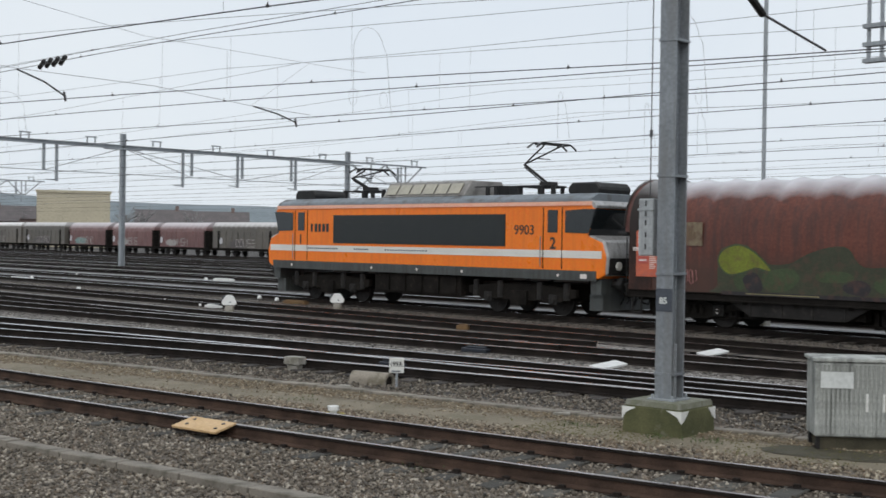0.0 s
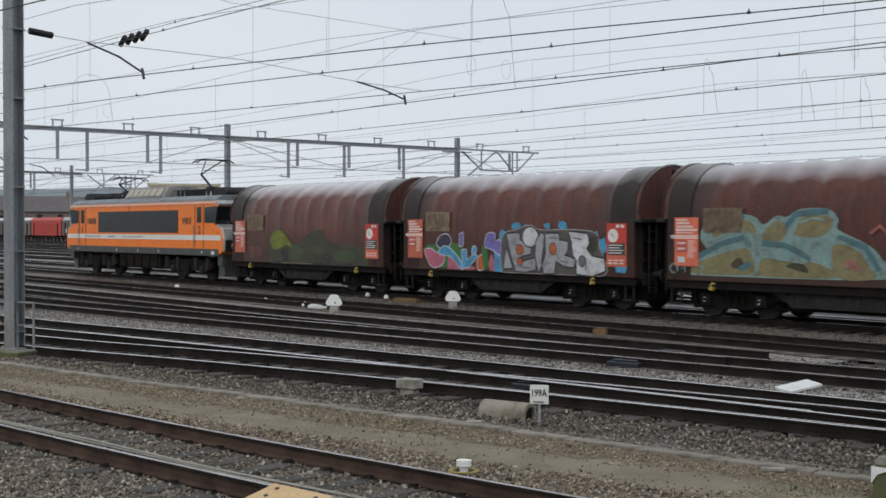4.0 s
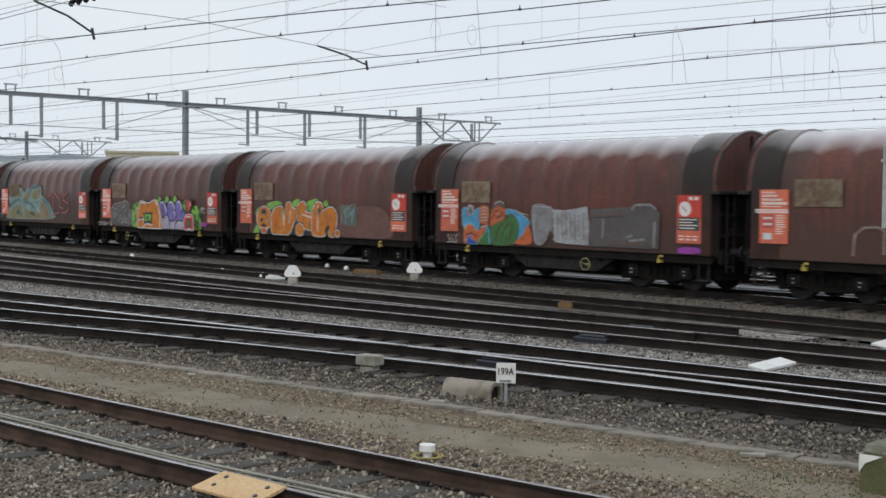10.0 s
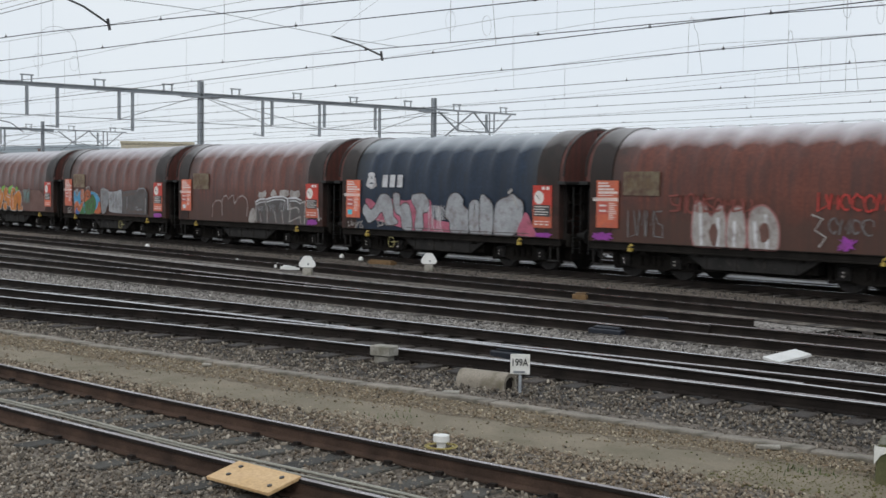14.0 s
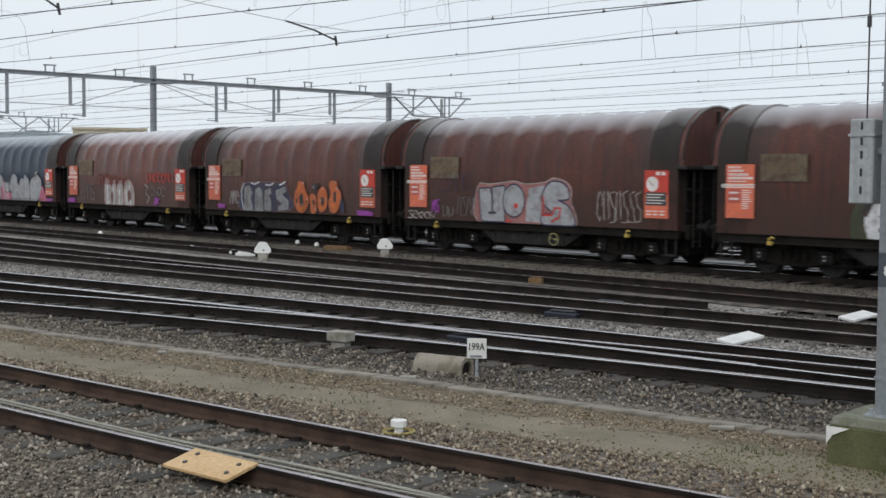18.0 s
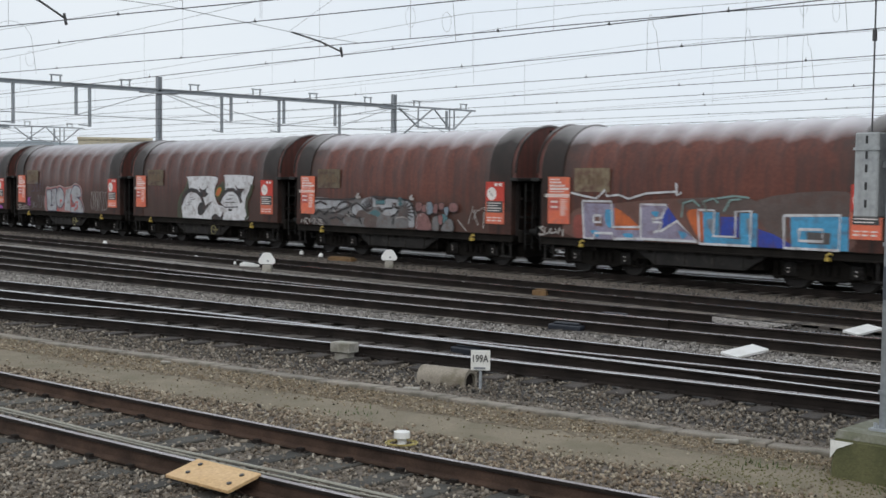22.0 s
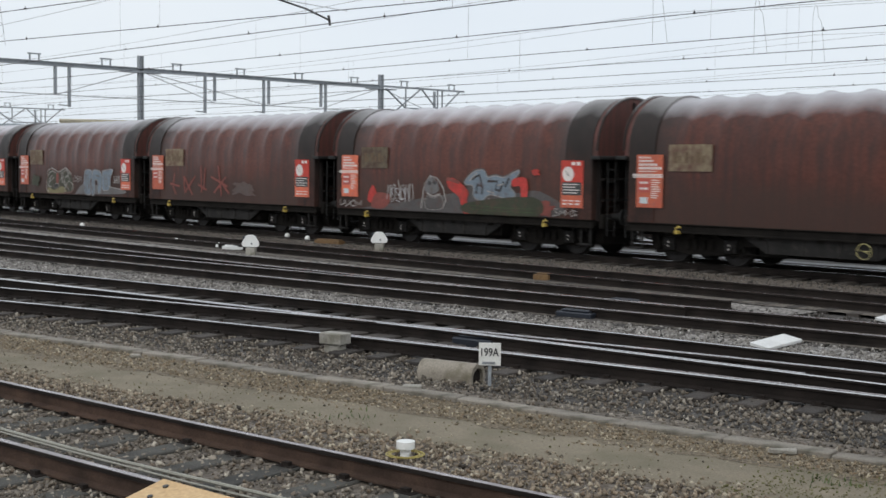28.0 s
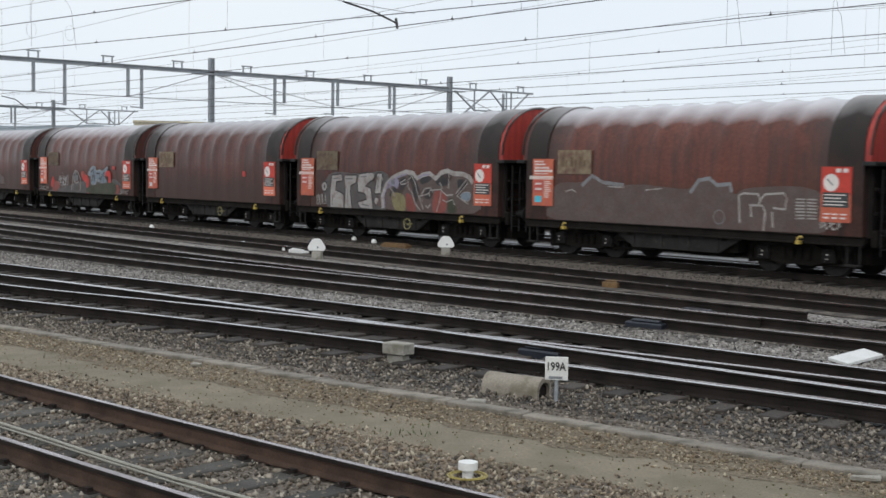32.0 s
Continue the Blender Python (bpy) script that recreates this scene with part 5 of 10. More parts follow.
g.line("rose", [(8.19, 2.49), (7.77, 2.38), (7.72, 2.13), (8.31, 1.97), (8.34, 1.71), (7.97, 1.53), (7.45, 1.5)], 0.022)
g.line("faint_red", [(6.42, 1.36), (7.25, 1.53)], 0.055)
g.line("rose", [(6.42, 1.36), (7.25, 1.53)], 0.022)
g.scrawl("pale_teal", -0.17, 0.41, 1.17, 1.43, 2, 0.02, 3)
g = W[3]
g.shape("dark_grey", [(0.86, 1.1), (0.78, 1.41), (0.87, 1.79), (1.07, 2), (1.43, 2.04), (1.8, 2.11), (2.08, 2.17), (2.41, 2.15), (2.6, 1.99), (2.61, 1.79), (2.88, 1.73), (2.94, 1.47), (2.92, 1.04), (1.82, 1.03)], ())
g.line("chalk", [(0.86, 1.13), (0.8, 1.48), (0.92, 1.82), (1.16, 2), (1.51, 2.04), (1.75, 2.08), (1.85, 1.94), (1.94, 2.08), (2.18, 2.15), (2.46, 2.09), (2.6, 1.92), (2.61, 1.76), (2.89, 1.7), (2.96, 1.43)], 0.02)
g.line("silver", [(2.48, 1.51), (2.64, 1.69)], 0.012)
g.line("silver", [(2.52, 1.49), (2.77, 1.62)], 0.012)
g.line("silver", [(2.54, 1.46), (2.85, 1.52)], 0.012)
g.line("silver", [(2.54, 1.43), (2.87, 1.42)], 0.012)
g.line("silver", [(2.53, 1.4), (2.82, 1.31)], 0.012)
g.line("silver", [(2.5, 1.37), (2.71, 1.23)], 0.012)
g.line("silver", [(2.46, 1.36), (2.57, 1.17)], 0.012)
g.line("silver", [(2.42, 1.35), (2.4, 1.15)], 0.012)
g.line("silver", [(2.38, 1.36), (2.24, 1.17)], 0.012)
g.line("silver", [(2.34, 1.38), (2.1, 1.23)], 0.012)
g.line("silver", [(2.32, 1.4), (2.01, 1.33)], 0.012)
g.line("mid_grey", [(1.3, 1.4), (0.98, 1.43)], 0.014)
g.line("mid_grey", [(1.33, 1.45), (1.06, 1.57)], 0.014)
g.line("mid_grey", [(1.38, 1.48), (1.22, 1.67)], 0.014)
g.line("mid_grey", [(1.44, 1.49), (1.42, 1.71)], 0.014)
g.line("mid_grey", [(1.5, 1.49), (1.63, 1.69)], 0.014)
g.line("mid_grey", [(1.56, 1.46), (1.79, 1.61)], 0.014)
g.line("mid_grey", [(1.59, 1.42), (1.89, 1.48)], 0.014)
g.line("mid_grey", [(1.59, 1.37), (1.9, 1.34)], 0.014)
g.line("mid_grey", [(1.56, 1.33), (1.81, 1.2)], 0.014)
g.line("silver", [(0.98, 1.31), (1.12, 1.69), (1.41, 1.83), (1.71, 1.7), (1.81, 1.37), (1.57, 1.16)], 0.016)
g.line("silver", [(1.13, 1.28), (1.37, 1.56), (1.66, 1.43), (1.47, 1.22)], 0.016)
g.line("silver", [(1.9, 1.71), (2.09, 1.91), (2.32, 1.92), (2.37, 1.72), (2.09, 1.61)], 0.016)
g.line("silver", [(1.96, 1.17), (2.05, 1.44), (2.24, 1.51)], 0.016)
g.line("silver", [(1.02, 1.89), (1.27, 1.76), (1.56, 1.94), (1.9, 1.81), (2.27, 2.02)], 0.016)
g.line("silver", [(1.86, 1.1), (2.19, 1.24), (2.53, 1.12), (2.85, 1.2)], 0.016)
g.shape("lime", [(3.01, 0.98), (2.97, 1.8), (3.11, 2), (3.33, 2.1), (3.69, 2.04), (3.79, 1.49), (3.76, 0.98)], ())
g.shape("lime", [(7.61, 1.09), (7.48, 1.89), (7.55, 2.16), (7.84, 2.22), (8.06, 2.08), (8.28, 2.02), (8.64, 1.97), (8.82, 1.77), (8.93, 1.49), (8.94, 0.98)], ())
g.shape("green", [(3.02, 1.86), (3.15, 1.97), (3.2, 1.74), (3.07, 1.67)], ())
g.shape("green", [(3.16, 1.44), (3.34, 1.54), (3.39, 1.32), (3.26, 1.21)], ())
g.shape("green", [(3.24, 2.07), (3.47, 2.1), (3.51, 1.97), (3.29, 1.94)], ())
g.shape("green", [(3.03, 1.2), (3.17, 1.28), (3.17, 1.08)], ())
g.shape("green", [(7.55, 2.13), (7.7, 2.21), (7.74, 2.04), (7.59, 2.01)], ())
g.shape("green", [(8.28, 2), (8.46, 2), (8.47, 1.79), (8.32, 1.85)], ())
g.shape("green", [(8.75, 1.69), (8.89, 1.63), (8.9, 1.43), (8.76, 1.45)], ())
g.shape("green", [(8.47, 1.62), (8.61, 1.6), (8.58, 1.39)], ())
g.shape("green", [(7.7, 1.9), (7.82, 1.75), (7.74, 1.66)], ())
g.round("lime", 5.46, 2.22, 0.18, 0.14, (("black", 0.02),))
g.round("green", 5.35, 2.27, 0.07, 0.06, ())
g.round("lime", 6.12, 2.23, 0.18, 0.14, (("black", 0.02),))
g.round("green", 6.02, 2.28, 0.06, 0.06, ())
g.round("lime", 6.81, 2.26, 0.17, 0.13, (("black", 0.02),))
g.round("green", 6.71, 2.3, 0.06, 0.06, ())
g.shape("pale_lilac", [(5.55, 0.98), (5.53, 1.54), (5.78, 1.48), (6.02, 1.58), (6.26, 1.56), (6.42, 1.32), (6.43, 0.98)], (("black", 0.055),))
g.shape("violet", [(5.53, 1.54), (5.48, 1.97), (5.64, 2.16), (5.89, 2.14), (6.09, 1.89), (6.22, 1.62), (6.1, 1.52)], (("black", 0.055),))
g.line("white", [(5.6, 2.07), (5.76, 2.13), (5.97, 2.01), (6.13, 1.68)], 0.032)
g.shape("pale_lilac", [(6.47, 0.98), (6.42, 1.38), (6.65, 1.42), (6.96, 1.49), (7, 1.19), (6.81, 1.09), (6.93, 0.98)], (("black", 0.055),))
g.shape("violet", [(6.26, 1.56), (6.21, 1.99), (6.36, 2.17), (6.64, 2.15), (6.83, 1.91), (6.95, 1.73), (6.92, 1.43), (6.5, 1.35)], (("black", 0.055),))
g.line("white", [(6.32, 2.1), (6.48, 2.14), (6.68, 2.06), (6.8, 1.88)], 0.032)
g.shape("pale_lilac", [(7.01, 0.98), (6.89, 1.12), (7.08, 1.34), (7.38, 1.35), (7.75, 1.48), (7.68, 1.09), (7.76, 0.98)], (("black", 0.055),))
g.shape("violet", [(6.99, 1.64), (6.91, 2), (7.06, 2.18), (7.32, 2.16), (7.48, 1.92), (7.44, 1.83), (7.67, 1.75), (7.71, 1.42), (7.11, 1.37)], (("black", 0.055),))
g.line("white", [(7.06, 2.09), (7.21, 2.16), (7.4, 2.01), (7.44, 1.86)], 0.032)
g.line("black", [(5.81, 2.1), (5.86, 1.61)], 0.022)
g.line("black", [(5.9, 1.55), (6.18, 1.56), (6.38, 1.35), (6.41, 1.01)], 0.022)
g.line("black", [(6.68, 1.75), (6.95, 1.76), (6.96, 1.49)], 0.022)
g.line("black", [(7.37, 1.71), (7.63, 1.75)], 0.022)
g.line("black", [(6.93, 1.21), (7.08, 1.31), (7.34, 1.35)], 0.022)
g.line("white", [(6.02, 1.52), (6.22, 1.5), (6.32, 1.32), (6.35, 0.98)], 0.028)
g.line("white", [(6.72, 1.71), (6.9, 1.71), (6.9, 1.52)], 0.028)
g.line("white", [(7.15, 1.28), (7.34, 1.3)], 0.028)
g.shape("orange", [(3.67, 0.98), (3.62, 1.13), (3.49, 1.15), (3.47, 1.74), (3.69, 1.84), (3.78, 2.11), (4.09, 2.11), (4.56, 2.05), (5.06, 2.19), (5.4, 2.07), (5.61, 1.7), (5.66, 1.23), (5.63, 0.98)], (("black", 0.075), ("white", 0.05)))
g.line("white", [(3.82, 2.04), (4, 2.09), (4.26, 2.03)], 0.03)
g.line("white", [(5.15, 2.13), (5.4, 1.97), (5.53, 1.63), (5.56, 0.98)], 0.04)
g.round("rust", 4.41, 1.92, 0.11, 0.07, ())
g.round("rust", 5.08, 1.65, 0.10, 0.06, ())
g.round("rust", 5.17, 1.24, 0.10, 0.07, ())
g.round("rust", 4.2, 1.73, 0.11, 0.06, ())
g.shape("black", [(4.05, 1.63), (4.91, 1.68), (4.88, 1.17), (4.11, 1.11)], (), False)
g.shape("lime", [(4.21, 1.57), (4.78, 1.58), (4.77, 1.29), (4.49, 1.32), (4.23, 1.26)], (), False)
g.shape("green", [(4.27, 1.37), (4.49, 1.51), (4.62, 1.35)], ())
g.line("black", [(3.66, 1.4), (4.1, 1.42)], 0.035)
g.line("white", [(3.66, 1.34), (4.1, 1.35)], 0.026)
g.line("white", [(3.65, 1.75), (3.62, 1.19)], 0.022)
g.line("white", [(4.06, 1.01), (4.24, 1.12), (4.49, 1.17), (4.88, 1.11)], 0.035)
g.line("white", [(4.1, 1.56), (4.13, 1.14)], 0.022)
g.shape("red", [(7.8, 0.98), (7.68, 1), (7.71, 1.51), (7.89, 1.6), (8.33, 1.62), (8.4, 1.53), (8.48, 0.98)], (("black", 0.075), ("white", 0.04)), False)
g.shape("black", [(7.93, 1.43), (8.22, 1.44), (8.27, 1.06), (7.9, 1.07)], (), False)
g.shape("green", [(7.99, 1.36), (8.17, 1.36), (8.19, 1.13), (7.98, 1.13)], (), False)
g.line("white", [(7.78, 1.51), (8.29, 1.54)], 0.024)
g.line("white", [(7.94, 0.99), (8.09, 1.04), (8.27, 1)], 0.024)
g.shape("red", [(7.85, 2.02), (7.92, 2.17), (8.06, 2.23), (8.24, 2.16), (8.28, 2), (8.16, 1.85), (8.07, 1.7), (7.96, 1.81)], (("black", 0.07),))
g.line("rose", [(8.06, 2.14), (8.17, 2.05), (8.07, 1.84)], 0.04)
g.line("white", [(8.21, 2.11), (8.23, 1.99)], 0.02)
g.scrawl("black", 8.58, 8.91, 1.06, 1.41, 4, 0.016, 56)
g.scrawl("chalk", 8.99, 9.44, 1.7, 1.92, 3, 0.016, 57)
g.scrawl("chalk", -0.24, 1.13, 1.04, 1.17, 6, 0.02, 58)
g.blob("magenta", 9, 9.63, 1.11, 1.35, 0.5, 59, 28)
g = W[4]
RIM = (("black", 0.075), ("white", 0.036))
g.shape("lime", [(1.78, 1.92), (1.88, 2.13), (2.29, 2.22), (2.75, 2.22), (2.85, 1.97)], ())
g.shape("lime", [(3.34, 2.07), (3.92, 2.33), (4.06, 2.08), (3.73, 1.91)], ())
g.shape("lime", [(4.39, 2.15), (5.12, 2.34), (5.26, 2.1), (5.04, 1.86), (4.44, 1.75)], ())
g.shape("lime", [(5.49, 2.13), (5.75, 2.3), (5.84, 2.04)], ())
g.shape("lime", [(6.28, 1.63), (6.62, 1.67), (6.91, 1.26), (7.18, 1.11), (7.14, 0.99), (6.21, 1.02)], ())
g.shape("lime", [(0.9, 0.98), (1.16, 1.41), (1.05, 1.8), (1.36, 1.96), (1.27, 0.98)], ())
g.shape("ghost", [(6.23, 2.01), (7.65, 2.09), (9.07, 1.99), (9.42, 1.04), (6.47, 0.98)], ())
g.shape("black", [(1.27, 0.98), (1.61, 1.03), (3.98, 1.17), (5.81, 1.17), (6.51, 1.06), (6.47, 0.98)], ())
g.round("orange", 1.66, 1.58, 0.51, 0.44, RIM)
g.shape("black", [(1.47, 1.8), (1.63, 1.95), (1.81, 1.81), (1.68, 1.67)], ())
g.shape("black", [(1.39, 1.52), (1.58, 1.59), (1.55, 1.42)], ())
g.shape("black", [(1.74, 1.53), (1.92, 1.6), (1.89, 1.43)], ())
g.shape("black", [(1.48, 1.31), (1.66, 1.38), (1.84, 1.3), (1.66, 1.21)], ())
g.round("chalk", 1.65, 1.72, 0.06, 0.03, ())
g.round("chalk", 1.87, 1.5, 0.07, 0.05, ())
g.round("rust", 1.66, 1.1, 0.19, 0.11, (("white", 0.025),))
g.shape("orange", [(2.29, 0.98), (2.2, 1.71), (2.6, 2.01), (2.95, 1.97), (3.08, 1.49), (3.17, 2.09), (3.39, 2.19), (3.61, 1.98), (3.99, 1.88), (3.74, 1.5), (3.31, 1)], RIM)
g.shape("orange", [(3.98, 1.48), (3.87, 1.95), (4.08, 2.18), (4.39, 2.2), (4.49, 1.99), (4.44, 1.85), (4.95, 1.76), (4.91, 1.33), (4.8, 1.2), (4.17, 1.3)], RIM)
g.round("orange", 4.08, 1.19, 0.26, 0.22, RIM)
g.shape("orange", [(4.92, 1.04), (4.86, 1.76), (5.08, 2.16), (5.35, 2.21), (5.55, 2.04), (5.38, 1.77), (5.69, 1.96), (6.12, 2.03), (6.39, 1.76), (6.37, 1.41), (6.25, 0.99), (5.99, 0.98), (5.85, 1.26), (5.59, 1)], RIM)
g.round("orange", 6.44, 1.12, 0.13, 0.11, RIM)
g.line("white", [(2.95, 1.86), (3.06, 1.32)], 0.022)
g.line("white", [(3.49, 1.97), (3.4, 1.41)], 0.022)
g.line("white", [(5.24, 2.11), (5.23, 1.13)], 0.022)
g.line("white", [(4.26, 1.75), (4.81, 1.66)], 0.022)
g.line("rust", [(2.5, 1.82), (2.46, 1.13)], 0.06)
g.line("rust", [(5.04, 1.62), (5.05, 1.17)], 0.06)
g.line("rust", [(6.02, 1.8), (6.07, 1.48)], 0.06)
g.shape("black", [(5.68, 1.16), (5.81, 1.36), (5.98, 1.36), (5.81, 1.1)], ())
g.line("black", [(5.26, 2), (5.4, 1.81)], 0.05)
g.scrawl("pale_teal", 6.66, 7.62, 1.41, 2.18, 4, 0.012, 89)
g.scrawl("pale_teal", 6.72, 7.56, 1.46, 2.11, 4, 0.012, 90)
g.scrawl("pale_teal", 6.79, 7.5, 1.5, 2.05, 4, 0.012, 91)
g.scrawl("pale_teal", 6.85, 7.44, 1.55, 1.99, 4, 0.012, 92)
g.scrawl("pale_teal", 6.91, 7.38, 1.59, 1.93, 4, 0.012, 93)
g = W[5]
g.shape("sky", [(1, 2.04), (1.16, 2.1), (1.35, 1.98), (1.57, 2.03), (1.79, 2.1), (1.8, 1.69), (1.68, 1.39), (1.45, 1.58), (1.22, 1.61), (1.04, 1.54)], (("chalk", 0.022),))
g.shape("rust", [(1.82, 2.15), (2.19, 2.13), (2.16, 1.68), (1.8, 1.67)], ())
g.line("chalk", [(1.82, 2.1), (2.02, 2.13), (2.17, 2.1)], 0.018)
g.line("chalk", [(1.82, 2), (2.02, 2.04), (2.17, 2.01)], 0.018)
g.line("chalk", [(1.82, 1.9), (2.02, 1.94), (2.17, 1.91)], 0.018)
g.line("chalk", [(1.82, 1.8), (2.02, 1.84), (2.18, 1.81)], 0.018)
g.line("chalk", [(1.83, 1.71), (2.02, 1.74), (2.18, 1.71)], 0.018)
g.round("chalk", 1.37, 2.04, 0.18, 0.18, ())
g.round("steel", 1.37, 2.02, 0.11, 0.12, ())
g.line("navy", [(1.34, 2.11), (1.41, 1.98)], 0.02)
g.shape("rust", [(1.07, 1.04), (1.11, 1.48), (1.36, 1.6), (1.68, 1.39), (1.94, 1.56), (2.18, 1.65), (2.19, 1.41), (1.97, 1.19), (1.55, 0.98), (1.12, 0.98)], ())
g.line("chalk", [(1.08, 1.43), (1.24, 1.59), (1.49, 1.6), (1.7, 1.38)], 0.024)
g.line("chalk", [(1.85, 1.51), (2.12, 1.57), (2.21, 1.41)], 0.024)
g.line("chalk", [(1.11, 1.08), (1.32, 1.14), (1.37, 1.01)], 0.024)
g.shape("blue", [(1.25, 0.98), (1.34, 1.25), (1.43, 1.12), (1.62, 1.06), (1.69, 0.98)], (("sky", 0.03),))
g.line("black", [(1.16, 1.25), (1.45, 1.34), (1.72, 1.2)], 0.02)
g.shape("green", [(1.66, 0.98), (1.86, 1.19), (2.08, 1.42), (2.23, 1.52), (2.28, 0.99)], (("dark_green", 0.02),))
g.line("sky", [(2.08, 1.37), (2.16, 1.54), (2.25, 1.41), (2.28, 1.02)], 0.04)
g.line("chalk", [(1.68, 0.98), (1.88, 1.2), (2.08, 1.39)], 0.014)
g.shape("sky", [(2.97, 2.08), (3.43, 2.04), (3.79, 1.86), (3.99, 1.68), (3.78, 1.41), (3.33, 1.05), (3.51, 1.29), (3.56, 1.64), (3.33, 1.88), (3.01, 1.94)], (("chalk", 0.022),))
g.shape("green", [(2.35, 1.07), (2.31, 1.57), (2.51, 1.66), (2.93, 1.76), (3.18, 1.93), (3.44, 1.76), (3.53, 1.51), (3.43, 1.19), (3.2, 1.03), (2.61, 1)], (("dark_green", 0.035),))
g.line("dark_green", [(2.52, 1.1), (2.64, 1.49), (2.89, 1.65)], 0.028)
g.line("dark_green", [(2.78, 1.07), (2.88, 1.43), (3.13, 1.66)], 0.028)
g.line("dark_green", [(3.12, 1.12), (3.24, 1.44), (3.27, 1.66)], 0.028)
g.line("dark_green", [(2.99, 1.05), (3.03, 1.31)], 0.028)
g.shape("rust", [(2.31, 1.57), (2.35, 1.99), (2.47, 2.22), (2.71, 2.35), (2.92, 2.22), (2.95, 1.84), (2.85, 1.73), (2.55, 1.66)], (("dark_green", 0.02),))
g.shape("dust", [(2.39, 2.06), (2.49, 2.28), (2.73, 2.38), (2.94, 2.26), (2.9, 2.1), (2.67, 2.19)], ())
g.line("black", [(2.46, 1.99), (2.63, 2.06), (2.67, 1.93)], 0.02)
g.line("black", [(2.55, 1.8), (2.72, 1.87), (2.85, 1.78)], 0.02)
g.line("black", [(2.76, 2.03), (2.86, 1.97), (2.8, 1.87)], 0.02)
g.line("black", [(2.37, 1.77), (2.5, 1.93)], 0.02)
g.line("chalk", [(2.49, 2.25), (2.71, 2.33), (2.9, 2.26)], 0.016)
g.line("chalk", [(2.59, 1.93), (2.67, 1.97)], 0.016)
g.line("chalk", [(2.72, 1.74), (2.85, 1.84)], 0.016)
g.shape("rust", [(3.41, 1.07), (3.74, 1.36), (3.97, 1.62), (4.11, 1.09)], ())
g.line("chalk", [(3.64, 1.98), (3.95, 1.93), (3.99, 1.8), (3.81, 1.88)], 0.016)
g.shape("mid_grey", [(4.12, 2.21), (4.95, 2.14), (4.94, 1.73), (4.97, 1.31), (4.87, 1.52), (4.7, 1.18), (4.47, 1.06), (4.21, 1.17)], ())
g.shape("silver", [(4.97, 2.11), (5.45, 2.09), (5.86, 2.14), (6.3, 2.21), (6.39, 1.71), (6.37, 1.1), (5.53, 1.12), (5.05, 1.16), (4.98, 1.67)], (), False)
g.shape("dark_grey", [(6.41, 1.09), (6.4, 2.12), (7.83, 2.21), (8.18, 2.29), (8.66, 2.27), (8.92, 2.05), (8.87, 1.09)], (), False)
g.line("chalk", [(4.95, 2.1), (5.13, 1.37), (4.98, 1.22)], 0.018)
g.line("chalk", [(4.16, 2.19), (4.91, 2.17)], 0.018)
g.line("chalk", [(4.16, 2.18), (4.25, 1.16), (4.51, 1.05)], 0.018)
g.line("chalk", [(5.3, 2.04), (5.36, 1.23)], 0.018)
g.line("chalk", [(5.64, 2.05), (5.7, 1.21)], 0.018)
g.line("chalk", [(6.03, 2.08), (6.07, 1.17)], 0.018)
g.line("mid_grey", [(5.15, 2.01), (5.19, 1.22)], 0.03)
g.line("mid_grey", [(5.32, 1.98), (5.36, 1.31)], 0.03)
g.line("mid_grey", [(5.49, 1.96), (5.53, 1.24)], 0.03)
g.line("mid_grey", [(5.66, 2.02), (5.7, 1.32)], 0.03)
g.line("mid_grey", [(5.83, 1.99), (5.87, 1.25)], 0.03)
g.line("mid_grey", [(6, 1.97), (6.03, 1.33)], 0.03)
g.line("mid_grey", [(6.16, 2.03), (6.2, 1.26)], 0.03)
g.line("mid_grey", [(7.95, 2.13), (8.05, 2.26), (8.58, 2.28), (8.79, 2.16)], 0.035)
g.line("mid_grey", [(8.74, 1.82), (8.72, 1.13)], 0.035)
g.line("mid_grey", [(7.86, 1.28), (8.41, 1.34)], 0.035)
g.line("mid_grey", [(7.77, 1.37), (7.97, 1.44)], 0.035)
g.line("mid_grey", [(6.92, 1.87), (6.9, 1.31)], 0.035)
g.line("chalk", [(8.77, 1.82), (8.75, 1.13)], 0.014)
g.line("dust", [(6.46, 1.94), (7.75, 2.03)], 0.05)
g.line("dust", [(7.08, 1.2), (8.61, 1.21)], 0.05)
g.scrawl("chalk", 0.35, 0.85, 1.02, 1.25, 3, 0.02, 116)
g.blob("magenta", 9.5, 10.3, 0.98, 1.2, 0.3, 117)
g = W[6]
g.line("ghost", [(2.56, 1.14), (2.6, 1.64), (2.83, 1.81), (3.18, 1.83), (3.34, 1.74), (3.34, 1.2)], 0.05)
g.line("chalk", [(2.56, 1.14), (2.6, 1.64), (2.83, 1.81), (3.18, 1.83), (3.34, 1.74), (3.34, 1.2)], 0.014)
g.line("ghost", [(3.34, 1.79), (3.47, 1.99), (3.69, 2.04), (3.85, 1.89), (4.13, 2.04), (4.26, 2.05), (4.31, 1.71)], 0.05)
g.line("chalk", [(3.34, 1.79), (3.47, 1.99), (3.69, 2.04), (3.85, 1.89), (4.13, 2.04), (4.26, 2.05), (4.31, 1.71)], 0.014)
g.line("ghost", [(4.31, 1.68), (4.61, 1.97), (4.93, 2.05), (5.25, 1.93), (5.34, 1.62), (5.26, 1.22)], 0.05)
g.line("chalk", [(4.31, 1.68), (4.61, 1.97), (4.93, 2.05), (5.25, 1.93), (5.34, 1.62), (5.26, 1.22)], 0.014)
g.shape("chalk", [(6.17, 1.99), (6.2, 2.21), (6.42, 2.18), (6.56, 2.27), (6.68, 2.24), (6.66, 2.03)], ())
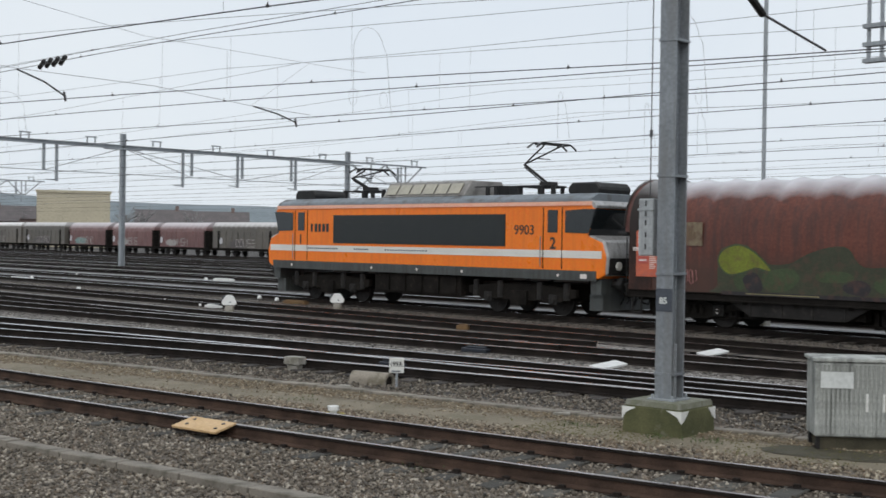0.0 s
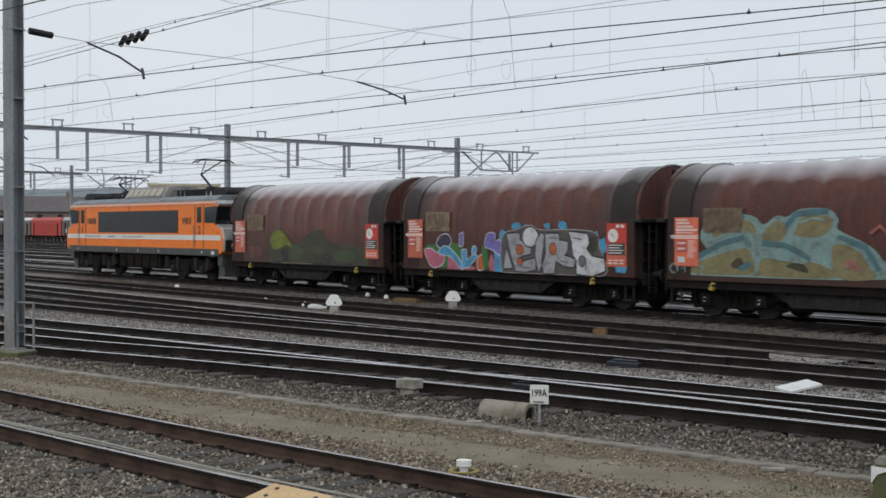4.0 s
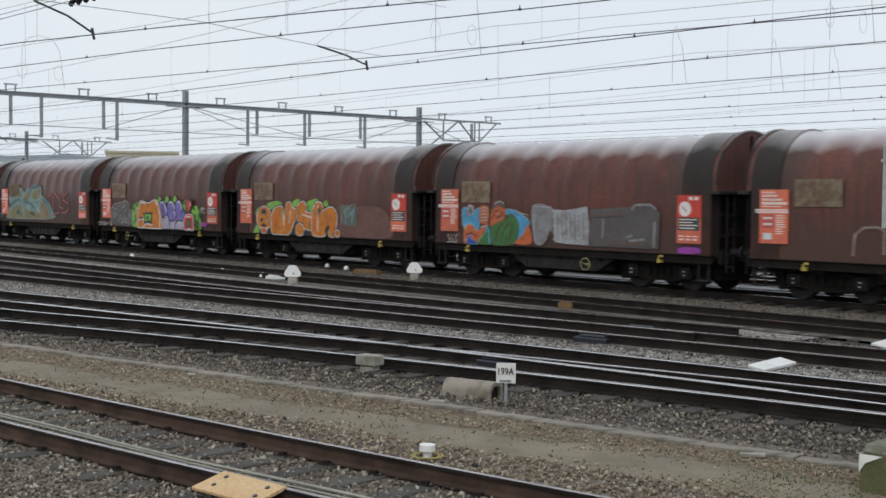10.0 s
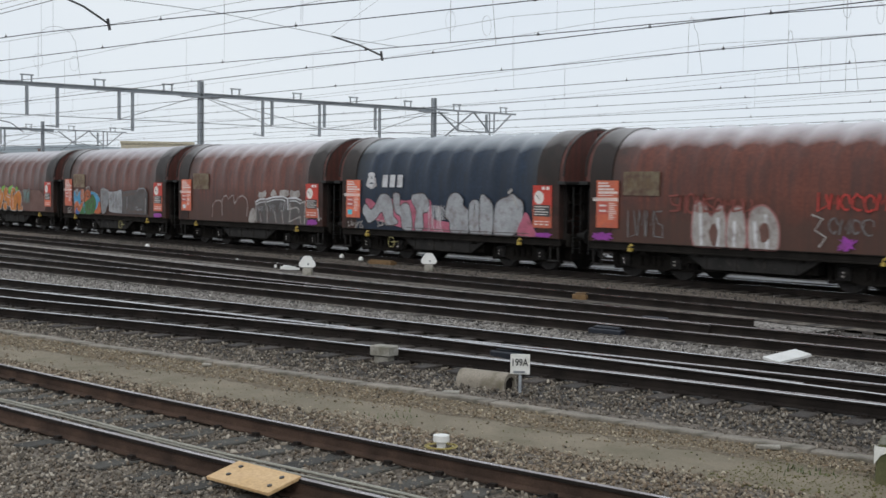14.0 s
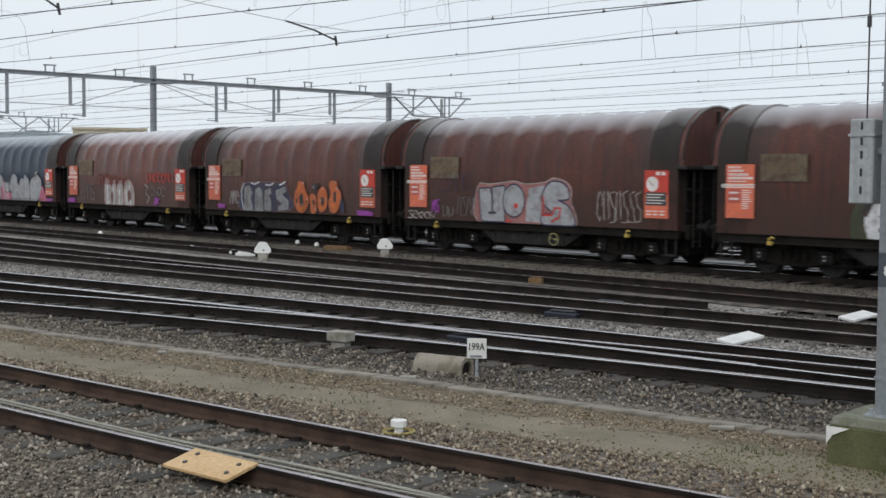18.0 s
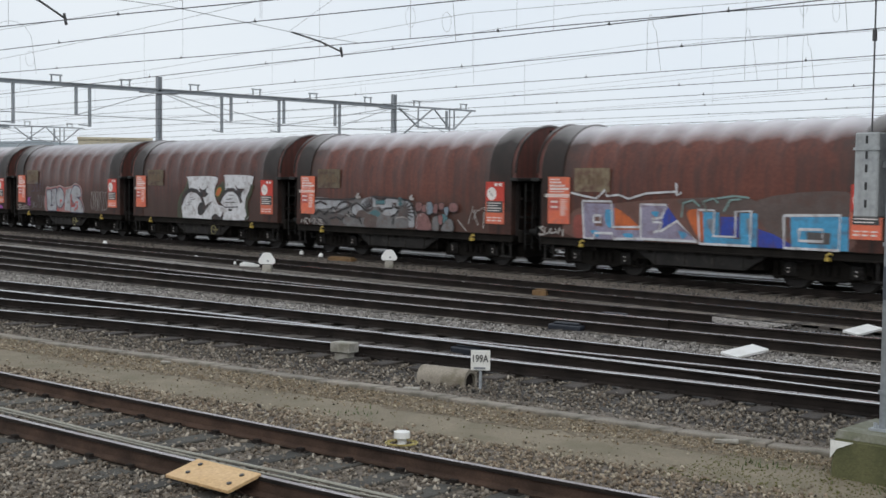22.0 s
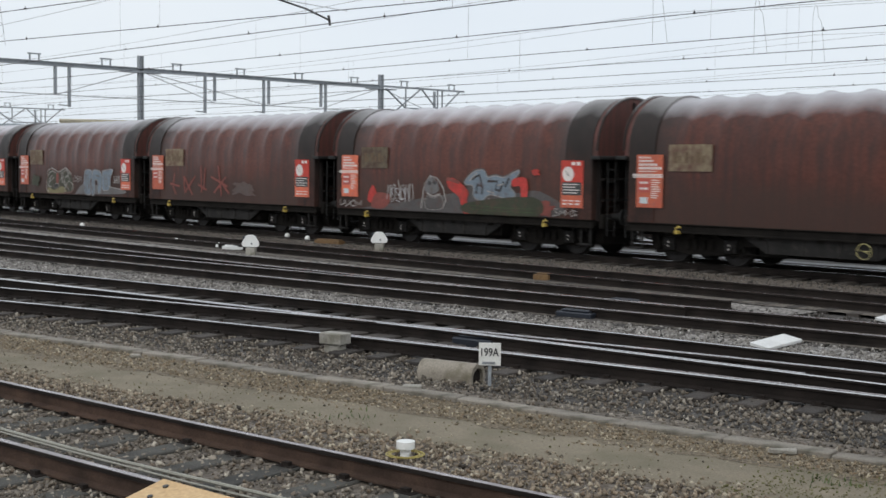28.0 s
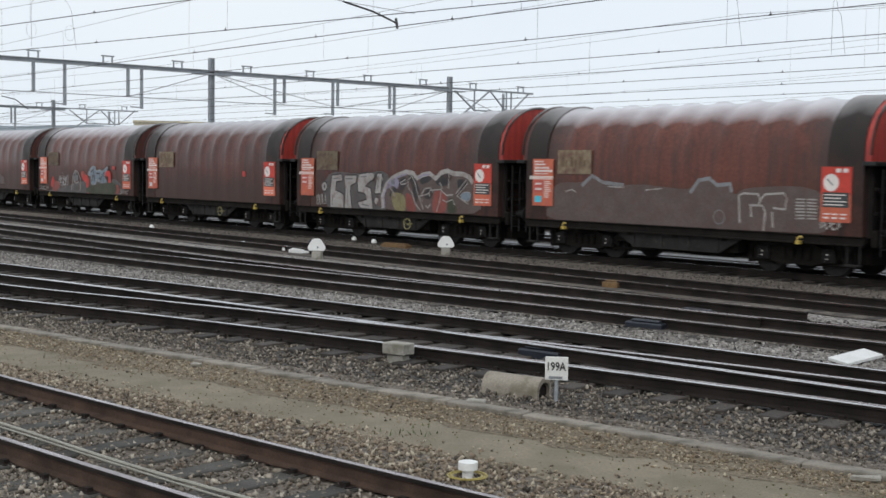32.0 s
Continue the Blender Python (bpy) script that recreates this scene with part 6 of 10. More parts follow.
g.shape("chalk", [(7.01, 2.07), (7.13, 2.26), (7.28, 2.31), (7.45, 2.09)], ())
g.shape("chalk", [(7.68, 2.07), (7.71, 2.27), (7.99, 2.3), (8.27, 2.26), (8.25, 2.08)], ())
g.shape("chalk", [(8.4, 2.05), (8.41, 2.29), (8.72, 2.25), (8.99, 2.28), (9.01, 2.06)], ())
g.shape("dark_grey", [(6, 1.03), (5.99, 1.83), (6.66, 1.94), (7.62, 2.03), (8.18, 2.02), (8.64, 1.97), (9.12, 1.91), (9.61, 1.89), (10.29, 1.8), (10.3, 1.01), (8.2, 0.99)], ())
g.line("white", [(5.91, 1.8), (6.27, 1.92), (6.63, 1.94)], 0.035)
g.line("white", [(6.67, 1.92), (7.25, 2.02), (7.91, 2.05), (8.22, 1.96), (8.27, 1.52)], 0.035)
g.line("white", [(8.27, 1.99), (8.82, 2), (9.14, 1.91)], 0.035)
g.line("white", [(5.99, 1.71), (6.31, 1.81), (6.63, 1.82)], 0.02)
g.line("white", [(6.75, 1.82), (7.29, 1.92), (7.85, 1.93), (8.11, 1.86)], 0.02)
g.line("white", [(8.37, 1.88), (8.8, 1.89), (9.12, 1.78)], 0.02)
g.line("chalk", [(5.95, 1.83), (6, 1.01)], 0.03)
g.line("chalk", [(6.63, 1.88), (6.81, 1.42), (6.8, 1.01)], 0.03)
g.line("chalk", [(7.82, 1.53), (7.93, 1.01)], 0.03)
g.line("chalk", [(8.37, 1.79), (8.41, 1.54), (8.35, 1.07)], 0.03)
g.line("chalk", [(8.37, 1.58), (8.82, 1.65), (9.02, 1.56), (8.95, 1.45)], 0.03)
g.line("chalk", [(8.38, 1.1), (8.83, 1.23), (9.1, 1.31), (9.14, 1.04)], 0.03)
g.line("chalk", [(9.44, 1.84), (9.37, 1.03)], 0.03)
g.line("chalk", [(9.16, 1.83), (9.54, 1.9)], 0.03)
g.line("chalk", [(6.28, 1.38), (6.37, 1.03)], 0.03)
g.line("chalk", [(7.33, 1.47), (7.46, 1.03)], 0.03)
g.scrawl("silver", 6.03, 6.6, 1.45, 1.68, 3, 0.012, 121)
g.scrawl("silver", 6.83, 7.45, 1.44, 1.73, 3, 0.012, 122)
g.scrawl("silver", 7.7, 8.16, 1.52, 1.81, 3, 0.012, 123)
g.shape("chalk", [(5.47, 1.01), (5.59, 1.45), (5.91, 1.55), (5.94, 1.03)], ())
g.line("white", [(10.26, 1.66), (10.33, 1.17), (10.51, 1.3)], 0.03)
g.blob("magenta", 9.48, 10.24, 0.98, 1.24, 0.4, 127, 28)
g = W[7]
for pts in (((1.2, 2.45), (1.32, 2.75)), ((1.45, 2.8), (1.45, 2.95)), ((1.68, 2.45), (1.58, 2.75))):
    g.line("white", pts, 0.09)
g.blob("white", 1.3, 1.6, 2.38, 2.56, 0.1, 130)
g.line("white", [(1.3, 2.92), (1.42, 2.6)], 0.06)
g.line("white", [(1.6, 2.92), (1.48, 2.6)], 0.06)
for u in (2.05, 2.46, 2.87):
    g.shape("white", [(u, 2.44), (u + 0.05, 2.86), (u + 0.34, 2.86), (u + 0.29, 2.44)], (), False)
THIN = (("black", 0.035),)
g.shape("pink", [(1.12, 1.99), (1.42, 2.01), (1.68, 1.9), (2.11, 2.08), (2.84, 2.02), (3.44, 2), (3.94, 2.07), (4.61, 2.04), (4.71, 1.73), (4.85, 1.41), (5.66, 1.31), (5.88, 0.98), (4.6, 0.98), (3.47, 1.04), (2.28, 1.23), (1.49, 1.38)], ())
g.shape("silver", [(0.95, 1.57), (1.1, 1.85), (1.41, 1.65), (1.65, 1.78), (1.97, 2.16), (2.38, 2.17), (2.63, 1.88), (2.71, 1.46), (2.95, 1.24), (2.4, 1.15), (2.18, 1.43), (2.03, 1.6), (1.67, 1.33), (1.29, 1.2), (1.11, 1.4)], THIN)
g.shape("silver", [(2.69, 2.19), (3.02, 2.19), (3.05, 1.81), (3.28, 1.9), (3.56, 1.8), (3.72, 1.06), (3.24, 1.05), (3.11, 1.46), (2.8, 1.62)], THIN)
g.shape("silver", [(3.74, 2.18), (4.27, 2.24), (4.48, 2.11), (4.59, 1.95), (4.53, 1.66), (4.27, 1.57), (4.3, 1.07), (3.88, 1.07), (3.95, 1.65), (3.72, 1.97)], THIN)
g.scrawl("white", 4.62, 5.37, 1.01, 1.86, 4, 0.016, 132)
g.scrawl("white", 4.84, 5.45, 1.43, 1.83, 4, 0.014, 134)
g.scrawl("chalk", 0.13, 1.04, 1.02, 1.23, 4, 0.02, 133)
g.scrawl("chalk", 1.79, 2.33, 1.11, 1.32, 3, 0.016, 135)
g.shape("silver", [(5.44, 1.53), (5.54, 1.97), (5.74, 2.23), (6.05, 2.26), (6.3, 2.08), (6.31, 1.88), (6.57, 1.71), (6.62, 1.34), (6.5, 0.98), (5.77, 0.98), (5.66, 1.37)], THIN)
g.shape("silver", [(6.63, 1.93), (7.08, 1.97), (7.15, 0.98), (6.68, 0.98)], THIN)
g.shape("silver", [(7.14, 2.16), (7.45, 2.13), (7.69, 1.91), (7.72, 1.38), (7.64, 0.98), (7.17, 0.98)], THIN)
g.shape("silver", [(7.79, 1.59), (7.88, 1.96), (8.12, 2.11), (8.39, 2.18), (8.58, 2.27), (8.8, 2.15), (9.04, 2.01), (9.05, 1.63), (8.97, 1.28), (8.52, 0.99), (7.83, 0.98)], THIN)
g.line("black", [(6.87, 1.94), (6.87, 1.72), (6.77, 1.78)], 0.016)
g.line("chalk", [(8.58, 2.21), (8.73, 2.03), (8.81, 1.86)], 0.03)
g.line("chalk", [(8.57, 2.41), (8.39, 2.29)], 0.05)
g.shape("pink", [(8.83, 1.04), (9.05, 1.57), (9.22, 1.72), (9.5, 1.3), (9.62, 1.01)], ())
g.blob("magenta", 9.51, 10.34, 0.99, 1.15, 0.4, 141, 28)
g.line("dark_grey", [(3.47, 1.1), (5.67, 1.07), (9.33, 1.09)], 0.012)
g.line("dark_grey", [(3.47, 0.98), (5.67, 0.98), (9.34, 0.98)], 0.012)
g = W[8]
g.shape("chalk", [(3.47, 0.98), (3.46, 2.06), (3.78, 2.04), (3.99, 1.75), (4.33, 2.03), (4.45, 0.98)], (("rose", 0.05),))
g.shape("chalk", [(4.54, 0.98), (4.56, 1.83), (4.9, 2.01), (5.04, 1.62), (5.04, 0.98)], (("rose", 0.05),))
g.shape("chalk", [(5.21, 0.98), (5.2, 1.84), (5.56, 2.06), (5.88, 1.86), (6.04, 1.51), (6, 0.99), (5.62, 0.98)], (("rose", 0.05),))
g.line("white", [(3.64, 1.84), (3.7, 0.98)], 0.05)
g.line("white", [(4.22, 1.75), (4.22, 0.98)], 0.05)
g.line("white", [(4.73, 1.67), (4.73, 0.98)], 0.05)
g.line("white", [(5.34, 1.68), (5.4, 1.01)], 0.05)
g.line("white", [(5.67, 1.86), (5.73, 0.98)], 0.05)
g.shape("ghost", [(3.93, 1.34), (4.1, 1.6), (4.22, 1.34), (4.11, 0.98)], ())
g.shape("ghost", [(5.5, 1.55), (5.72, 1.63), (5.78, 1.27), (5.56, 1.16)], ())
g.scrawl("faint_red", 2.63, 3.81, 1.86, 2.33, 4, 0.03, 150)
g.scrawl("faint_red", 3.78, 5.34, 1.91, 2.23, 5, 0.025, 155)
g.scrawl("red", 7.14, 9.32, 1.99, 2.38, 7, 0.026, 151)
g.scrawl("grey", 7.45, 8.68, 1.44, 1.8, 4, 0.02, 154)
g.line("chalk", [(6.99, 1.88), (7.29, 1.79), (7.09, 1.51), (7.4, 1.35), (7.2, 1.1)], 0.025)
g.blob("magenta", 7.65, 8.3, 0.99, 1.42, 0.6, 152, 28)
g.blob("magenta", -0.18, 0.71, 0.97, 1.25, 0.5, 156, 28)
g.scrawl("grey", 1.2, 2.45, 1.15, 1.9, 4, 0.02, 157)
g = W[9]
g.shape("navy", [(2.28, 0.98), (2.32, 1.92), (2.66, 2.03), (4.9, 2.04), (5.34, 1.65), (5.44, 1.1)], (("ghost", 0.04),))
g.shape("mid_grey", [(2.47, 0.98), (2.46, 1.89), (2.82, 1.94), (3.02, 1.66), (2.89, 1.49), (3.1, 0.98)], (("black", 0.03),), False)
g.shape("mid_grey", [(3.17, 0.98), (3.2, 1.8), (3.47, 1.9), (3.65, 1.72), (3.73, 1)], (("black", 0.03),), False)
g.shape("mid_grey", [(3.8, 1.04), (3.82, 1.77), (4.21, 1.87), (4.25, 1.66), (4.05, 1.57), (4.24, 1.43), (4.23, 1.01)], (("black", 0.03),), False)
g.shape("mid_grey", [(4.58, 1.46), (4.52, 1.78), (5.14, 1.93), (5.21, 1.74), (4.93, 1.64), (5.33, 1.42), (5.34, 1.1), (4.67, 1.03), (4.67, 1.2), (4.94, 1.29)], (("black", 0.03),), False)
g.line("grey", [(2.61, 1.7), (2.67, 1.07)], 0.04)
g.line("grey", [(3.32, 1.66), (3.36, 1.1)], 0.04)
g.line("grey", [(3.56, 1.57), (3.59, 1.06)], 0.04)
g.line("grey", [(3.93, 1.63), (3.98, 1.12)], 0.04)
g.line("grey", [(4.82, 1.74), (4.66, 1.55)], 0.04)
g.line("grey", [(5.1, 1.38), (5.17, 1.16)], 0.04)
g.line("white", [(2.94, 2.04), (3.17, 1.99), (3.47, 2.07)], 0.028)
g.line("white", [(3.87, 1.98), (4.21, 1.96), (4.41, 2.05)], 0.028)
g.line("white", [(4.76, 1.97), (4.92, 2), (5.17, 2.11)], 0.028)
g.line("white", [(2.49, 2.02), (2.31, 1.81), (2.3, 1.4), (2.47, 1)], 0.028)
g.scrawl("chalk", 1.51, 2.1, 1.25, 1.72, 3, 0.02, 160)
g.shape("rust", [(5.72, 1.29), (5.72, 1.69), (5.85, 1.86), (5.94, 2.07), (6.03, 2.12), (6.3, 2.09), (6.3, 1.96), (6.44, 1.74), (6.58, 1.51), (6.49, 1.22), (6.27, 1.02), (5.96, 1.04)], (("black", 0.025),))
g.shape("rust", [(6.66, 1.64), (6.92, 1.68), (7.02, 1.46), (7.02, 1.07), (6.76, 1), (6.67, 1.26)], (("black", 0.025),))
g.shape("rust", [(7.1, 1.65), (7.22, 1.85), (7.44, 1.95), (7.61, 1.79), (7.66, 1.47), (7.58, 1.19), (7.32, 1.05), (7.15, 1.17), (7.1, 1.4)], (("black", 0.025),))
g.shape("rust", [(7.77, 1.98), (7.85, 2.14), (8.19, 2.14), (8.23, 1.93), (8.4, 1.8), (8.44, 1.59), (8.32, 1.27), (8.12, 1.05), (7.83, 1.1), (7.74, 1.41), (7.86, 1.7)], (("black", 0.025),))
g.shape("black", [(6.04, 1.63), (6.22, 1.67), (6.27, 1.34), (6.13, 1.24), (6.02, 1.4)], ())
g.shape("black", [(7.27, 1.53), (7.44, 1.56), (7.49, 1.34), (7.36, 1.28)], ())
g.shape("black", [(8.03, 1.73), (8.15, 1.77), (8.16, 1.46), (8.03, 1.42)], ())
g.shape("black", [(6.8, 1.42), (6.93, 1.46), (6.89, 1.26)], ())
g.shape("black", [(5.81, 1.46), (5.9, 1.5), (5.91, 1.3)], ())
g.shape("black", [(6.4, 1.44), (6.49, 1.51), (6.47, 1.32)], ())
g.shape("black", [(7.05, 1.84), (7.18, 1.97), (7.05, 2.07), (6.79, 2), (6.83, 1.84)], ())
g.round("chalk", 6.23, 2.06, 0.04, 0.03, ())
g.round("chalk", 6.88, 1.92, 0.04, 0.03, ())
g.round("chalk", 8.14, 2.1, 0.04, 0.03, ())
g.round("chalk", 6.93, 1.59, 0.04, 0.03, ())
g.round("chalk", 7.44, 1.88, 0.04, 0.03, ())
g.round("chalk", 8.23, 1.89, 0.04, 0.04, ())
g.round("chalk", 6.49, 1.48, 0.04, 0.03, ())
g.round("chalk", 7.61, 1.5, 0.04, 0.04, ())
g.round("chalk", 5.95, 1.3, 0.04, 0.03, ())
g.round("chalk", 6.22, 1.31, 0.04, 0.03, ())
g.round("chalk", 7.32, 1.47, 0.04, 0.03, ())
g.round("chalk", 8.42, 1.4, 0.04, 0.03, ())
g.round("chalk", 6.89, 1.26, 0.04, 0.03, ())
g.round("chalk", 7.02, 1.14, 0.04, 0.03, ())
g.line("orange", [(5.95, 1.17), (6.18, 1.11), (6.4, 1.22)], 0.025)
g.line("orange", [(7.28, 1.18), (7.49, 1.18)], 0.025)
g.line("orange", [(7.95, 1.29), (8.2, 1.24)], 0.025)
g.line("orange", [(6.08, 1.96), (5.94, 1.73)], 0.025)
g.shape("navy", [(8.41, 1.18), (8.48, 1.56), (8.65, 1.31), (8.61, 1.06)], ())
g.blob("magenta", 0.6, 1.3, 1.0, 1.25, 0.5, 162)
g.blob("magenta", 9.2, 10.3, 0.98, 1.18, 0.4, 163)
g = W[10]
g.shape("rose", [(3.14, 0.98), (3.12, 2.05), (3.57, 2.1), (4.13, 2.15), (4.62, 2.2), (5.1, 2.12), (5.84, 2.18), (6.21, 2.3), (6.67, 2.19), (6.87, 1.98), (6.86, 1.62), (7.01, 1.33), (6.98, 0.98), (5.68, 0.98)], (("chalk", 0.03),))
g.shape("silver", [(3.26, 1.11), (3.18, 1.96), (3.61, 1.99), (3.76, 1.59), (3.75, 2.01), (4.23, 2.06), (4.23, 1.02), (3.34, 1.02)], (("navy", 0.05),), False)
g.shape("silver", [(5.12, 1.05), (5.15, 1.53), (5.25, 2.01), (5.85, 2.11), (5.75, 1.52), (5.87, 1.02)], (("rose", 0.05),), False)
g.shape("silver", [(5.78, 1.64), (5.85, 1.96), (6.12, 2.19), (6.53, 2.16), (6.75, 1.98), (6.75, 1.74), (6.33, 1.69), (6.69, 1.55), (6.92, 1.32), (6.93, 0.98), (5.87, 0.98), (5.79, 1.25), (6.23, 1.29)], (("navy", 0.05),))
g.round("silver", 4.63, 1.64, 0.42, 0.46, (("navy", 0.05),))
g.line("navy", [(3.73, 1.93), (3.74, 1.28)], 0.035)
g.line("navy", [(3.58, 1.26), (3.91, 1.27)], 0.035)
g.round("red", 4.73, 1.49, 0.09, 0.08, ())
g.line("red", [(5.79, 1.25), (6.14, 1.26), (6.26, 1.46), (6.49, 1.46), (6.44, 1.21), (6.14, 1.07)], 0.035)
g.line("red", [(5.82, 1.81), (5.79, 1.28)], 0.035)
g.line("red", [(4.54, 1.03), (4.31, 1.05)], 0.035)
g.scrawl("navy", 1.51, 2.83, 1.92, 2.42, 4, 0.016, 172)
g.scrawl("chalk", -0.08, 1.24, 1, 1.21, 5, 0.02, 173)
g.scrawl("magenta", 1.07, 1.41, 1.25, 1.6, 2, 0.03, 174)
g.scrawl("grey", 1.59, 2.07, 1.07, 1.42, 2, 0.02, 175)
g.scrawl("grey", 2.24, 3.09, 1.17, 1.75, 4, 0.012, 176)
g.scrawl("chalk", 7.85, 9.41, 1.15, 1.96, 7, 0.014, 177)
g = W[11]
g.shape("dark_green", [(3.46, 1.02), (3.47, 1.51), (3.68, 1.89), (4.04, 2.2), (4.23, 2.45), (4.43, 2.27), (4.34, 0.98), (3.58, 0.98)], (("moss", 0.04),))
g.shape("dark_green", [(6.2, 1.96), (6.37, 2.28), (6.66, 2.37), (6.83, 2.49), (7.04, 2.32), (7.01, 2.03), (6.71, 1.65), (6.42, 1.76)], ())
g.shape("white", [(3.82, 1.09), (3.75, 1.49), (3.97, 1.83), (4.2, 1.96), (4.31, 2.24), (4.21, 2.57), (4.29, 2.66), (6.28, 2.66), (6.42, 2.46), (6.25, 2.24), (6.24, 1.93), (6.48, 1.59), (6.78, 1.48), (6.76, 1), (4.14, 0.98)], ())
g.shape("white", [(6.69, 1), (6.76, 1.51), (6.67, 1.73), (6.95, 1.97), (7.01, 2.32), (6.95, 2.65), (7.07, 2.73), (8.81, 2.7), (8.91, 2.53), (8.79, 2.19), (8.53, 1.77), (8.44, 1.42), (8.55, 1.05)], ())
g.line("black", [(3.73, 1.52), (3.89, 1.83), (4.12, 2.02), (4.47, 2.13), (4.9, 2.08), (5.24, 1.89), (5.44, 1.59), (5.48, 1.38)], 0.085)
g.line("black", [(6.64, 1.7), (6.81, 1.94), (7.15, 2.14), (7.59, 2.16), (7.93, 1.98), (8.15, 1.68)], 0.075)
g.shape("black", [(5.09, 2.24), (5.31, 2.14), (5.54, 2.17), (5.74, 2.31), (5.61, 2.08), (5.78, 1.97), (5.51, 1.85), (5.28, 1.9)], ())
g.shape("black", [(7.74, 2.31), (7.94, 2.21), (8.35, 2.2), (8.15, 2.03), (8.12, 1.88), (7.92, 2)], ())
g.shape("black", [(4.99, 1.37), (5.12, 1.6), (5.38, 1.63), (5.57, 1.52), (5.77, 1.6), (6.06, 1.68), (5.77, 1.48), (5.48, 1.25), (5.3, 1.12), (5.05, 1.16)], ())
g.shape("black", [(6.01, 0.98), (6.16, 1.17), (6.43, 1.18), (6.65, 1.08), (6.86, 1.29), (6.79, 0.98)], ())
g.round("black", 7.36, 1.38, 0.15, 0.05, ())
g.shape("rust", [(6.34, 1.99), (6.54, 2.21), (6.73, 2.17), (6.52, 1.91)], (("olive", 0.04),))
g.line("black", [(6.6, 1.73), (6.82, 1.54), (7.03, 1.47), (7.94, 1.51)], 0.02)
g.line("dark_grey", [(4.17, 1.59), (4.56, 1.66)], 0.014)
g.line("dark_grey", [(4.09, 1.5), (4.48, 1.54)], 0.014)
g.line("dark_grey", [(4.4, 1.81), (4.67, 1.83)], 0.014)
g.line("dark_grey", [(4.44, 1.72), (4.79, 1.76)], 0.014)
g.line("dark_grey", [(7.09, 1.77), (7.52, 1.82)], 0.014)
g.line("dark_grey", [(7.02, 1.67), (7.77, 1.67)], 0.014)
g.line("dark_grey", [(7.29, 1.95), (7.6, 1.95)], 0.014)
g.line("dark_green", [(8.87, 2.36), (8.76, 2.11), (8.53, 1.83), (8.47, 1.49), (8.59, 1.19), (8.42, 1.03)], 0.07)
g.line("moss", [(8.96, 2.33), (8.84, 2.05), (8.61, 1.8), (8.55, 1.5), (8.66, 1.19)], 0.03)
g = W[12]
g.shape("grey", [(0.7, 0.98), (0.68, 1.9), (1.72, 1.92), (2.36, 1.9), (3.07, 1.94), (3.5, 1.95), (4.01, 2.02), (4.58, 2), (5.46, 1.96), (5.93, 1.9), (6.13, 1.73), (6.23, 1.09), (3.52, 0.98)], ())
g.shape("silver", [(0.7, 1.84), (2.27, 1.86), (2.64, 1.73), (2.24, 1.58), (1.99, 1.66), (1.73, 1.59), (0.71, 1.57)], ())
g.shape("dark_grey", [(0.71, 1.48), (1.92, 1.42), (2.47, 1.32), (2.65, 1.01), (0.72, 0.98)], ())
g.shape("dust", [(1.74, 1.18), (2.07, 1.26), (2.22, 1.05), (1.82, 1)], ())
g.shape("grey", [(2.47, 1.06), (2.5, 1.28), (2.82, 1.36), (3.14, 1.17), (3.11, 1.02)], ())
g.shape("silver", [(3.42, 1.78), (3.59, 1.92), (4.01, 2), (4.03, 1.68), (3.75, 1.57), (3.53, 1.65)], ())
g.shape("silver", [(4.04, 1.97), (5.43, 1.94), (5.44, 1.74), (5.09, 1.72), (5.06, 1.65), (4.54, 1.64), (4.44, 1.69), (4.08, 1.68)], ())
g.shape("dust", [(3.61, 1.03), (3.65, 1.36), (3.95, 1.42), (4.26, 1.33), (4.3, 1.03)], ())
g.shape("teal", [(3.89, 1.45), (4.18, 1.58), (4.43, 1.49), (4.49, 1.27), (4.32, 1.35)], ())
g.shape("grey", [(4.3, 1.01), (4.35, 1.35), (4.68, 1.47), (5.13, 1.37), (5.17, 1.05)], ())
g.shape("silver", [(4.55, 1.45), (4.8, 1.61), (5.15, 1.65), (5.35, 1.57), (5.03, 1.4)], ())
g.shape("silver", [(5.47, 1.77), (5.52, 1.96), (5.86, 1.9), (6.1, 1.73), (6.2, 1.44), (6.22, 1.1), (5.88, 1.09), (5.89, 1.48), (5.78, 1.72)], ())
g.shape("grey", [(5.23, 1.06), (5.26, 1.27), (5.63, 1.34), (5.88, 1.29), (5.87, 1.07)], ())
g.round("silver", 3.2, 1.57, 0.29, 0.19, (("black", 0.02),))
g.shape("dust", [(3.17, 1.34), (3.31, 1.52), (3.55, 1.54), (3.89, 1.38), (3.65, 1.3)], ())
g.round("dark_grey", 5.63, 1.54, 0.23, 0.16, (("black", 0.02),))
g.shape("teal", [(4.23, 1.89), (4.68, 1.9), (4.69, 1.78), (4.23, 1.77)], (("black", 0.018),), False)
g.line("black", [(0.7, 1.9), (2.36, 1.89), (3.02, 1.93), (3.33, 2.02)], 0.03)
g.line("black", [(1.7, 1.53), (1.88, 1.64), (2.03, 1.54), (2.17, 1.69), (2.35, 1.8), (2.63, 1.82), (2.92, 1.75)], 0.03)
g.line("black", [(2.21, 1.5), (2.57, 1.59), (2.81, 1.66), (2.88, 1.77)], 0.03)
g.line("black", [(1.73, 1.42), (2.17, 1.46), (2.35, 1.52)], 0.03)
g.line("black", [(2.61, 1.32), (2.78, 1.48), (2.89, 1.33), (3.35, 1.28), (3.47, 1.09)], 0.03)
g.line("black", [(1.7, 1.21), (2.07, 1.29), (2.36, 1.19), (2.57, 1.34)], 0.03)
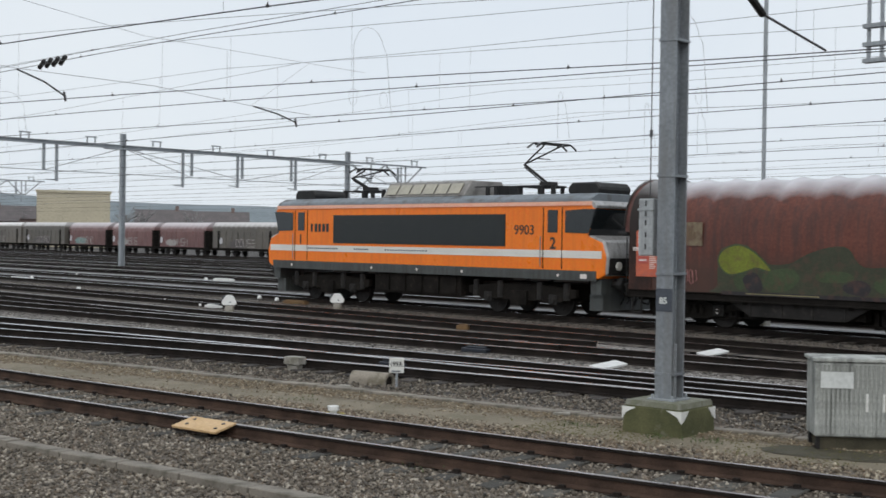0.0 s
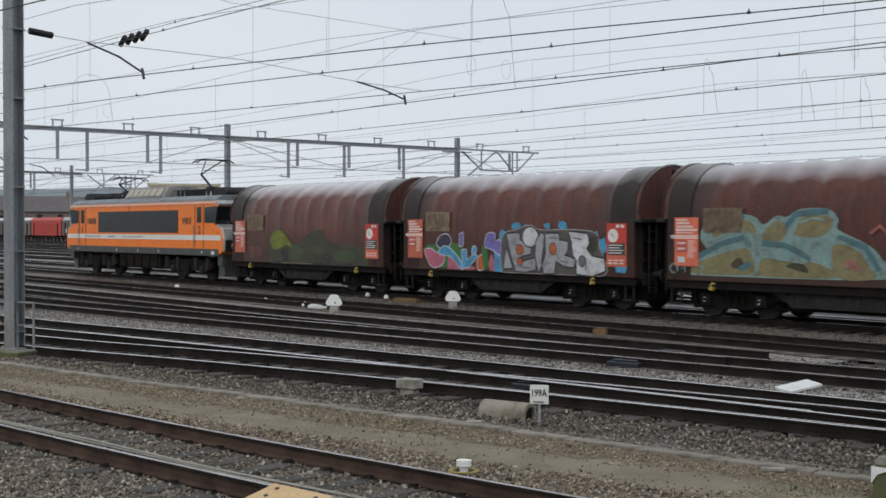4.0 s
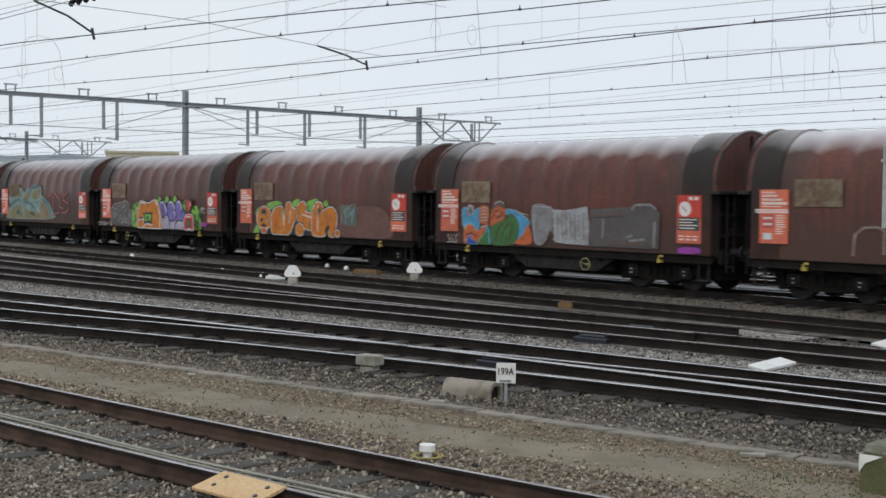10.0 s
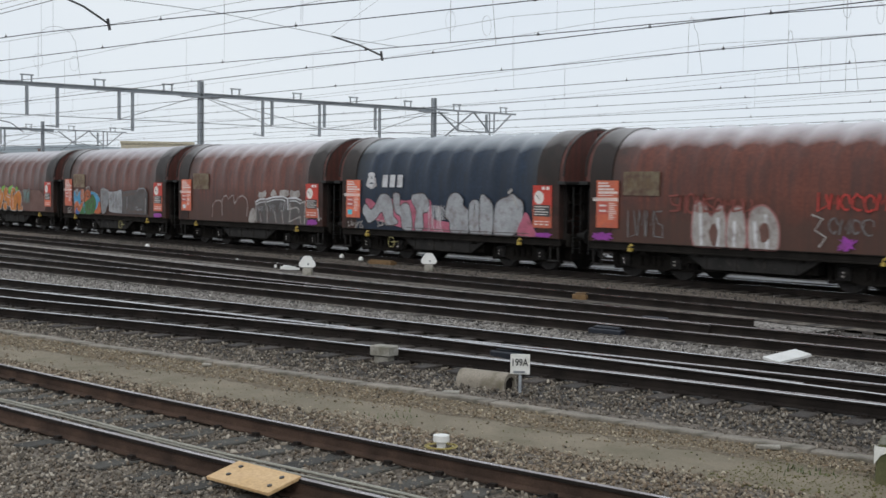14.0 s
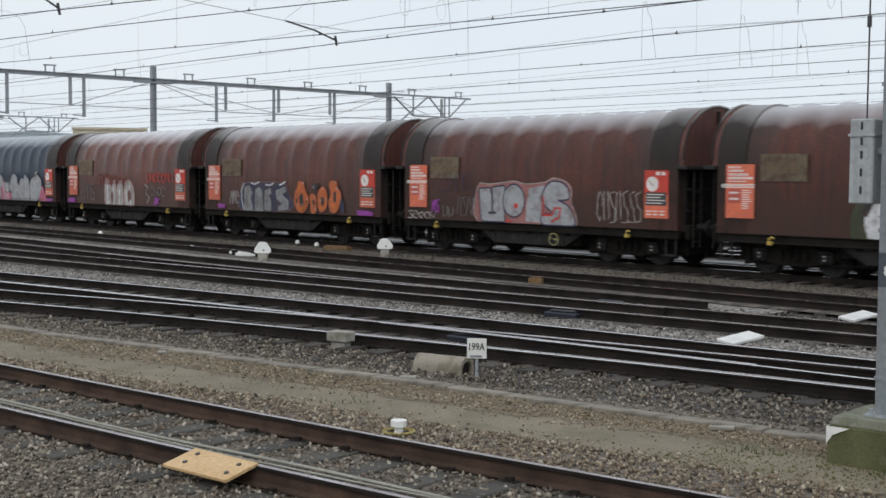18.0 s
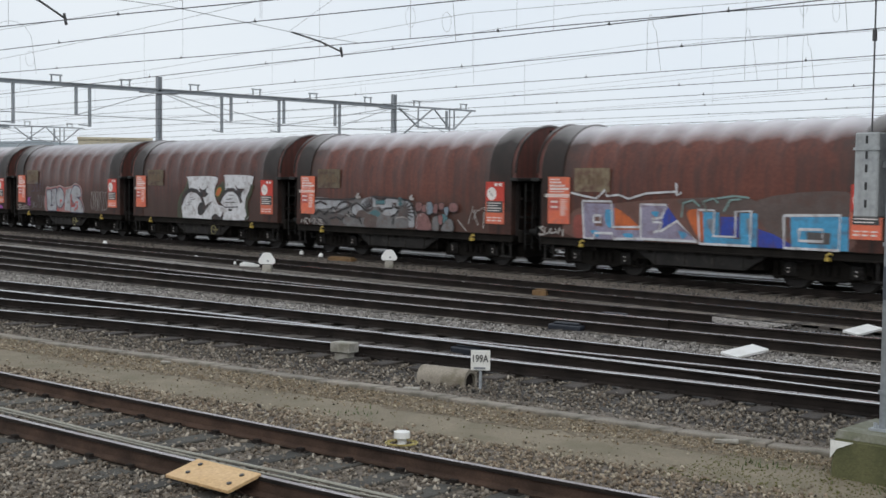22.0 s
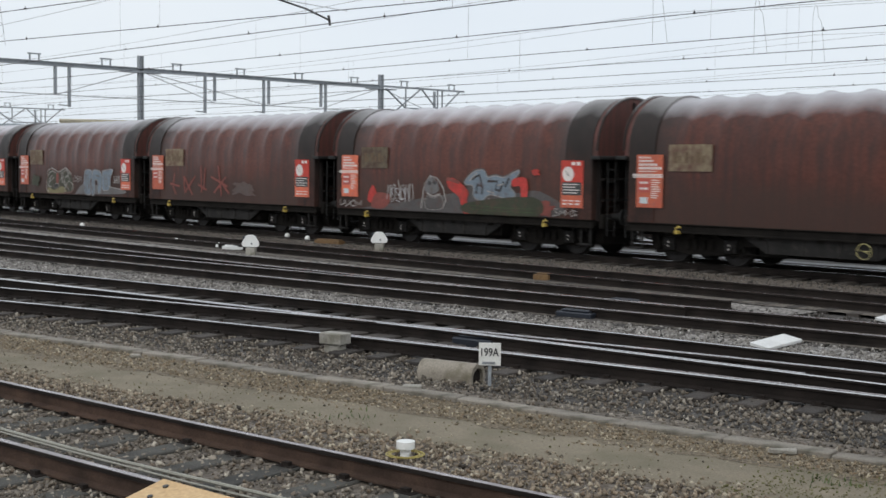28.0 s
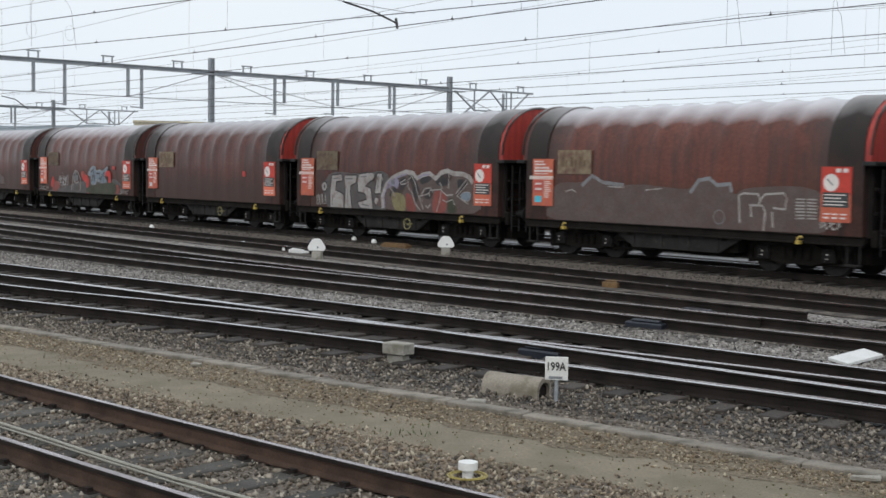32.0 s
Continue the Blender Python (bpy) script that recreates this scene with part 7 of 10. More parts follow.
g.line("black", [(2.92, 1.54), (2.95, 1.68), (3.2, 1.79), (3.47, 1.69), (3.75, 1.53), (3.95, 1.59)], 0.03)
g.line("black", [(3.03, 1.42), (3.17, 1.31), (3.45, 1.29)], 0.03)
g.line("black", [(4.01, 2.02), (4.54, 2.01), (5.43, 1.97), (5.93, 1.91), (6.11, 1.74), (6.22, 1.46), (6.23, 1.09)], 0.03)
g.line("black", [(4.18, 1.95), (4.76, 1.96)], 0.03)
g.line("black", [(4.41, 1.63), (4.55, 1.52), (4.74, 1.64), (5.09, 1.65), (5.12, 1.8), (5.25, 1.8), (5.26, 1.68), (5.44, 1.66)], 0.03)
g.line("black", [(5, 1.37), (5.22, 1.43), (5.38, 1.57)], 0.03)
g.line("black", [(3.51, 1.78), (3.78, 1.59)], 0.03)
g.line("black", [(3.61, 1.87), (3.83, 1.62)], 0.03)
g.line("black", [(3.72, 1.94), (3.88, 1.65)], 0.03)
g.line("black", [(3.86, 1.97), (3.95, 1.66)], 0.03)
g.line("black", [(4.01, 2), (4, 1.68)], 0.03)
g.line("black", [(5.1, 1.1), (5.16, 1.32)], 0.03)
g.line("black", [(0.82, 1.72), (1.16, 1.82), (1.51, 1.71)], 0.03)
g.line("black", [(0.79, 1.36), (1.09, 1.52), (1.4, 1.35), (1.62, 1.5)], 0.03)
g.line("black", [(0.91, 1.03), (1.06, 1.25), (1.33, 1.17), (1.56, 1.02)], 0.03)
g.line("black", [(5.57, 1.74), (5.55, 1.93)], 0.02)
g.line("black", [(5.68, 1.74), (5.75, 1.93)], 0.02)
g.line("black", [(5.77, 1.72), (5.93, 1.88)], 0.02)
g.line("black", [(5.85, 1.67), (6.08, 1.79)], 0.02)
g.line("black", [(5.89, 1.6), (6.17, 1.66)], 0.02)
g.line("black", [(5.9, 1.53), (6.19, 1.52)], 0.02)
g.line("black", [(5.88, 1.46), (6.14, 1.38)], 0.02)
g.line("black", [(5.82, 1.4), (6.03, 1.27)], 0.02)
g.line("chalk", [(5.29, 1.33), (5.63, 1.38), (5.88, 1.34)], 0.018)
g.line("chalk", [(2.68, 1.39), (2.82, 1.33), (2.89, 1.45)], 0.018)
g.line("chalk", [(1.92, 1.51), (2.06, 1.46)], 0.018)
g.line("chalk", [(4.28, 1.73), (4.51, 1.72)], 0.018)
g.line("chalk", [(4.68, 1.42), (4.9, 1.53)], 0.018)
g.shape("chalk", [(3.21, 1.95), (3.19, 2.03), (3.29, 2.12), (3.38, 2.12), (3.35, 2.03), (3.47, 2.01), (3.4, 1.94)], ())
g.shape("chalk", [(5.99, 1.94), (5.97, 2.02), (6.06, 2.1), (6.13, 2.1), (6.11, 2.02), (6.21, 2), (6.15, 1.93)], ())
g.shape("teal", [(5.43, 1.77), (5.44, 2), (5.57, 2.01), (5.61, 1.77)], ())
g.shape("dull_rose", [(6.33, 1.6), (6.31, 1.83), (6.57, 1.84), (6.55, 1.63)], (("black", 0.02),))
g.shape("dull_rose", [(6.62, 1.57), (6.62, 1.75), (6.8, 1.77), (6.77, 1.59)], (("black", 0.02),))
g.shape("dull_rose", [(6.31, 1.02), (6.35, 1.41), (6.57, 1.53), (6.8, 1.48), (6.98, 1.3), (7.01, 1.01)], (("black", 0.02),))
g.shape("steel", [(6.85, 1.52), (6.82, 1.84), (7.03, 1.87), (7.13, 1.67), (7.09, 1.54)], (("black", 0.02),))
g.shape("dull_rose", [(7.15, 1.57), (7.17, 1.79), (7.33, 1.81), (7.32, 1.55)], (("black", 0.02),))
g.shape("dull_rose", [(7.43, 1.68), (7.44, 1.84), (7.63, 1.85), (7.6, 1.66)], (("black", 0.02),))
g.shape("grey", [(7.14, 1.01), (7.11, 1.33), (7.24, 1.43), (7.37, 1.39), (7.41, 1)], (("black", 0.02),))
g.shape("teal", [(7.55, 1.5), (7.75, 1.48), (7.86, 1.28), (7.7, 1.22), (7.58, 1.32)], (("black", 0.02),))
g.shape("grey", [(7.54, 1), (7.67, 1.23), (7.89, 1.38), (8.06, 1.26), (8.05, 1.01)], (("black", 0.02),))
g.shape("steel", [(7.66, 1.69), (7.85, 1.73), (7.84, 1.54), (7.75, 1.47)], (("black", 0.02),))
g.shape("dull_rose", [(7.4, 1.47), (7.58, 1.45), (7.56, 1.19), (7.42, 1.24)], (("black", 0.02),))
g.shape("dull_rose", [(7.92, 1.64), (7.93, 1.85), (8.21, 1.85), (8.29, 1.68), (8.13, 1.6)], (("black", 0.02),))
g.line("chalk", [(6.36, 1.05), (6.39, 1.39), (6.6, 1.49)], 0.012)
g.line("chalk", [(6.86, 1.53), (6.84, 1.82), (7.01, 1.85)], 0.012)
g.line("chalk", [(8.78, 1.26), (8.96, 1.78), (9.2, 1.22)], 0.02)
g.line("chalk", [(9.18, 1.65), (9.48, 1.78), (9.43, 1.12)], 0.02)
g.line("chalk", [(8.95, 1.61), (9.15, 1.7), (8.99, 1.38)], 0.02)
g.line("chalk", [(8.29, 1.36), (8.69, 1.03)], 0.02)
g.scrawl("chalk", 0.1, 1.4, 1.0, 1.2, 5, 0.02, 206)
g = W[13]
g.shape("ghost", [(1, 0.98), (0.98, 1.76), (2.42, 1.97), (4.68, 2.15), (6.98, 2.1), (9.41, 2.26), (9.45, 0.98), (6.92, 0.98)], ())
g.shape("dust", [(4.58, 2.12), (6.74, 2.17), (6.99, 1.79), (5.28, 1.81)], ())
g.shape("dust", [(6.98, 2.14), (9.34, 2.37), (9.42, 1.79), (7.84, 1.75), (7.9, 1.26), (7.29, 1.36)], ())
g.shape("rust", [(2.46, 1.86), (3.37, 1.29), (2.5, 1.26)], ())
g.shape("faint_red", [(0.99, 1.57), (1.34, 1.58), (1.36, 0.98), (1, 1)], ())
g.shape("rust", [(4.85, 1.76), (5.33, 1.81), (5.35, 1.03)], ())
g.shape("lilac", [(1.33, 1.97), (2.42, 1.96), (2.47, 1.26), (3.43, 1.29), (3.46, 0.98), (1.38, 0.98)], (), False)
g.shape("ghost", [(1.74, 1.59), (2.02, 1.6), (2.02, 1.35), (1.74, 1.34)], (), False)
g.shape("sky", [(5.35, 1.81), (5.85, 1.81), (5.86, 1.18), (6.48, 1.16), (6.46, 1.81), (6.97, 1.81), (6.97, 0.98), (5.4, 0.98)], (), False)
g.shape("blue", [(5.89, 1.7), (6.43, 1.71), (6.45, 1.2), (5.9, 1.22)], (), False)
g.shape("blue", [(7, 1.43), (7.43, 1.32), (7.92, 1.1), (7.91, 0.98), (7.01, 0.98)], (), False)
g.shape("sky", [(7.9, 1.75), (9.42, 1.79), (9.43, 0.98), (7.94, 0.98)], (), False)
g.shape("dark_grey", [(8.33, 1.4), (8.98, 1.4), (8.96, 1.13), (8.37, 1.12)], (), False)
g.shape("lilac", [(3.35, 1.97), (4.21, 1.97), (4.56, 1.56), (5.21, 1.05), (3.38, 1.05)], (), False)
g.shape("blue", [(4.26, 1.9), (4.56, 1.56), (4.03, 1.28), (4.1, 1.47), (4.06, 1.63)], (), False)
g.shape("sky", [(2.12, 1.78), (2.39, 1.74), (2.35, 1.33), (2.16, 1.41)], ())
g.shape("sky", [(1.59, 1.21), (1.89, 1.2), (1.87, 1.03)], ())
g.shape("sky", [(2.74, 1.15), (3.09, 1.17), (3.03, 1)], ())
g.shape("sky", [(3.7, 1.77), (3.96, 1.78), (3.87, 1.64)], ())
g.shape("sky", [(4.6, 1.31), (4.87, 1.23), (4.74, 1.1)], ())
g.shape("steel", [(5.49, 1.6), (5.7, 1.61), (5.66, 1.26)], ())
g.shape("steel", [(6.65, 1.63), (6.8, 1.64), (6.79, 1.22)], ())
g.line("white", [(1.29, 2.02), (2.33, 2.03), (2.38, 1.33), (3.33, 1.36), (3.38, 1.05), (2.43, 1.01), (2.39, 1.16), (1.76, 1.15), (1.72, 0.98), (1.38, 0.98)], 0.034, True)
g.line("white", [(1.71, 1.63), (1.96, 1.64), (1.97, 1.45), (1.71, 1.45)], 0.034, True)
g.line("white", [(5.21, 1.86), (5.71, 1.86), (5.7, 1.21), (6.35, 1.21), (6.35, 1.84), (6.8, 1.87), (6.79, 0.98), (5.28, 0.99)], 0.034, True)
g.line("white", [(7.72, 1.78), (9.22, 1.82), (9.2, 0.99), (7.75, 0.98)], 0.034, True)
g.line("white", [(8.14, 1.46), (8.77, 1.47), (8.78, 1.19), (8.15, 1.19)], 0.034, True)
g.line("white", [(3.38, 1.05), (3.35, 1.97), (4.21, 1.97), (4.06, 1.63), (3.75, 1.59), (3.77, 1.51), (4.06, 1.5), (3.97, 1.28), (3.79, 1.24)], 0.034)
g.line("white", [(4.01, 1.26), (4.56, 1.56), (5.21, 1.05), (3.38, 1.05)], 0.034)
g.line("white", [(0.87, 2.25), (1.25, 2.18), (1.81, 2.1), (2.11, 2.34), (2.17, 2.17), (2.59, 2.21), (2.95, 2.11), (3.52, 2.26), (4.52, 2.32)], 0.028)
g.line("white", [(4.51, 2.54), (4.54, 2.21), (4.68, 2.3)], 0.028)
g.line("pale_teal", [(4.7, 1.66), (4.74, 2.02), (5.06, 2.11), (5.27, 1.94)], 0.025)
g.line("pale_teal", [(5.49, 1.81), (5.37, 2.07), (5.68, 2.16), (5.84, 2.04)], 0.025)
g.line("pale_teal", [(6, 1.83), (6.19, 2.13), (6.49, 2.15)], 0.025)
g.line("pale_teal", [(5.79, 2.16), (6.29, 2.23), (6.74, 2.19)], 0.025)
g.scrawl("chalk", -0.35, 0.64, 1.05, 1.25, 4, 0.03, 218)
g = W[14]
g.shape("dark_green", [(2.72, 1.08), (2.76, 1.86), (2.98, 2.04), (3.38, 2.03), (3.82, 1.95), (4.24, 2.07), (4.58, 2.07), (5, 1.89), (5.12, 1.61), (5.23, 1.21), (4.46, 1.08)], (("ghost", 0.06),))
g.shape("ochre", [(2.76, 1.03), (2.83, 1.27), (3.39, 1.16), (4.14, 1.34), (4.51, 1.08)], ())
g.shape("faint_red", [(3.6, 1.87), (3.8, 1.87), (3.8, 1.46), (3.6, 1.45)], ())
g.shape("black", [(3.34, 1.34), (3.6, 1.44), (3.84, 1.39), (3.56, 1.24)], (("chalk", 0.02),))
g.line("chalk", [(2.67, 1.86), (2.8, 2.04), (3.16, 2.13), (3.51, 2.06), (3.82, 1.94), (4.16, 2.04), (4.45, 2.15), (4.75, 2.04), (5.04, 1.86)], 0.024)
g.line("chalk", [(2.76, 1.76), (2.94, 1.93), (3.25, 2), (3.6, 1.9)], 0.024)
g.line("chalk", [(2.83, 1.6), (3.16, 1.8), (3.4, 1.72), (2.85, 1.5), (2.81, 1.34), (3.08, 1.28)], 0.024)
g.line("chalk", [(4.03, 1.97), (4.25, 1.56), (4.46, 1.34), (4.42, 1.09)], 0.024)
g.line("chalk", [(4.2, 1.94), (4.37, 1.6), (4.63, 1.25)], 0.024)
g.line("chalk", [(4.46, 1.72), (4.77, 1.84), (4.9, 1.61), (4.59, 1.44), (4.8, 1.16)], 0.024)
g.line("chalk", [(5, 1.54), (5.22, 1.38), (5.08, 1.19)], 0.024)
g.line("chalk", [(3.95, 1.56), (4.12, 1.72), (4.16, 1.47)], 0.024)
g.line("chalk", [(4.35, 1.98), (4.58, 2.04), (4.83, 1.89), (4.71, 1.73)], 0.024)
g.line("chalk", [(2.67, 1.53), (2.63, 1.2), (2.85, 1.08)], 0.024)
g.scrawl("chalk", 5.28, 6, 1.56, 1.8, 4, 0.016, 221)
g.shape("grey", [(5.53, 1.09), (6.08, 1.44), (7.23, 1.44), (9.52, 1.32), (9.55, 1.11), (5.69, 1.03)], ())
g.shape("steel", [(6.28, 1.14), (6.31, 1.93), (6.56, 2.06), (6.94, 2.01), (7.05, 1.76), (6.77, 1.64), (6.84, 1.08)], (("dark_grey", 0.06), ("chalk", 0.026)))
g.shape("steel", [(6.91, 1.09), (7.03, 1.94), (7.31, 2.06), (7.75, 1.95), (7.85, 1.57), (7.71, 1.15), (7.51, 1.15), (7.46, 1.63), (7.22, 1.63), (7.19, 1.09)], (("dark_grey", 0.06), ("chalk", 0.026)))
g.shape("steel", [(7.9, 1.28), (7.91, 1.88), (7.97, 2.02), (8.76, 2.09), (8.59, 1.78), (8.51, 1.34), (8.24, 1.24)], (("dark_grey", 0.06), ("chalk", 0.026)))
g.line("grey", [(6.43, 1.84), (6.47, 1.24)], 0.03)
g.line("grey", [(6.62, 1.91), (6.66, 1.24)], 0.03)
g.line("grey", [(7.33, 1.85), (7.63, 1.8)], 0.03)
g.line("grey", [(8.09, 1.89), (8.14, 1.4)], 0.03)
g.line("grey", [(8.27, 1.92), (8.31, 1.4)], 0.03)
g.line("grey", [(7.04, 1.31), (7.08, 1.14)], 0.03)
g.scrawl("chalk", 8.83, 9.38, 1.54, 1.84, 4, 0.018, 223)
g.blob("dark_green", 1.12, 2.03, 1.19, 1.88, 0.5, 224, 28)
g.line("chalk", [(8.45, 1.41), (9.01, 1.33), (9.52, 1.29)], 0.02)
g = W[15]
for pts in (((1.6, 2.0), (1.5, 1.5), (1.7, 1.2)), ((1.3, 1.6), (2.0, 1.5)), ((2.3, 1.9), (2.35, 1.25)), ((2.3, 1.9), (2.9, 1.2)), ((2.4, 1.3), (3.1, 1.9)),
            ((3.5, 2.3), (3.55, 1.3)), ((3.3, 1.6), (3.9, 1.4)), ((3.8, 2.2), (3.7, 1.4)), ((4.7, 2.3), (4.9, 1.2)), ((4.2, 1.9), (5.3, 1.55)), ((4.4, 1.3), (5.2, 1.9)), ((4.9, 1.7), (5.4, 1.3))):
    g.line("faint_red", pts, 0.04)
g.blob("dust", 5.4, 7.4, 1.2, 1.8, 0.5, 231)
g = W[16]
g.shape("dark_grey", [(1.06, 1.02), (5.16, 1.56), (6.09, 1.81), (7.43, 1.59), (8.7, 1.69), (9.22, 1.01), (1.06, 0.98)], ())
g.shape("red", [(1.28, 1.3), (1.53, 1.75), (1.74, 1.5), (1.96, 1.32), (1.61, 1.17)], ())
g.shape("faint_red", [(1.72, 1.5), (2.41, 1.43), (2.14, 1.05), (1.47, 1.07)], ())
g.scrawl("chalk", 2.23, 3.52, 1.31, 1.79, 6, 0.018, 241)
g.scrawl("white", 2.41, 3.31, 1.28, 1.68, 4, 0.012, 242)
g.line("chalk", [(2.78, 1.93), (2.83, 1.6)], 0.012)
g.line("chalk", [(3.84, 1.09), (3.99, 1.81), (4.24, 2.06), (4.56, 2), (4.82, 1.71), (4.94, 1.34), (4.8, 1.11)], 0.026)
g.line("chalk", [(3.99, 1.37), (4.24, 1.26), (4.73, 1.27)], 0.026)
g.line("chalk", [(4.09, 1.55), (4.39, 1.46), (4.68, 1.53)], 0.026)
g.shape("grey", [(4.02, 1.62), (4.09, 1.91), (4.29, 2.03), (4.51, 1.95), (4.63, 1.66), (4.39, 1.53)], ())
g.round("black", 4.22, 1.85, 0.07, 0.06, ())
g.round("black", 4.44, 1.87, 0.07, 0.06, ())
g.shape("dark_grey", [(4.07, 1.1), (4.12, 1.46), (4.39, 1.4), (4.73, 1.47), (4.78, 1.11)], (("chalk", 0.016),))
g.shape("red", [(4.99, 1.95), (5.3, 2), (5.88, 1.65), (5.84, 1.33), (6.23, 1.02), (5.72, 0.98), (5.51, 1.45), (5.09, 1.7)], ())
g.line("faint_red", [(4.97, 1.99), (5.51, 1.89)], 0.05)
g.shape("steel", [(5.74, 1.87), (6.09, 2.18), (6.5, 2.25), (6.68, 2.05), (6.99, 2.09), (7.34, 2.05), (7.77, 2.21), (7.92, 2.21), (7.56, 1.82), (7.78, 1.58), (7.43, 1.48), (6.77, 1.57), (6.46, 1.39), (6.14, 1.49), (6.09, 1.81)], (("dark_grey", 0.06), ("chalk", 0.022)))
g.line("black", [(6.04, 1.99), (6.36, 2.12), (6.45, 1.81)], 0.035)
g.line("black", [(6.23, 1.57), (6.27, 1.84), (6.5, 1.78), (6.46, 1.56)], 0.035)
g.line("black", [(6.68, 1.94), (7.08, 1.94), (6.99, 1.72), (7.21, 1.67)], 0.035)
g.line("black", [(7.34, 1.94), (7.17, 1.66)], 0.035)
g.line("black", [(7.54, 2.04), (7.39, 1.79)], 0.035)
g.line("chalk", [(5.91, 1.93), (6.27, 2.18)], 0.018)
g.line("chalk", [(6.68, 1.66), (6.99, 1.6)], 0.018)
g.line("chalk", [(7.08, 1.82), (7.34, 1.88)], 0.018)
g.line("chalk", [(6.77, 1.47), (6.64, 1.22)], 0.018)
g.shape("red", [(7.69, 2.01), (8.2, 2.04), (8.24, 1.52), (8.03, 1.51), (7.97, 1.81), (7.69, 1.81)], ())
g.blob("red", 8.36, 8.74, 2.11, 2.31, 0.5, 246, 14)
g.blob("faint_red", 8.54, 9.32, 0.99, 1.45, 0.5, 247, 28)
g.shape("dark_green", [(5.82, 1.3), (8.49, 1.53), (8.62, 1), (5.98, 0.98)], ())
g.line("moss", [(5.98, 1.24), (7.21, 1.2), (8.5, 1.2)], 0.014)
g.line("moss", [(5.98, 1.13), (7.21, 1.1), (8.5, 1.1)], 0.014)
g.scrawl("chalk", -0.07, 1.06, 1.06, 1.24, 4, 0.02, 248)
g.scrawl("chalk", 9.21, 10.11, 1.07, 1.22, 4, 0.012, 249)
g = W[17]
g.blob("red", 7.85, 8.12, 1.95, 2.18, 0.2, 250, 14)
g = W[18]
g.shape("dark_grey", [(1.68, 0.98), (1.71, 2.12), (3.57, 2.17), (5.11, 2.18), (5, 0.99)], ())
g.shape("chalk", [(1.83, 0.99), (1.82, 1.53), (1.92, 2.08), (2.49, 2.13), (2.54, 1.93), (2.15, 1.89), (2.13, 1.57), (2.4, 1.5), (2.61, 1.42), (2.61, 0.98)], (("black", 0.05),), False)
g.shape("chalk", [(2.68, 2.09), (3.37, 2.1), (3.34, 1.88), (3.02, 1.76), (2.99, 1.51), (3.11, 0.98), (2.69, 0.98), (2.74, 1.64), (2.68, 1.87)], (("black", 0.05),), False)
g.shape("chalk", [(3.53, 2.14), (4.11, 2.2), (4.17, 1.96), (3.86, 1.75), (4.19, 1.67), (4.31, 1), (3.62, 1.02), (3.48, 1.19), (3.97, 1.29), (3.89, 1.52), (3.48, 1.57), (3.44, 1.88)], (("black", 0.05),), False)
g.shape("chalk", [(4.56, 2.18), (4.82, 2.18), (4.75, 1.54), (4.44, 1.53), (4.52, 1.9)], (("black", 0.05),), False)
g.round("chalk", 4.53, 1.27, 0.12, 0.11, (("black", 0.05),))
g.round("chalk", 1.46, 1.7, 0.15, 0.15, (("black", 0.05),))
g.round("dark_grey", 1.46, 1.7, 0.06, 0.08, ())
g.scrawl("chalk", 0.99, 1.59, 1.05, 1.42, 3, 0.02, 261)
g.line("grey", [(2, 1.98), (2.37, 2.01)], 0.022)
g.line("grey", [(1.97, 1.44), (1.97, 1.06)], 0.022)
g.line("grey", [(2.78, 1.99), (3.18, 1.99)], 0.022)
g.line("grey", [(2.86, 1.61), (2.91, 1.06)], 0.022)
g.line("grey", [(3.61, 2.06), (3.99, 2.09)], 0.022)
g.line("grey", [(3.7, 1.14), (4.12, 1.1)], 0.022)
g.line("grey", [(4.63, 2.1), (4.6, 1.62)], 0.022)
g.shape("dust", [(4.92, 1.04), (4.88, 1.5), (5.19, 1.89), (5.9, 2.18), (6.51, 2.18), (7.35, 2.14), (8.16, 2.25), (9.25, 2.16), (9.49, 1.86), (9.48, 1.03)], ())
g.shape("black", [(5.25, 1.5), (5.73, 1.9), (5.92, 2.07), (6.16, 2.04), (6.07, 1.73), (5.73, 1.38)], ())
g.shape("black", [(6.27, 2.1), (6.51, 2.13), (6.72, 1.89), (6.86, 1.57), (6.63, 1.27), (6.45, 1.74)], ())
g.shape("black", [(6.82, 2.05), (7.09, 2.13), (7.43, 2.11), (7.35, 1.98), (6.96, 1.87)], ())
g.shape("black", [(7.65, 1.93), (7.92, 2.16), (8.35, 2.22), (8.39, 2.02), (8.04, 1.83)], ())
g.shape("black", [(8.7, 2.02), (9.02, 2.05), (9.16, 1.95), (8.83, 1.69)], ())
g.shape("black", [(7.03, 1.55), (7.36, 1.77), (7.56, 1.67), (7.36, 1.42), (7.13, 1.44)], ())
g.shape("ochre", [(5.39, 1.54), (6.03, 1.5), (6.11, 1.01), (5.58, 1.02)], ())
g.shape("faint_red", [(6.22, 1.04), (6.14, 1.55), (6.42, 1.48), (6.67, 1.03)], ())
g.shape("faint_red", [(7.54, 1.03), (7.62, 1.67), (8.17, 1.55), (8.12, 1.03)], ())
g.shape("dark_green", [(8.25, 1.06), (8.3, 1.42), (8.52, 1.45), (8.68, 1.18), (8.62, 1.02)], ())
g.line("chalk", [(4.92, 1.04), (4.88, 1.47), (5.06, 1.81), (5.38, 2.03), (5.7, 2.15), (6.16, 2.26), (6.51, 2.22), (6.72, 2.05), (6.98, 2.17), (7.35, 2.22), (7.65, 2.06), (7.92, 2.25), (8.22, 2.31), (8.51, 2.23), (8.94, 2.22), (9.25, 2.14), (9.43, 1.96)], 0.075)
g.line("lilac", [(5, 1.08), (4.97, 1.47), (5.13, 1.77), (5.46, 1.98), (5.74, 2.09), (6.16, 2.19)], 0.03)
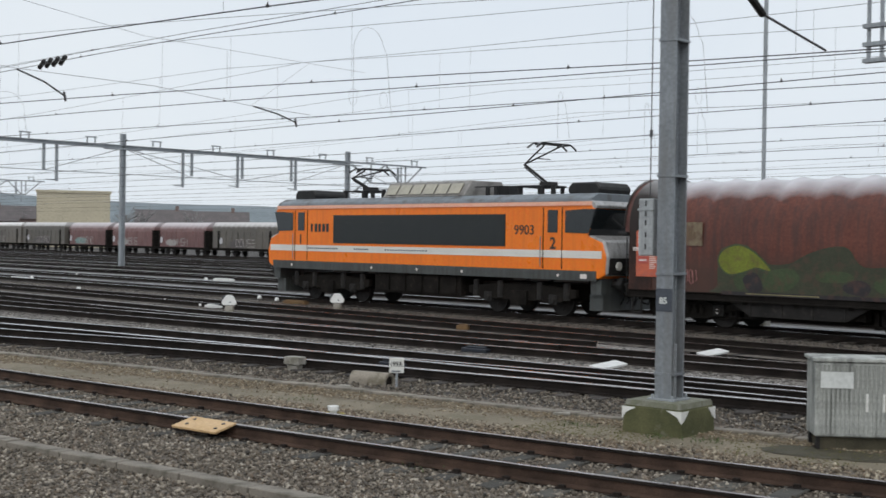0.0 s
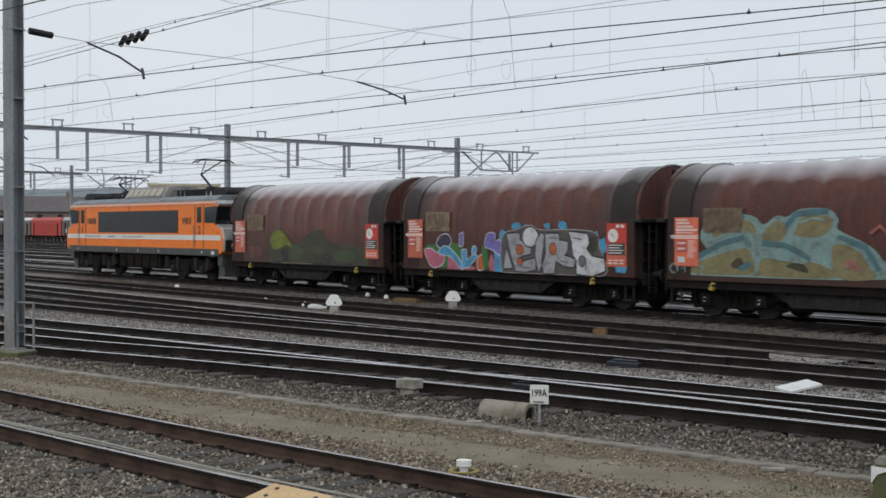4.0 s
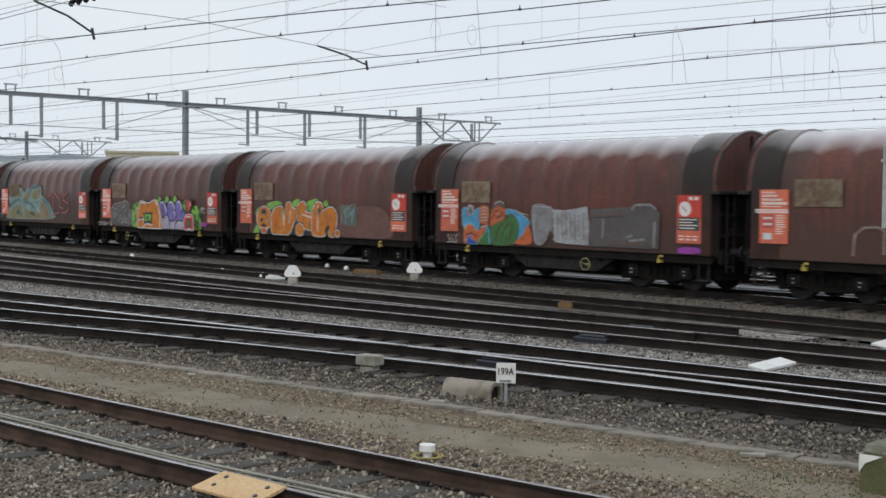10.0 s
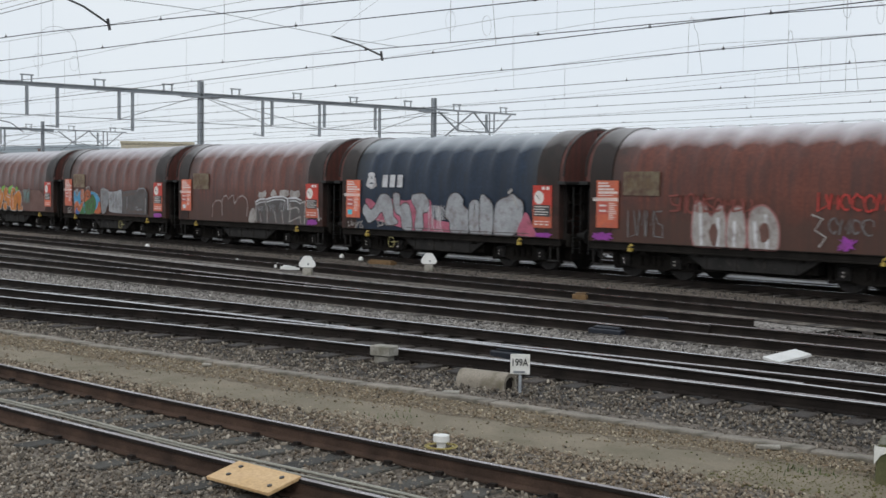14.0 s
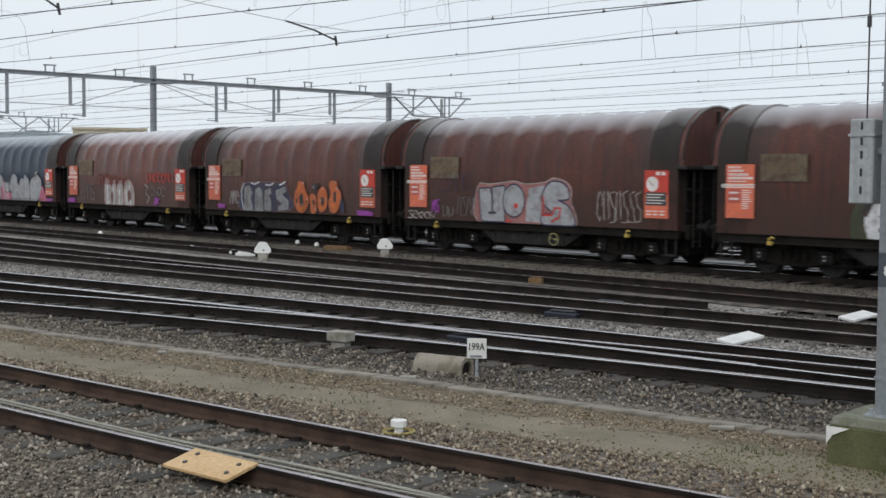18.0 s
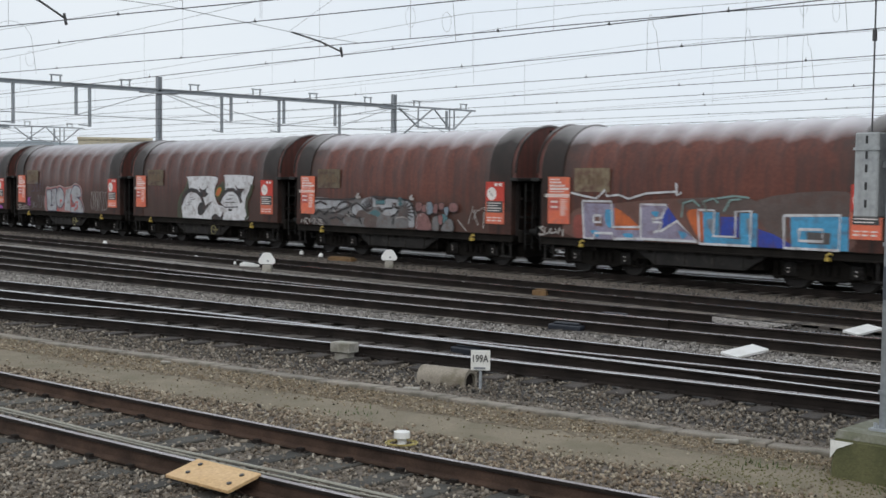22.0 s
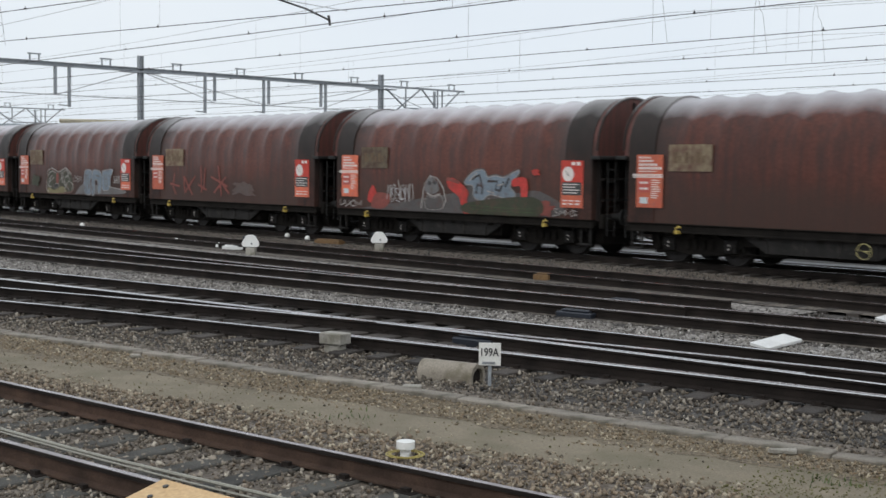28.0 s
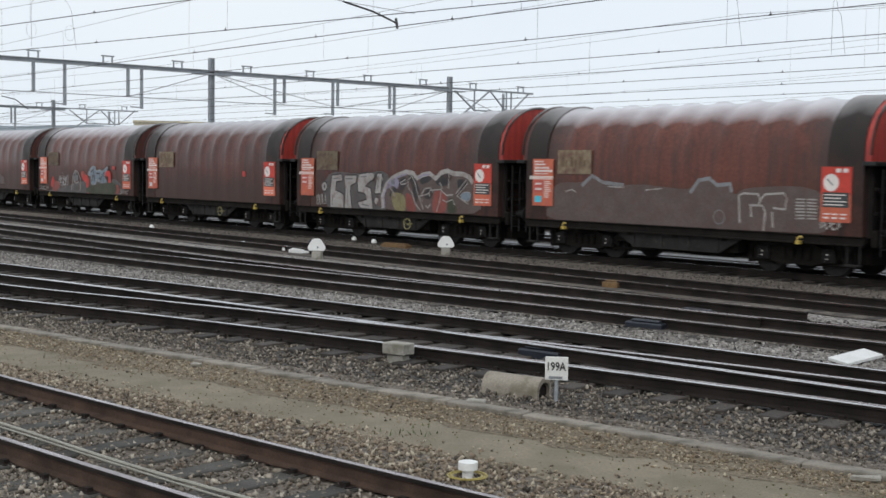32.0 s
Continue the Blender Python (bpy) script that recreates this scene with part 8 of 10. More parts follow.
g.line("lilac", [(6.78, 2.08), (7.02, 2.16), (7.35, 2.19)], 0.025)
g.shape("lilac", [(5.17, 1.89), (5.46, 2.03), (5.76, 1.98), (5.71, 1.71), (5.46, 1.79), (5.21, 1.7)], ())
g.round("steel", 5.46, 1.9, 0.11, 0.08, (("chalk", 0.016),))
g.line("chalk", [(5.85, 1.9), (6.13, 2.02), (6.17, 1.88), (5.89, 1.85), (5.85, 1.9)], 0.02)
g.line("chalk", [(6.27, 1.99), (6.44, 2.13), (6.62, 1.91), (6.76, 1.57), (7.07, 1.07)], 0.02)
g.line("chalk", [(6.27, 1.96), (6.27, 1.75), (6.48, 1.59), (6.63, 1.27), (6.9, 1.04)], 0.02)
g.line("chalk", [(5.32, 1.73), (5.46, 1.59), (5.57, 1.46)], 0.02)
g.line("chalk", [(6.96, 1.55), (7.13, 1.74), (7.42, 1.77), (7.53, 1.61)], 0.02)
g.line("chalk", [(7.03, 1.33), (6.86, 1.49), (7.2, 1.55), (7.36, 1.61)], 0.02)
g.line("chalk", [(7.36, 1.5), (7.39, 1.69), (7.95, 1.73), (7.89, 1.41), (7.73, 1.04)], 0.02)
g.line("chalk", [(7.85, 1.93), (7.98, 1.83), (7.95, 1.7), (8.21, 1.55), (8.52, 1.58)], 0.02)
g.line("chalk", [(8.02, 1.41), (8.21, 1.34), (8.49, 1.43), (8.62, 1.25)], 0.02)
g.line("chalk", [(8.32, 2.2), (8.3, 1.78)], 0.02)
g.line("chalk", [(8.64, 1.61), (9.13, 2.03), (9.19, 1.93), (8.71, 1.54), (9.23, 1.32)], 0.02)
g.line("chalk", [(7.17, 1.2), (7.3, 1.13), (7.43, 1.27)], 0.02)
g.shape("steel", [(8.89, 1.57), (9.13, 1.67), (9.35, 1.63), (9.29, 1.42), (9.02, 1.44)], (("chalk", 0.016),))
g.shape("chalk", [(4.12, 2.02), (4.19, 2.19), (4.42, 2.16), (4.39, 1.99), (4.23, 1.96)], ())
g.line("chalk", [(4.12, 1.93), (4.46, 2.19)], 0.02)
g.line("chalk", [(4.72, 2.17), (4.95, 1.97)], 0.02)
g = W[19]
g.shape("dust", [(0.9, 0.98), (0.88, 1.94), (1.9, 2.06), (2.26, 2.27), (2.5, 2.1), (3.27, 2.01), (4.2, 2.03), (5.61, 1.95), (6.04, 2.23), (6.44, 2.13), (6.92, 2.07), (7.06, 1.85), (7.55, 2.02), (9.34, 1.99), (9.44, 1.01)], ())
g.line("mid_grey", [(1.91, 1.96), (2.3, 2.24), (2.69, 2.07), (3.46, 2)], 0.05)
g.line("mid_grey", [(5.69, 1.85), (5.94, 2.17), (6.27, 2.23), (6.52, 2.06), (6.92, 2.1), (6.96, 1.9)], 0.05)
g.line("chalk", [(1.3, 1.79), (1.54, 1.85), (1.71, 1.77)], 0.016)
g.line("chalk", [(2.89, 1.96), (3.46, 1.94)], 0.016)
g.line("chalk", [(4.2, 1.89), (4.74, 1.94)], 0.016)
g.line("chalk", [(7.23, 1.16), (7.18, 1.82), (7.32, 1.88), (7.74, 1.87), (7.83, 1.7), (7.75, 1.64)], 0.026)
g.line("chalk", [(7.49, 1.6), (7.87, 1.6), (7.96, 1.45), (7.92, 1)], 0.026)
g.line("chalk", [(7.57, 1.31), (7.54, 1.57)], 0.026)
g.line("chalk", [(7.79, 1.7), (7.94, 1.87), (8.47, 1.91), (8.56, 1.78), (8.51, 1.53), (8.18, 1.55)], 0.026)
g.line("chalk", [(8.15, 1.46), (8.19, 1.09)], 0.026)
g.line("chalk", [(8.8, 1.78), (9.06, 1.78)], 0.018)
g.line("chalk", [(9.1, 1.78), (9.37, 1.78)], 0.018)
g.line("chalk", [(8.8, 1.7), (9.06, 1.71)], 0.018)
g.line("chalk", [(9.1, 1.71), (9.37, 1.7)], 0.018)
g.line("chalk", [(8.8, 1.63), (9.06, 1.63)], 0.018)
g.line("chalk", [(9.1, 1.64), (9.38, 1.63)], 0.018)
g.line("chalk", [(8.8, 1.55), (9.06, 1.56)], 0.018)
g.line("chalk", [(9.11, 1.56), (9.38, 1.56)], 0.018)
g.line("chalk", [(8.8, 1.48), (9.07, 1.49)], 0.018)
g.line("chalk", [(9.11, 1.49), (9.38, 1.48)], 0.018)
g.line("chalk", [(8.81, 1.4), (9.07, 1.41)], 0.018)
g.line("chalk", [(9.11, 1.41), (9.38, 1.41)], 0.018)
g.line("chalk", [(8.81, 1.33), (9.07, 1.34)], 0.018)
g.line("chalk", [(9.11, 1.34), (9.39, 1.34)], 0.018)
g.scrawl("chalk", 9.5, 10.03, 1.14, 1.27, 4, 0.02, 271)
g.round("dust", 6.62, 1.28, 0.16, 0.16, (("mid_grey", 0.02),))
g = W[20]
g.blob("ghost", 1.5, 7.0, 0.97, 1.7, 0.3, 280, 46)



# ------------------------------------------------------------------ locomotive
def letters(name, text, size, material, parent, x, y, z, bold=0.0, shear=0.0, depth=0.004, turn=0.0, width=1.0):
    """Raised lettering that faces -y, as a mesh part."""
    cu = bpy.data.curves.new("text", "FONT")
    cu.body, cu.size, cu.extrude, cu.offset, cu.shear = text, size, depth, bold, shear
    cu.resolution_u = 3
    tmp = bpy.data.objects.new("text", cu)
    scene.collection.objects.link(tmp)
    bpy.context.view_layer.update()
    me = bpy.data.meshes.new_from_object(tmp.evaluated_get(bpy.context.evaluated_depsgraph_get()))
    bpy.data.objects.remove(tmp)
    me.materials.clear()
    me.materials.append(material)
    return part(name, me, None, parent, m=Matrix.Translation((x, y, z)) @ Euler((radians(90), radians(-turn), 0)).to_matrix().to_4x4() @ Matrix.Diagonal((width, 1, 1, 1)))


def both_sides(name, bm_fn, material, parent, label="", y=1.475):
    for s in (-1, 1):
        bm = bmesh.new()
        bm_fn(bm)
        part(name, bm, material, parent, label, Matrix.Translation((0, s * y, 0)) @ Matrix.Diagonal((1, s, 1, 1)))


loco = thing("electric_locomotive", "orange electric locomotive with a black grille and white band", "locomotive")
bm = bmesh.new()
half = [(8.18, 1.22), (8.42, 1.35), (8.46, 1.9), (8.30, 2.32), (7.72, 2.50), (8.02, 3.30), (7.85, 3.55)]
prism(bm, half + [(-x, z) for x, z in half[::-1]], -1.47, 1.47, "y")
part("body", bm, M["loco_orange"], loco, "orange coachwork with recessed noses", bevel=0.03)
both_sides("white_band", lambda b: box(b, -8.3, 8.3, 0, 0.006, 1.84, 2.07), M["loco_white"], loco, "cream white waist band")
both_sides("skirt", lambda b: box(b, -8.1, 8.1, -0.02, 0.012, 1.16, 1.46), M["loco_grey"], loco, "dark grey skirt")
both_sides("grille", lambda b: box(b, -4.4, 4.35, 0, 0.01, 2.16, 3.2), M["louvre"], loco, "long black ventilation grille")


for k in range(11):
    both_sides("grille_slat", lambda b: box(b, -4.38, 4.33, 0.01, 0.022, 2.2 + 0.09 * k, 2.235 + 0.09 * k), M["louvre"], loco)
both_sides("top_rail", lambda b: box(b, -7.85, 7.9, 0, 0.03, 3.45, 3.575), M["peach"], loco, "drip rail in peach for the light it reflects")
for x in (-6.35, 6.35):
    both_sides("door_window", lambda b: box(b, x - 0.2, x + 0.2, 0, 0.012, 2.62, 3.32), M["glass"], loco)
    both_sides("door_gap", lambda b: (box(b, x - 0.40, x - 0.37, 0, 0.008, 1.5, 3.4), box(b, x + 0.37, x + 0.40, 0, 0.008, 1.5, 3.4)), M["rail_side"], loco)
    s = math.copysign(1, x)
    both_sides("cab_window", lambda b: prism(b, [(s * 6.86, 2.62), (s * 7.79, 2.60), (s * 8.03, 3.34), (s * 7.6, 3.34), (s * 6.86, 3.30)], 0, 0.012, "y"), M["glass"], loco)
    both_sides("handrail", lambda b: tube(b, [(x - 0.47, 0.04, 1.55), (x - 0.47, 0.04, 2.5)], 0.015, 5), M["galv"], loco)
for s in (-1, 1):
    bm = bmesh.new()
    prism(bm, [(s * 8.16, 1.24), (s * 8.47, 1.36), (s * 8.52, 1.9), (s * 8.36, 2.38), (s * 7.76, 2.56), (s * 7.6, 1.9)], -1.44, 1.44, "y")
    part("nose", bm, M["silver"], loco, "dull silver nose", bevel=0.05)
    bm = bmesh.new()
    prism(bm, [(s * 8.2, 1.26), (s * 8.50, 1.38), (s * 8.545, 1.86), (s * 8.40, 1.86), (s * 8.1, 1.3)], -1.36, 1.36, "y")
    part("lamp_panel", bm, M["grime"], loco, "dark lower nose panel round the lamps", bevel=0.01)
    bm = bmesh.new()
    prism(bm, [(s * 7.6, 3.40), (s * 8.06, 3.36), (s * 8.10, 3.46), (s * 7.9, 3.60), (s * 7.6, 3.60)], -1.46, 1.46, "y")
    part("visor", bm, M["silver"], loco, "pale grey visor over the windscreen", bevel=0.02)
    bm = bmesh.new()
    prism(bm, [(s * 7.79, 2.54), (s * 8.06, 3.34), (s * 7.95, 3.3), (s * 7.7, 2.6)], -1.462, 1.462, "y")
    part("windscreen", bm, M["glass"], loco, "dark raked windscreen")
    for y in (-0.95, 0.95):
        bm = bmesh.new()
        disc(bm, (s * 8.48, y, 1.62), 0.13, s * 0.1, "x", 14)
        part("headlight", bm, M["lamp_glass"], loco, "round headlight")
        bm = bmesh.new()
        for v in [0]:
            disc(bm, (s * 8.3, y * 0.92, 1.06), 0.11, s * 0.25, "x", 12)
            disc(bm, (s * 8.55, y * 0.92, 1.06), 0.22, s * 0.16, "x", 16)
        part("buffer", bm, M["black"], loco)
    bm = bmesh.new()
    box(bm, s * 8.0 - 0.2, s * 8.0 + 0.2, -1.35, 1.35, 0.75, 1.25)
    box(bm, s * 7.9 - 0.25, s * 7.9 + 0.25, -1.2, 1.2, 0.25, 0.75)
    part("buffer_beam", bm, M["loco_grey"], loco)
    for k in (-0.5, -0.2, 0.2, 0.5):
        bm = bmesh.new()
        tube(bm, [(s * 8.25, k, 1.0), (s * 8.45, k, 0.7), (s * 8.3, k, 0.45)], 0.03, 5)
        part("hose", bm, M["black"], loco)
    bm = bmesh.new()
    pts = [(1.25 * math.cos(a), 0.19 * math.sin(a)) for a in (math.pi * k / 10 for k in range(11))]
    prism(bm, [(s * 7.0 - 0.6, 3.82), (s * 7.0 + 0.6, 3.82), (s * 7.0 + 0.66, 4.02), (s * 7.0 + 0.5, 4.2), (s * 7.0 - 0.5, 4.2), (s * 7.0 - 0.66, 4.02)], -0.8, 0.8, "y")
    part("cooling_unit", bm, M["black"], loco, "dark rounded cooling unit on the roof", bevel=0.05)
bm = bmesh.new()
prism(bm, [(-1.47, 3.57), (1.47, 3.57), (1.42, 3.68), (1.1, 3.84), (-1.1, 3.84), (-1.42, 3.68)], -7.85, 7.85)
part("roof", bm, M["loco_roof"], loco, "grey walkway roof", bevel=0.02)
bm = bmesh.new()
prism(bm, [(-1.15, 3.83), (1.15, 3.83), (0.75, 4.38), (-0.75, 4.38)], -2.05, 2.1)
part("roof_hatch", bm, M["hatch"], loco, "raised grey roof hatch", bevel=0.03)
for k in range(6):
    bm = bmesh.new()
    x = -1.9 + 0.64 * k
    prism(bm, [(-1.13, 3.93), (-1.10, 3.93), (-0.86, 4.28), (-0.89, 4.28)], x, x + 0.54)
    part("hatch_louvre", bm, M["cream"], loco, "cream louvre panel")


def pantograph(x, up, s):
    p = new("pantograph")
    p.parent = loco
    p.matrix_basis = pose(x, 0, 3.84, 0, 0, 0 if s > 0 else 180)
    p["label"] = "dark single-arm pantograph"
    bm = bmesh.new()
    for y in (-0.5, 0.5):
        tube(bm, [(-0.6, y, 0.28), (0.6, y, 0.28)], 0.035, 6)
        for xx in (-0.5, 0.5):
            disc(bm, (xx, y, 0), 0.07, 0.28, "z", 8)
    for xx in (-0.6, 0, 0.6):
        tube(bm, [(xx, -0.55, 0.3), (xx, 0.55, 0.3)], 0.035, 6)
    box(bm, 0.1, 0.55, -0.2, 0.2, 0.3, 0.45)
    part("base_frame", bm, M["black"], p)
    knee = (-0.75, 0.35 + up * 0.42)
    bm = bmesh.new()
    tube(bm, [(0.35, 0, 0.36), (knee[0], 0, knee[1])], 0.05, 8)
    tube(bm, [(0.1, 0.15, 0.34), (knee[0] - 0.1, 0.12, knee[1] - 0.08)], 0.02, 6)
    part("lower_arm", bm, M["black"], p)
    bm = bmesh.new()
    for y in (-0.4, 0.4):
        tube(bm, [(knee[0], 0, knee[1]), (0.45, y, up - 0.06)], 0.028, 6)
    tube(bm, [(0.1, -0.3, up * 0.72), (0.1, 0.3, up * 0.72)], 0.018, 6)
    part("upper_arm", bm, M["black"], p)
    bm = bmesh.new()
    for xx in (0.25, 0.65):
        tube(bm, [(xx, -0.98, up - 0.16), (xx, -0.7, up), (xx, 0.7, up), (xx, 0.98, up - 0.16)], 0.03, 6)
    for y in (-0.55, 0.55):
        tube(bm, [(0.2, y, up - 0.03), (0.7, y, up - 0.03)], 0.022, 6)
    part("collector_head", bm, M["black"], p)


pantograph(4.55, 1.68, 1)
pantograph(-4.35, 1.12, 1)
for x in (-3.2, -2.6, 2.7, 3.1, 5.6):
    for y in (-0.6, 0.5):
        bm = bmesh.new()
        disc(bm, (x, y, 3.84), 0.08, 0.3, "z", 8)
        part("insulator", bm, M["black"], loco)
bm = bmesh.new()
tube(bm, [(-3.4, -0.6, 4.15), (5.7, -0.6, 4.15)], 0.02, 6)
part("roof_cable", bm, M["black"], loco)
bm = bmesh.new()
box(bm, 2.6, 3.3, -0.2, 0.5, 3.84, 4.2)
part("breaker_box", bm, M["black"], loco)
for bx in (-4.85, 4.85):
    bm = bmesh.new()
    for y in (-1.2, 1.2):
        prism(bm, [(-2.3, 0.62), (-1.7, 0.45), (1.7, 0.45), (2.3, 0.62), (2.3, 0.85), (1.0, 0.95), (-1.0, 0.95), (-2.3, 0.85)], y - 0.08, y + 0.08, "y")
        box(bm, -0.35, 0.35, y - 0.18, y + 0.18, 0.3, 0.75)
    box(bm, -1.9, 1.9, -1.0, 1.0, 0.5, 1.0)
    b = part("bogie", bm, M["underframe"], loco, m=pose(bx, 0, 0))
    for x in (-1.95, -0.85, 0.85, 1.95):
        for y in (-1.27, 1.27):
            sp_ = bmesh.new()
            disc(sp_, (x, y, 0.5), 0.11, 0.55, "z", 10)
            part("coil_spring", sp_, M["grime"], b)
    for ax in (-1.4, 1.4):
        WHEELSETS.append(part("wheelset", MESH["wheelset"], None, b, m=pose(ax, 0, 0.46)))
        for y, r in ((-1.24, 0), (1.24, 180)):
            part("axle_box", MESH["axlebox"], None, b, m=pose(ax, y, 0.5, 0, 0, r))
bm = bmesh.new()
box(bm, -2.2, 2.2, -1.3, 1.3, 0.45, 1.18)
for k in range(5):
    box(bm, -2.1 + 0.85 * k, -1.4 + 0.85 * k, -1.36, -1.28, 0.52, 1.1)
part("battery_box", bm, M["underframe"], loco)
letters("number", "9903", 0.44, M["slot"], loco, 4.72, -1.477, 2.55, 0.004)
letters("cab_digit", "2", 0.5, M["slot"], loco, 6.24, -1.48, 2.12, 0.012)
letters("cab_digit", "1", 0.5, M["slot"], loco, -6.5, -1.48, 2.12, 0.012)
bm = bmesh.new()
for k, w_ in enumerate((0.10, 0.16, 0.14, 0.16, 0.15)):
    x = -5.75 + 0.23 * k
    box(bm, x, x + w_, -1.482, -1.474, 2.58, 2.88)
part("owner_mark", bm, M["slot"], loco, "dark bars of an owner's mark")
bm = bmesh.new()
for k in range(22):
    x = -5.9 + 0.12 * k + (0.9 if k > 14 else 0)
    box(bm, x, x + 0.085, -1.486, -1.48, 1.93, 1.98)
for k in range(16):
    box(bm, -1.5 + 0.14 * k, -1.41 + 0.14 * k, -1.486, -1.48, 1.93, 1.97)
part("band_lettering", bm, M["plate_grey"], loco)
for x in (-6.9, -2.2, 0.2, 2.4, 6.6):
    bm = bmesh.new()
    disc(bm, (x, -1.5, 1.3), 0.05, 0.012, "y", 8)
    part("skirt_lamp", bm, M["sign_white"], loco)
bm = bmesh.new()
box(bm, 7.5, 7.75, -1.505, -1.49, 1.22, 1.36)
part("skirt_plate", bm, M["sign_white"], loco)


# ------------------------------------------------------------------ masts beside the near track
def lattice_free_mast(label, x, y, turn, height, pedestal, plate=None, weights=False):
    """A tapering H-section mast on a concrete foot."""
    t = thing("catenary_mast", label, "mast", pose(x, y, -0.2, 0, 0, turn), "catenary masts")
    bm = bmesh.new()
    w, g = pedestal
    v = prism(bm, [(-w, -w), (w, -w), (w, w), (-w, w)], -0.1, g * 0.84, "z")
    for q in v[4:]:
        q.co.x *= 0.95
        q.co.y *= 0.95
    part("concrete_foot", bm, M["mossy"], t, "mossy concrete foot", bevel=0.02)
    bm = bmesh.new()
    v = prism(bm, [(-w * 0.93, -w * 0.93), (w * 0.93, -w * 0.93), (w * 0.93, w * 0.93), (-w * 0.93, w * 0.93)], g * 0.84, g, "z")
    for q in v[4:]:
        q.co.x *= 0.96
        q.co.y *= 0.96
    part("foot_cap", bm, M["foot_top"], t, "mossy grey concrete cap")
    if weights:
        for sx, sy in ((-1, -1), (1, -1), (1, 1)):
            bm = bmesh.new()
            k = w * 0.985
            top, low = g * 0.80, g * 0.42
            for face in (((sx * k, sy * w * 0.55, top), (sx * k, sy * k, top), (sx * k, sy * k, low), (sx * k, sy * w * 0.8, low + 0.05)),
                         ((sx * w * 0.5, sy * k, top), (sx * k, sy * k, top), (sx * k, sy * k, low), (sx * w * 0.85, sy * k, low + 0.09))):
                bm.faces.new([bm.verts.new(c) for c in face])
            part("white_corner", bm, M["white_paint"], t, "flaking white painted corner")
    bm = bmesh.new()
    d, b = 0.15, 0.125
    e, k = 0.012, 0.008
    prism(bm, [(-b, -d - e), (b, -d - e), (b, -d + e), (k, -d + e), (k, d - e), (b, d - e), (b, d + e), (-b, d + e), (-b, d - e), (-k, d - e), (-k, -d + e), (-b, -d + e)], g - 0.02, height, "z")
    part("column", bm, M["galv"], t, "grey painted steel column")
    bm = bmesh.new()
    box(bm, -0.2, 0.2, -0.22, 0.22, g - 0.02, g + 0.02)
    for sx in (-0.15, 0.15):
        for sy in (-0.18, 0.18):
            disc(bm, (sx, sy, g), 0.02, 0.07, "z", 6)
    part("base_plate", bm, M["dark_galv"], t)
    for z in (g + 0.33, 2.1, 3.4, 5.2, 6.6):
        bm = bmesh.new()
        box(bm, -b - 0.012, b + 0.012, -d - 0.022, d + 0.022, z, z + 0.035)
        part("clamp", bm, M["galv"], t)
    if plate:
        bm = bmesh.new()
        box(bm, -b + 0.004, b - 0.004, -d - 0.024, -d - 0.014, 1.62, 1.92)
        p = part("number_plate", bm, M["plate_grey"], t, "dark plate with pale characters")
        letters("character", plate, 0.12, M["label_pale"], p, -0.07, -d - 0.026, 1.72, 0.004)
    bm = bmesh.new()
    tube(bm, [(0.10, -0.05, g), (0.10, -0.05, 0.75 + g)], 0.035, 8)
    tube(bm, [(0.10, -0.05, 0.7 + g), (0.10, -0.05, 2.4)], 0.012, 6)
    part("conduit", bm, M["galv"], t)
    return t


m5 = lattice_free_mast("grey steel catenary mast on a mossy concrete foot", -5.45, 10.55, 5, 8.6, (0.455, 0.44), "85", True)
bm = bmesh.new()
box(bm, -0.45, -0.225, -0.11, 0.11, 2.35, 3.12)
part("weight_box", bm, M["weight"], m5, "pale slotted tension weight casing", bevel=0.012)
for z in (2.44, 2.6, 2.76, 2.88, 3.02):
    bm = bmesh.new()
    box(bm, -0.345, -0.325, -0.118, -0.108, z, z + 0.07)
    part("slot", bm, M["slot"], m5)
bm = bmesh.new()
box(bm, -0.46, -0.215, -0.12, 0.12, 2.96, 2.985)
part("casing_band", bm, M["weight"], m5)
bm = bmesh.new()
box(bm, -0.22, -0.1, -0.03, 0.03, 2.8, 2.86)
part("casing_arm", bm, M["galv"], m5)
bm = bmesh.new()
tube(bm, [(-0.34, 0, 3.12), (-0.33, 0, 8.4)], 0.008, 5)
disc(bm, (-0.34, 0, 3.95), 0.022, 0.1, "z", 8)
part("tension_rope", bm, M["wire"], m5)
ca = thing("cantilever_arm", "dark cantilever arm with an insulator over the track", "cantilever")
bm = bmesh.new()
tube(bm, [(-5.45, 10.6, 6.75), (-5.72, 13.0, 5.86)], 0.032, 6)
tube(bm, [(-5.4, 10.6, 6.15), (-5.62, 12.5, 5.93)], 0.024, 6)
part("tube", bm, M["wire"], ca)
bm = bmesh.new()
tube(bm, [(-5.66, 12.6, 6.02), (-5.72, 13.0, 5.86), (-5.75, 13.2, 5.78)], 0.06, 8)
part("insulator", bm, M["black"], ca)
bm = bmesh.new()
tube(bm, [(-5.75, 13.2, 5.78), (-6.14, 15.8, 5.58)], 0.02, 6)
part("steady_arm", bm, M["wire"], ca)
bm = bmesh.new()
for s_ in (-0.12, 0.12):
    tube(bm, [(-5.9 + s_, 17.06, 5.5), (-5.9 + s_, 17.06, 7.4)], 0.04, 6)
for z_ in (5.5, 5.78, 6.1):
    box(bm, -6.1, -5.7, 16.98, 17.14, z_, z_ + 0.07)
part("drop_bracket", bm, M["dark_galv"], ca)

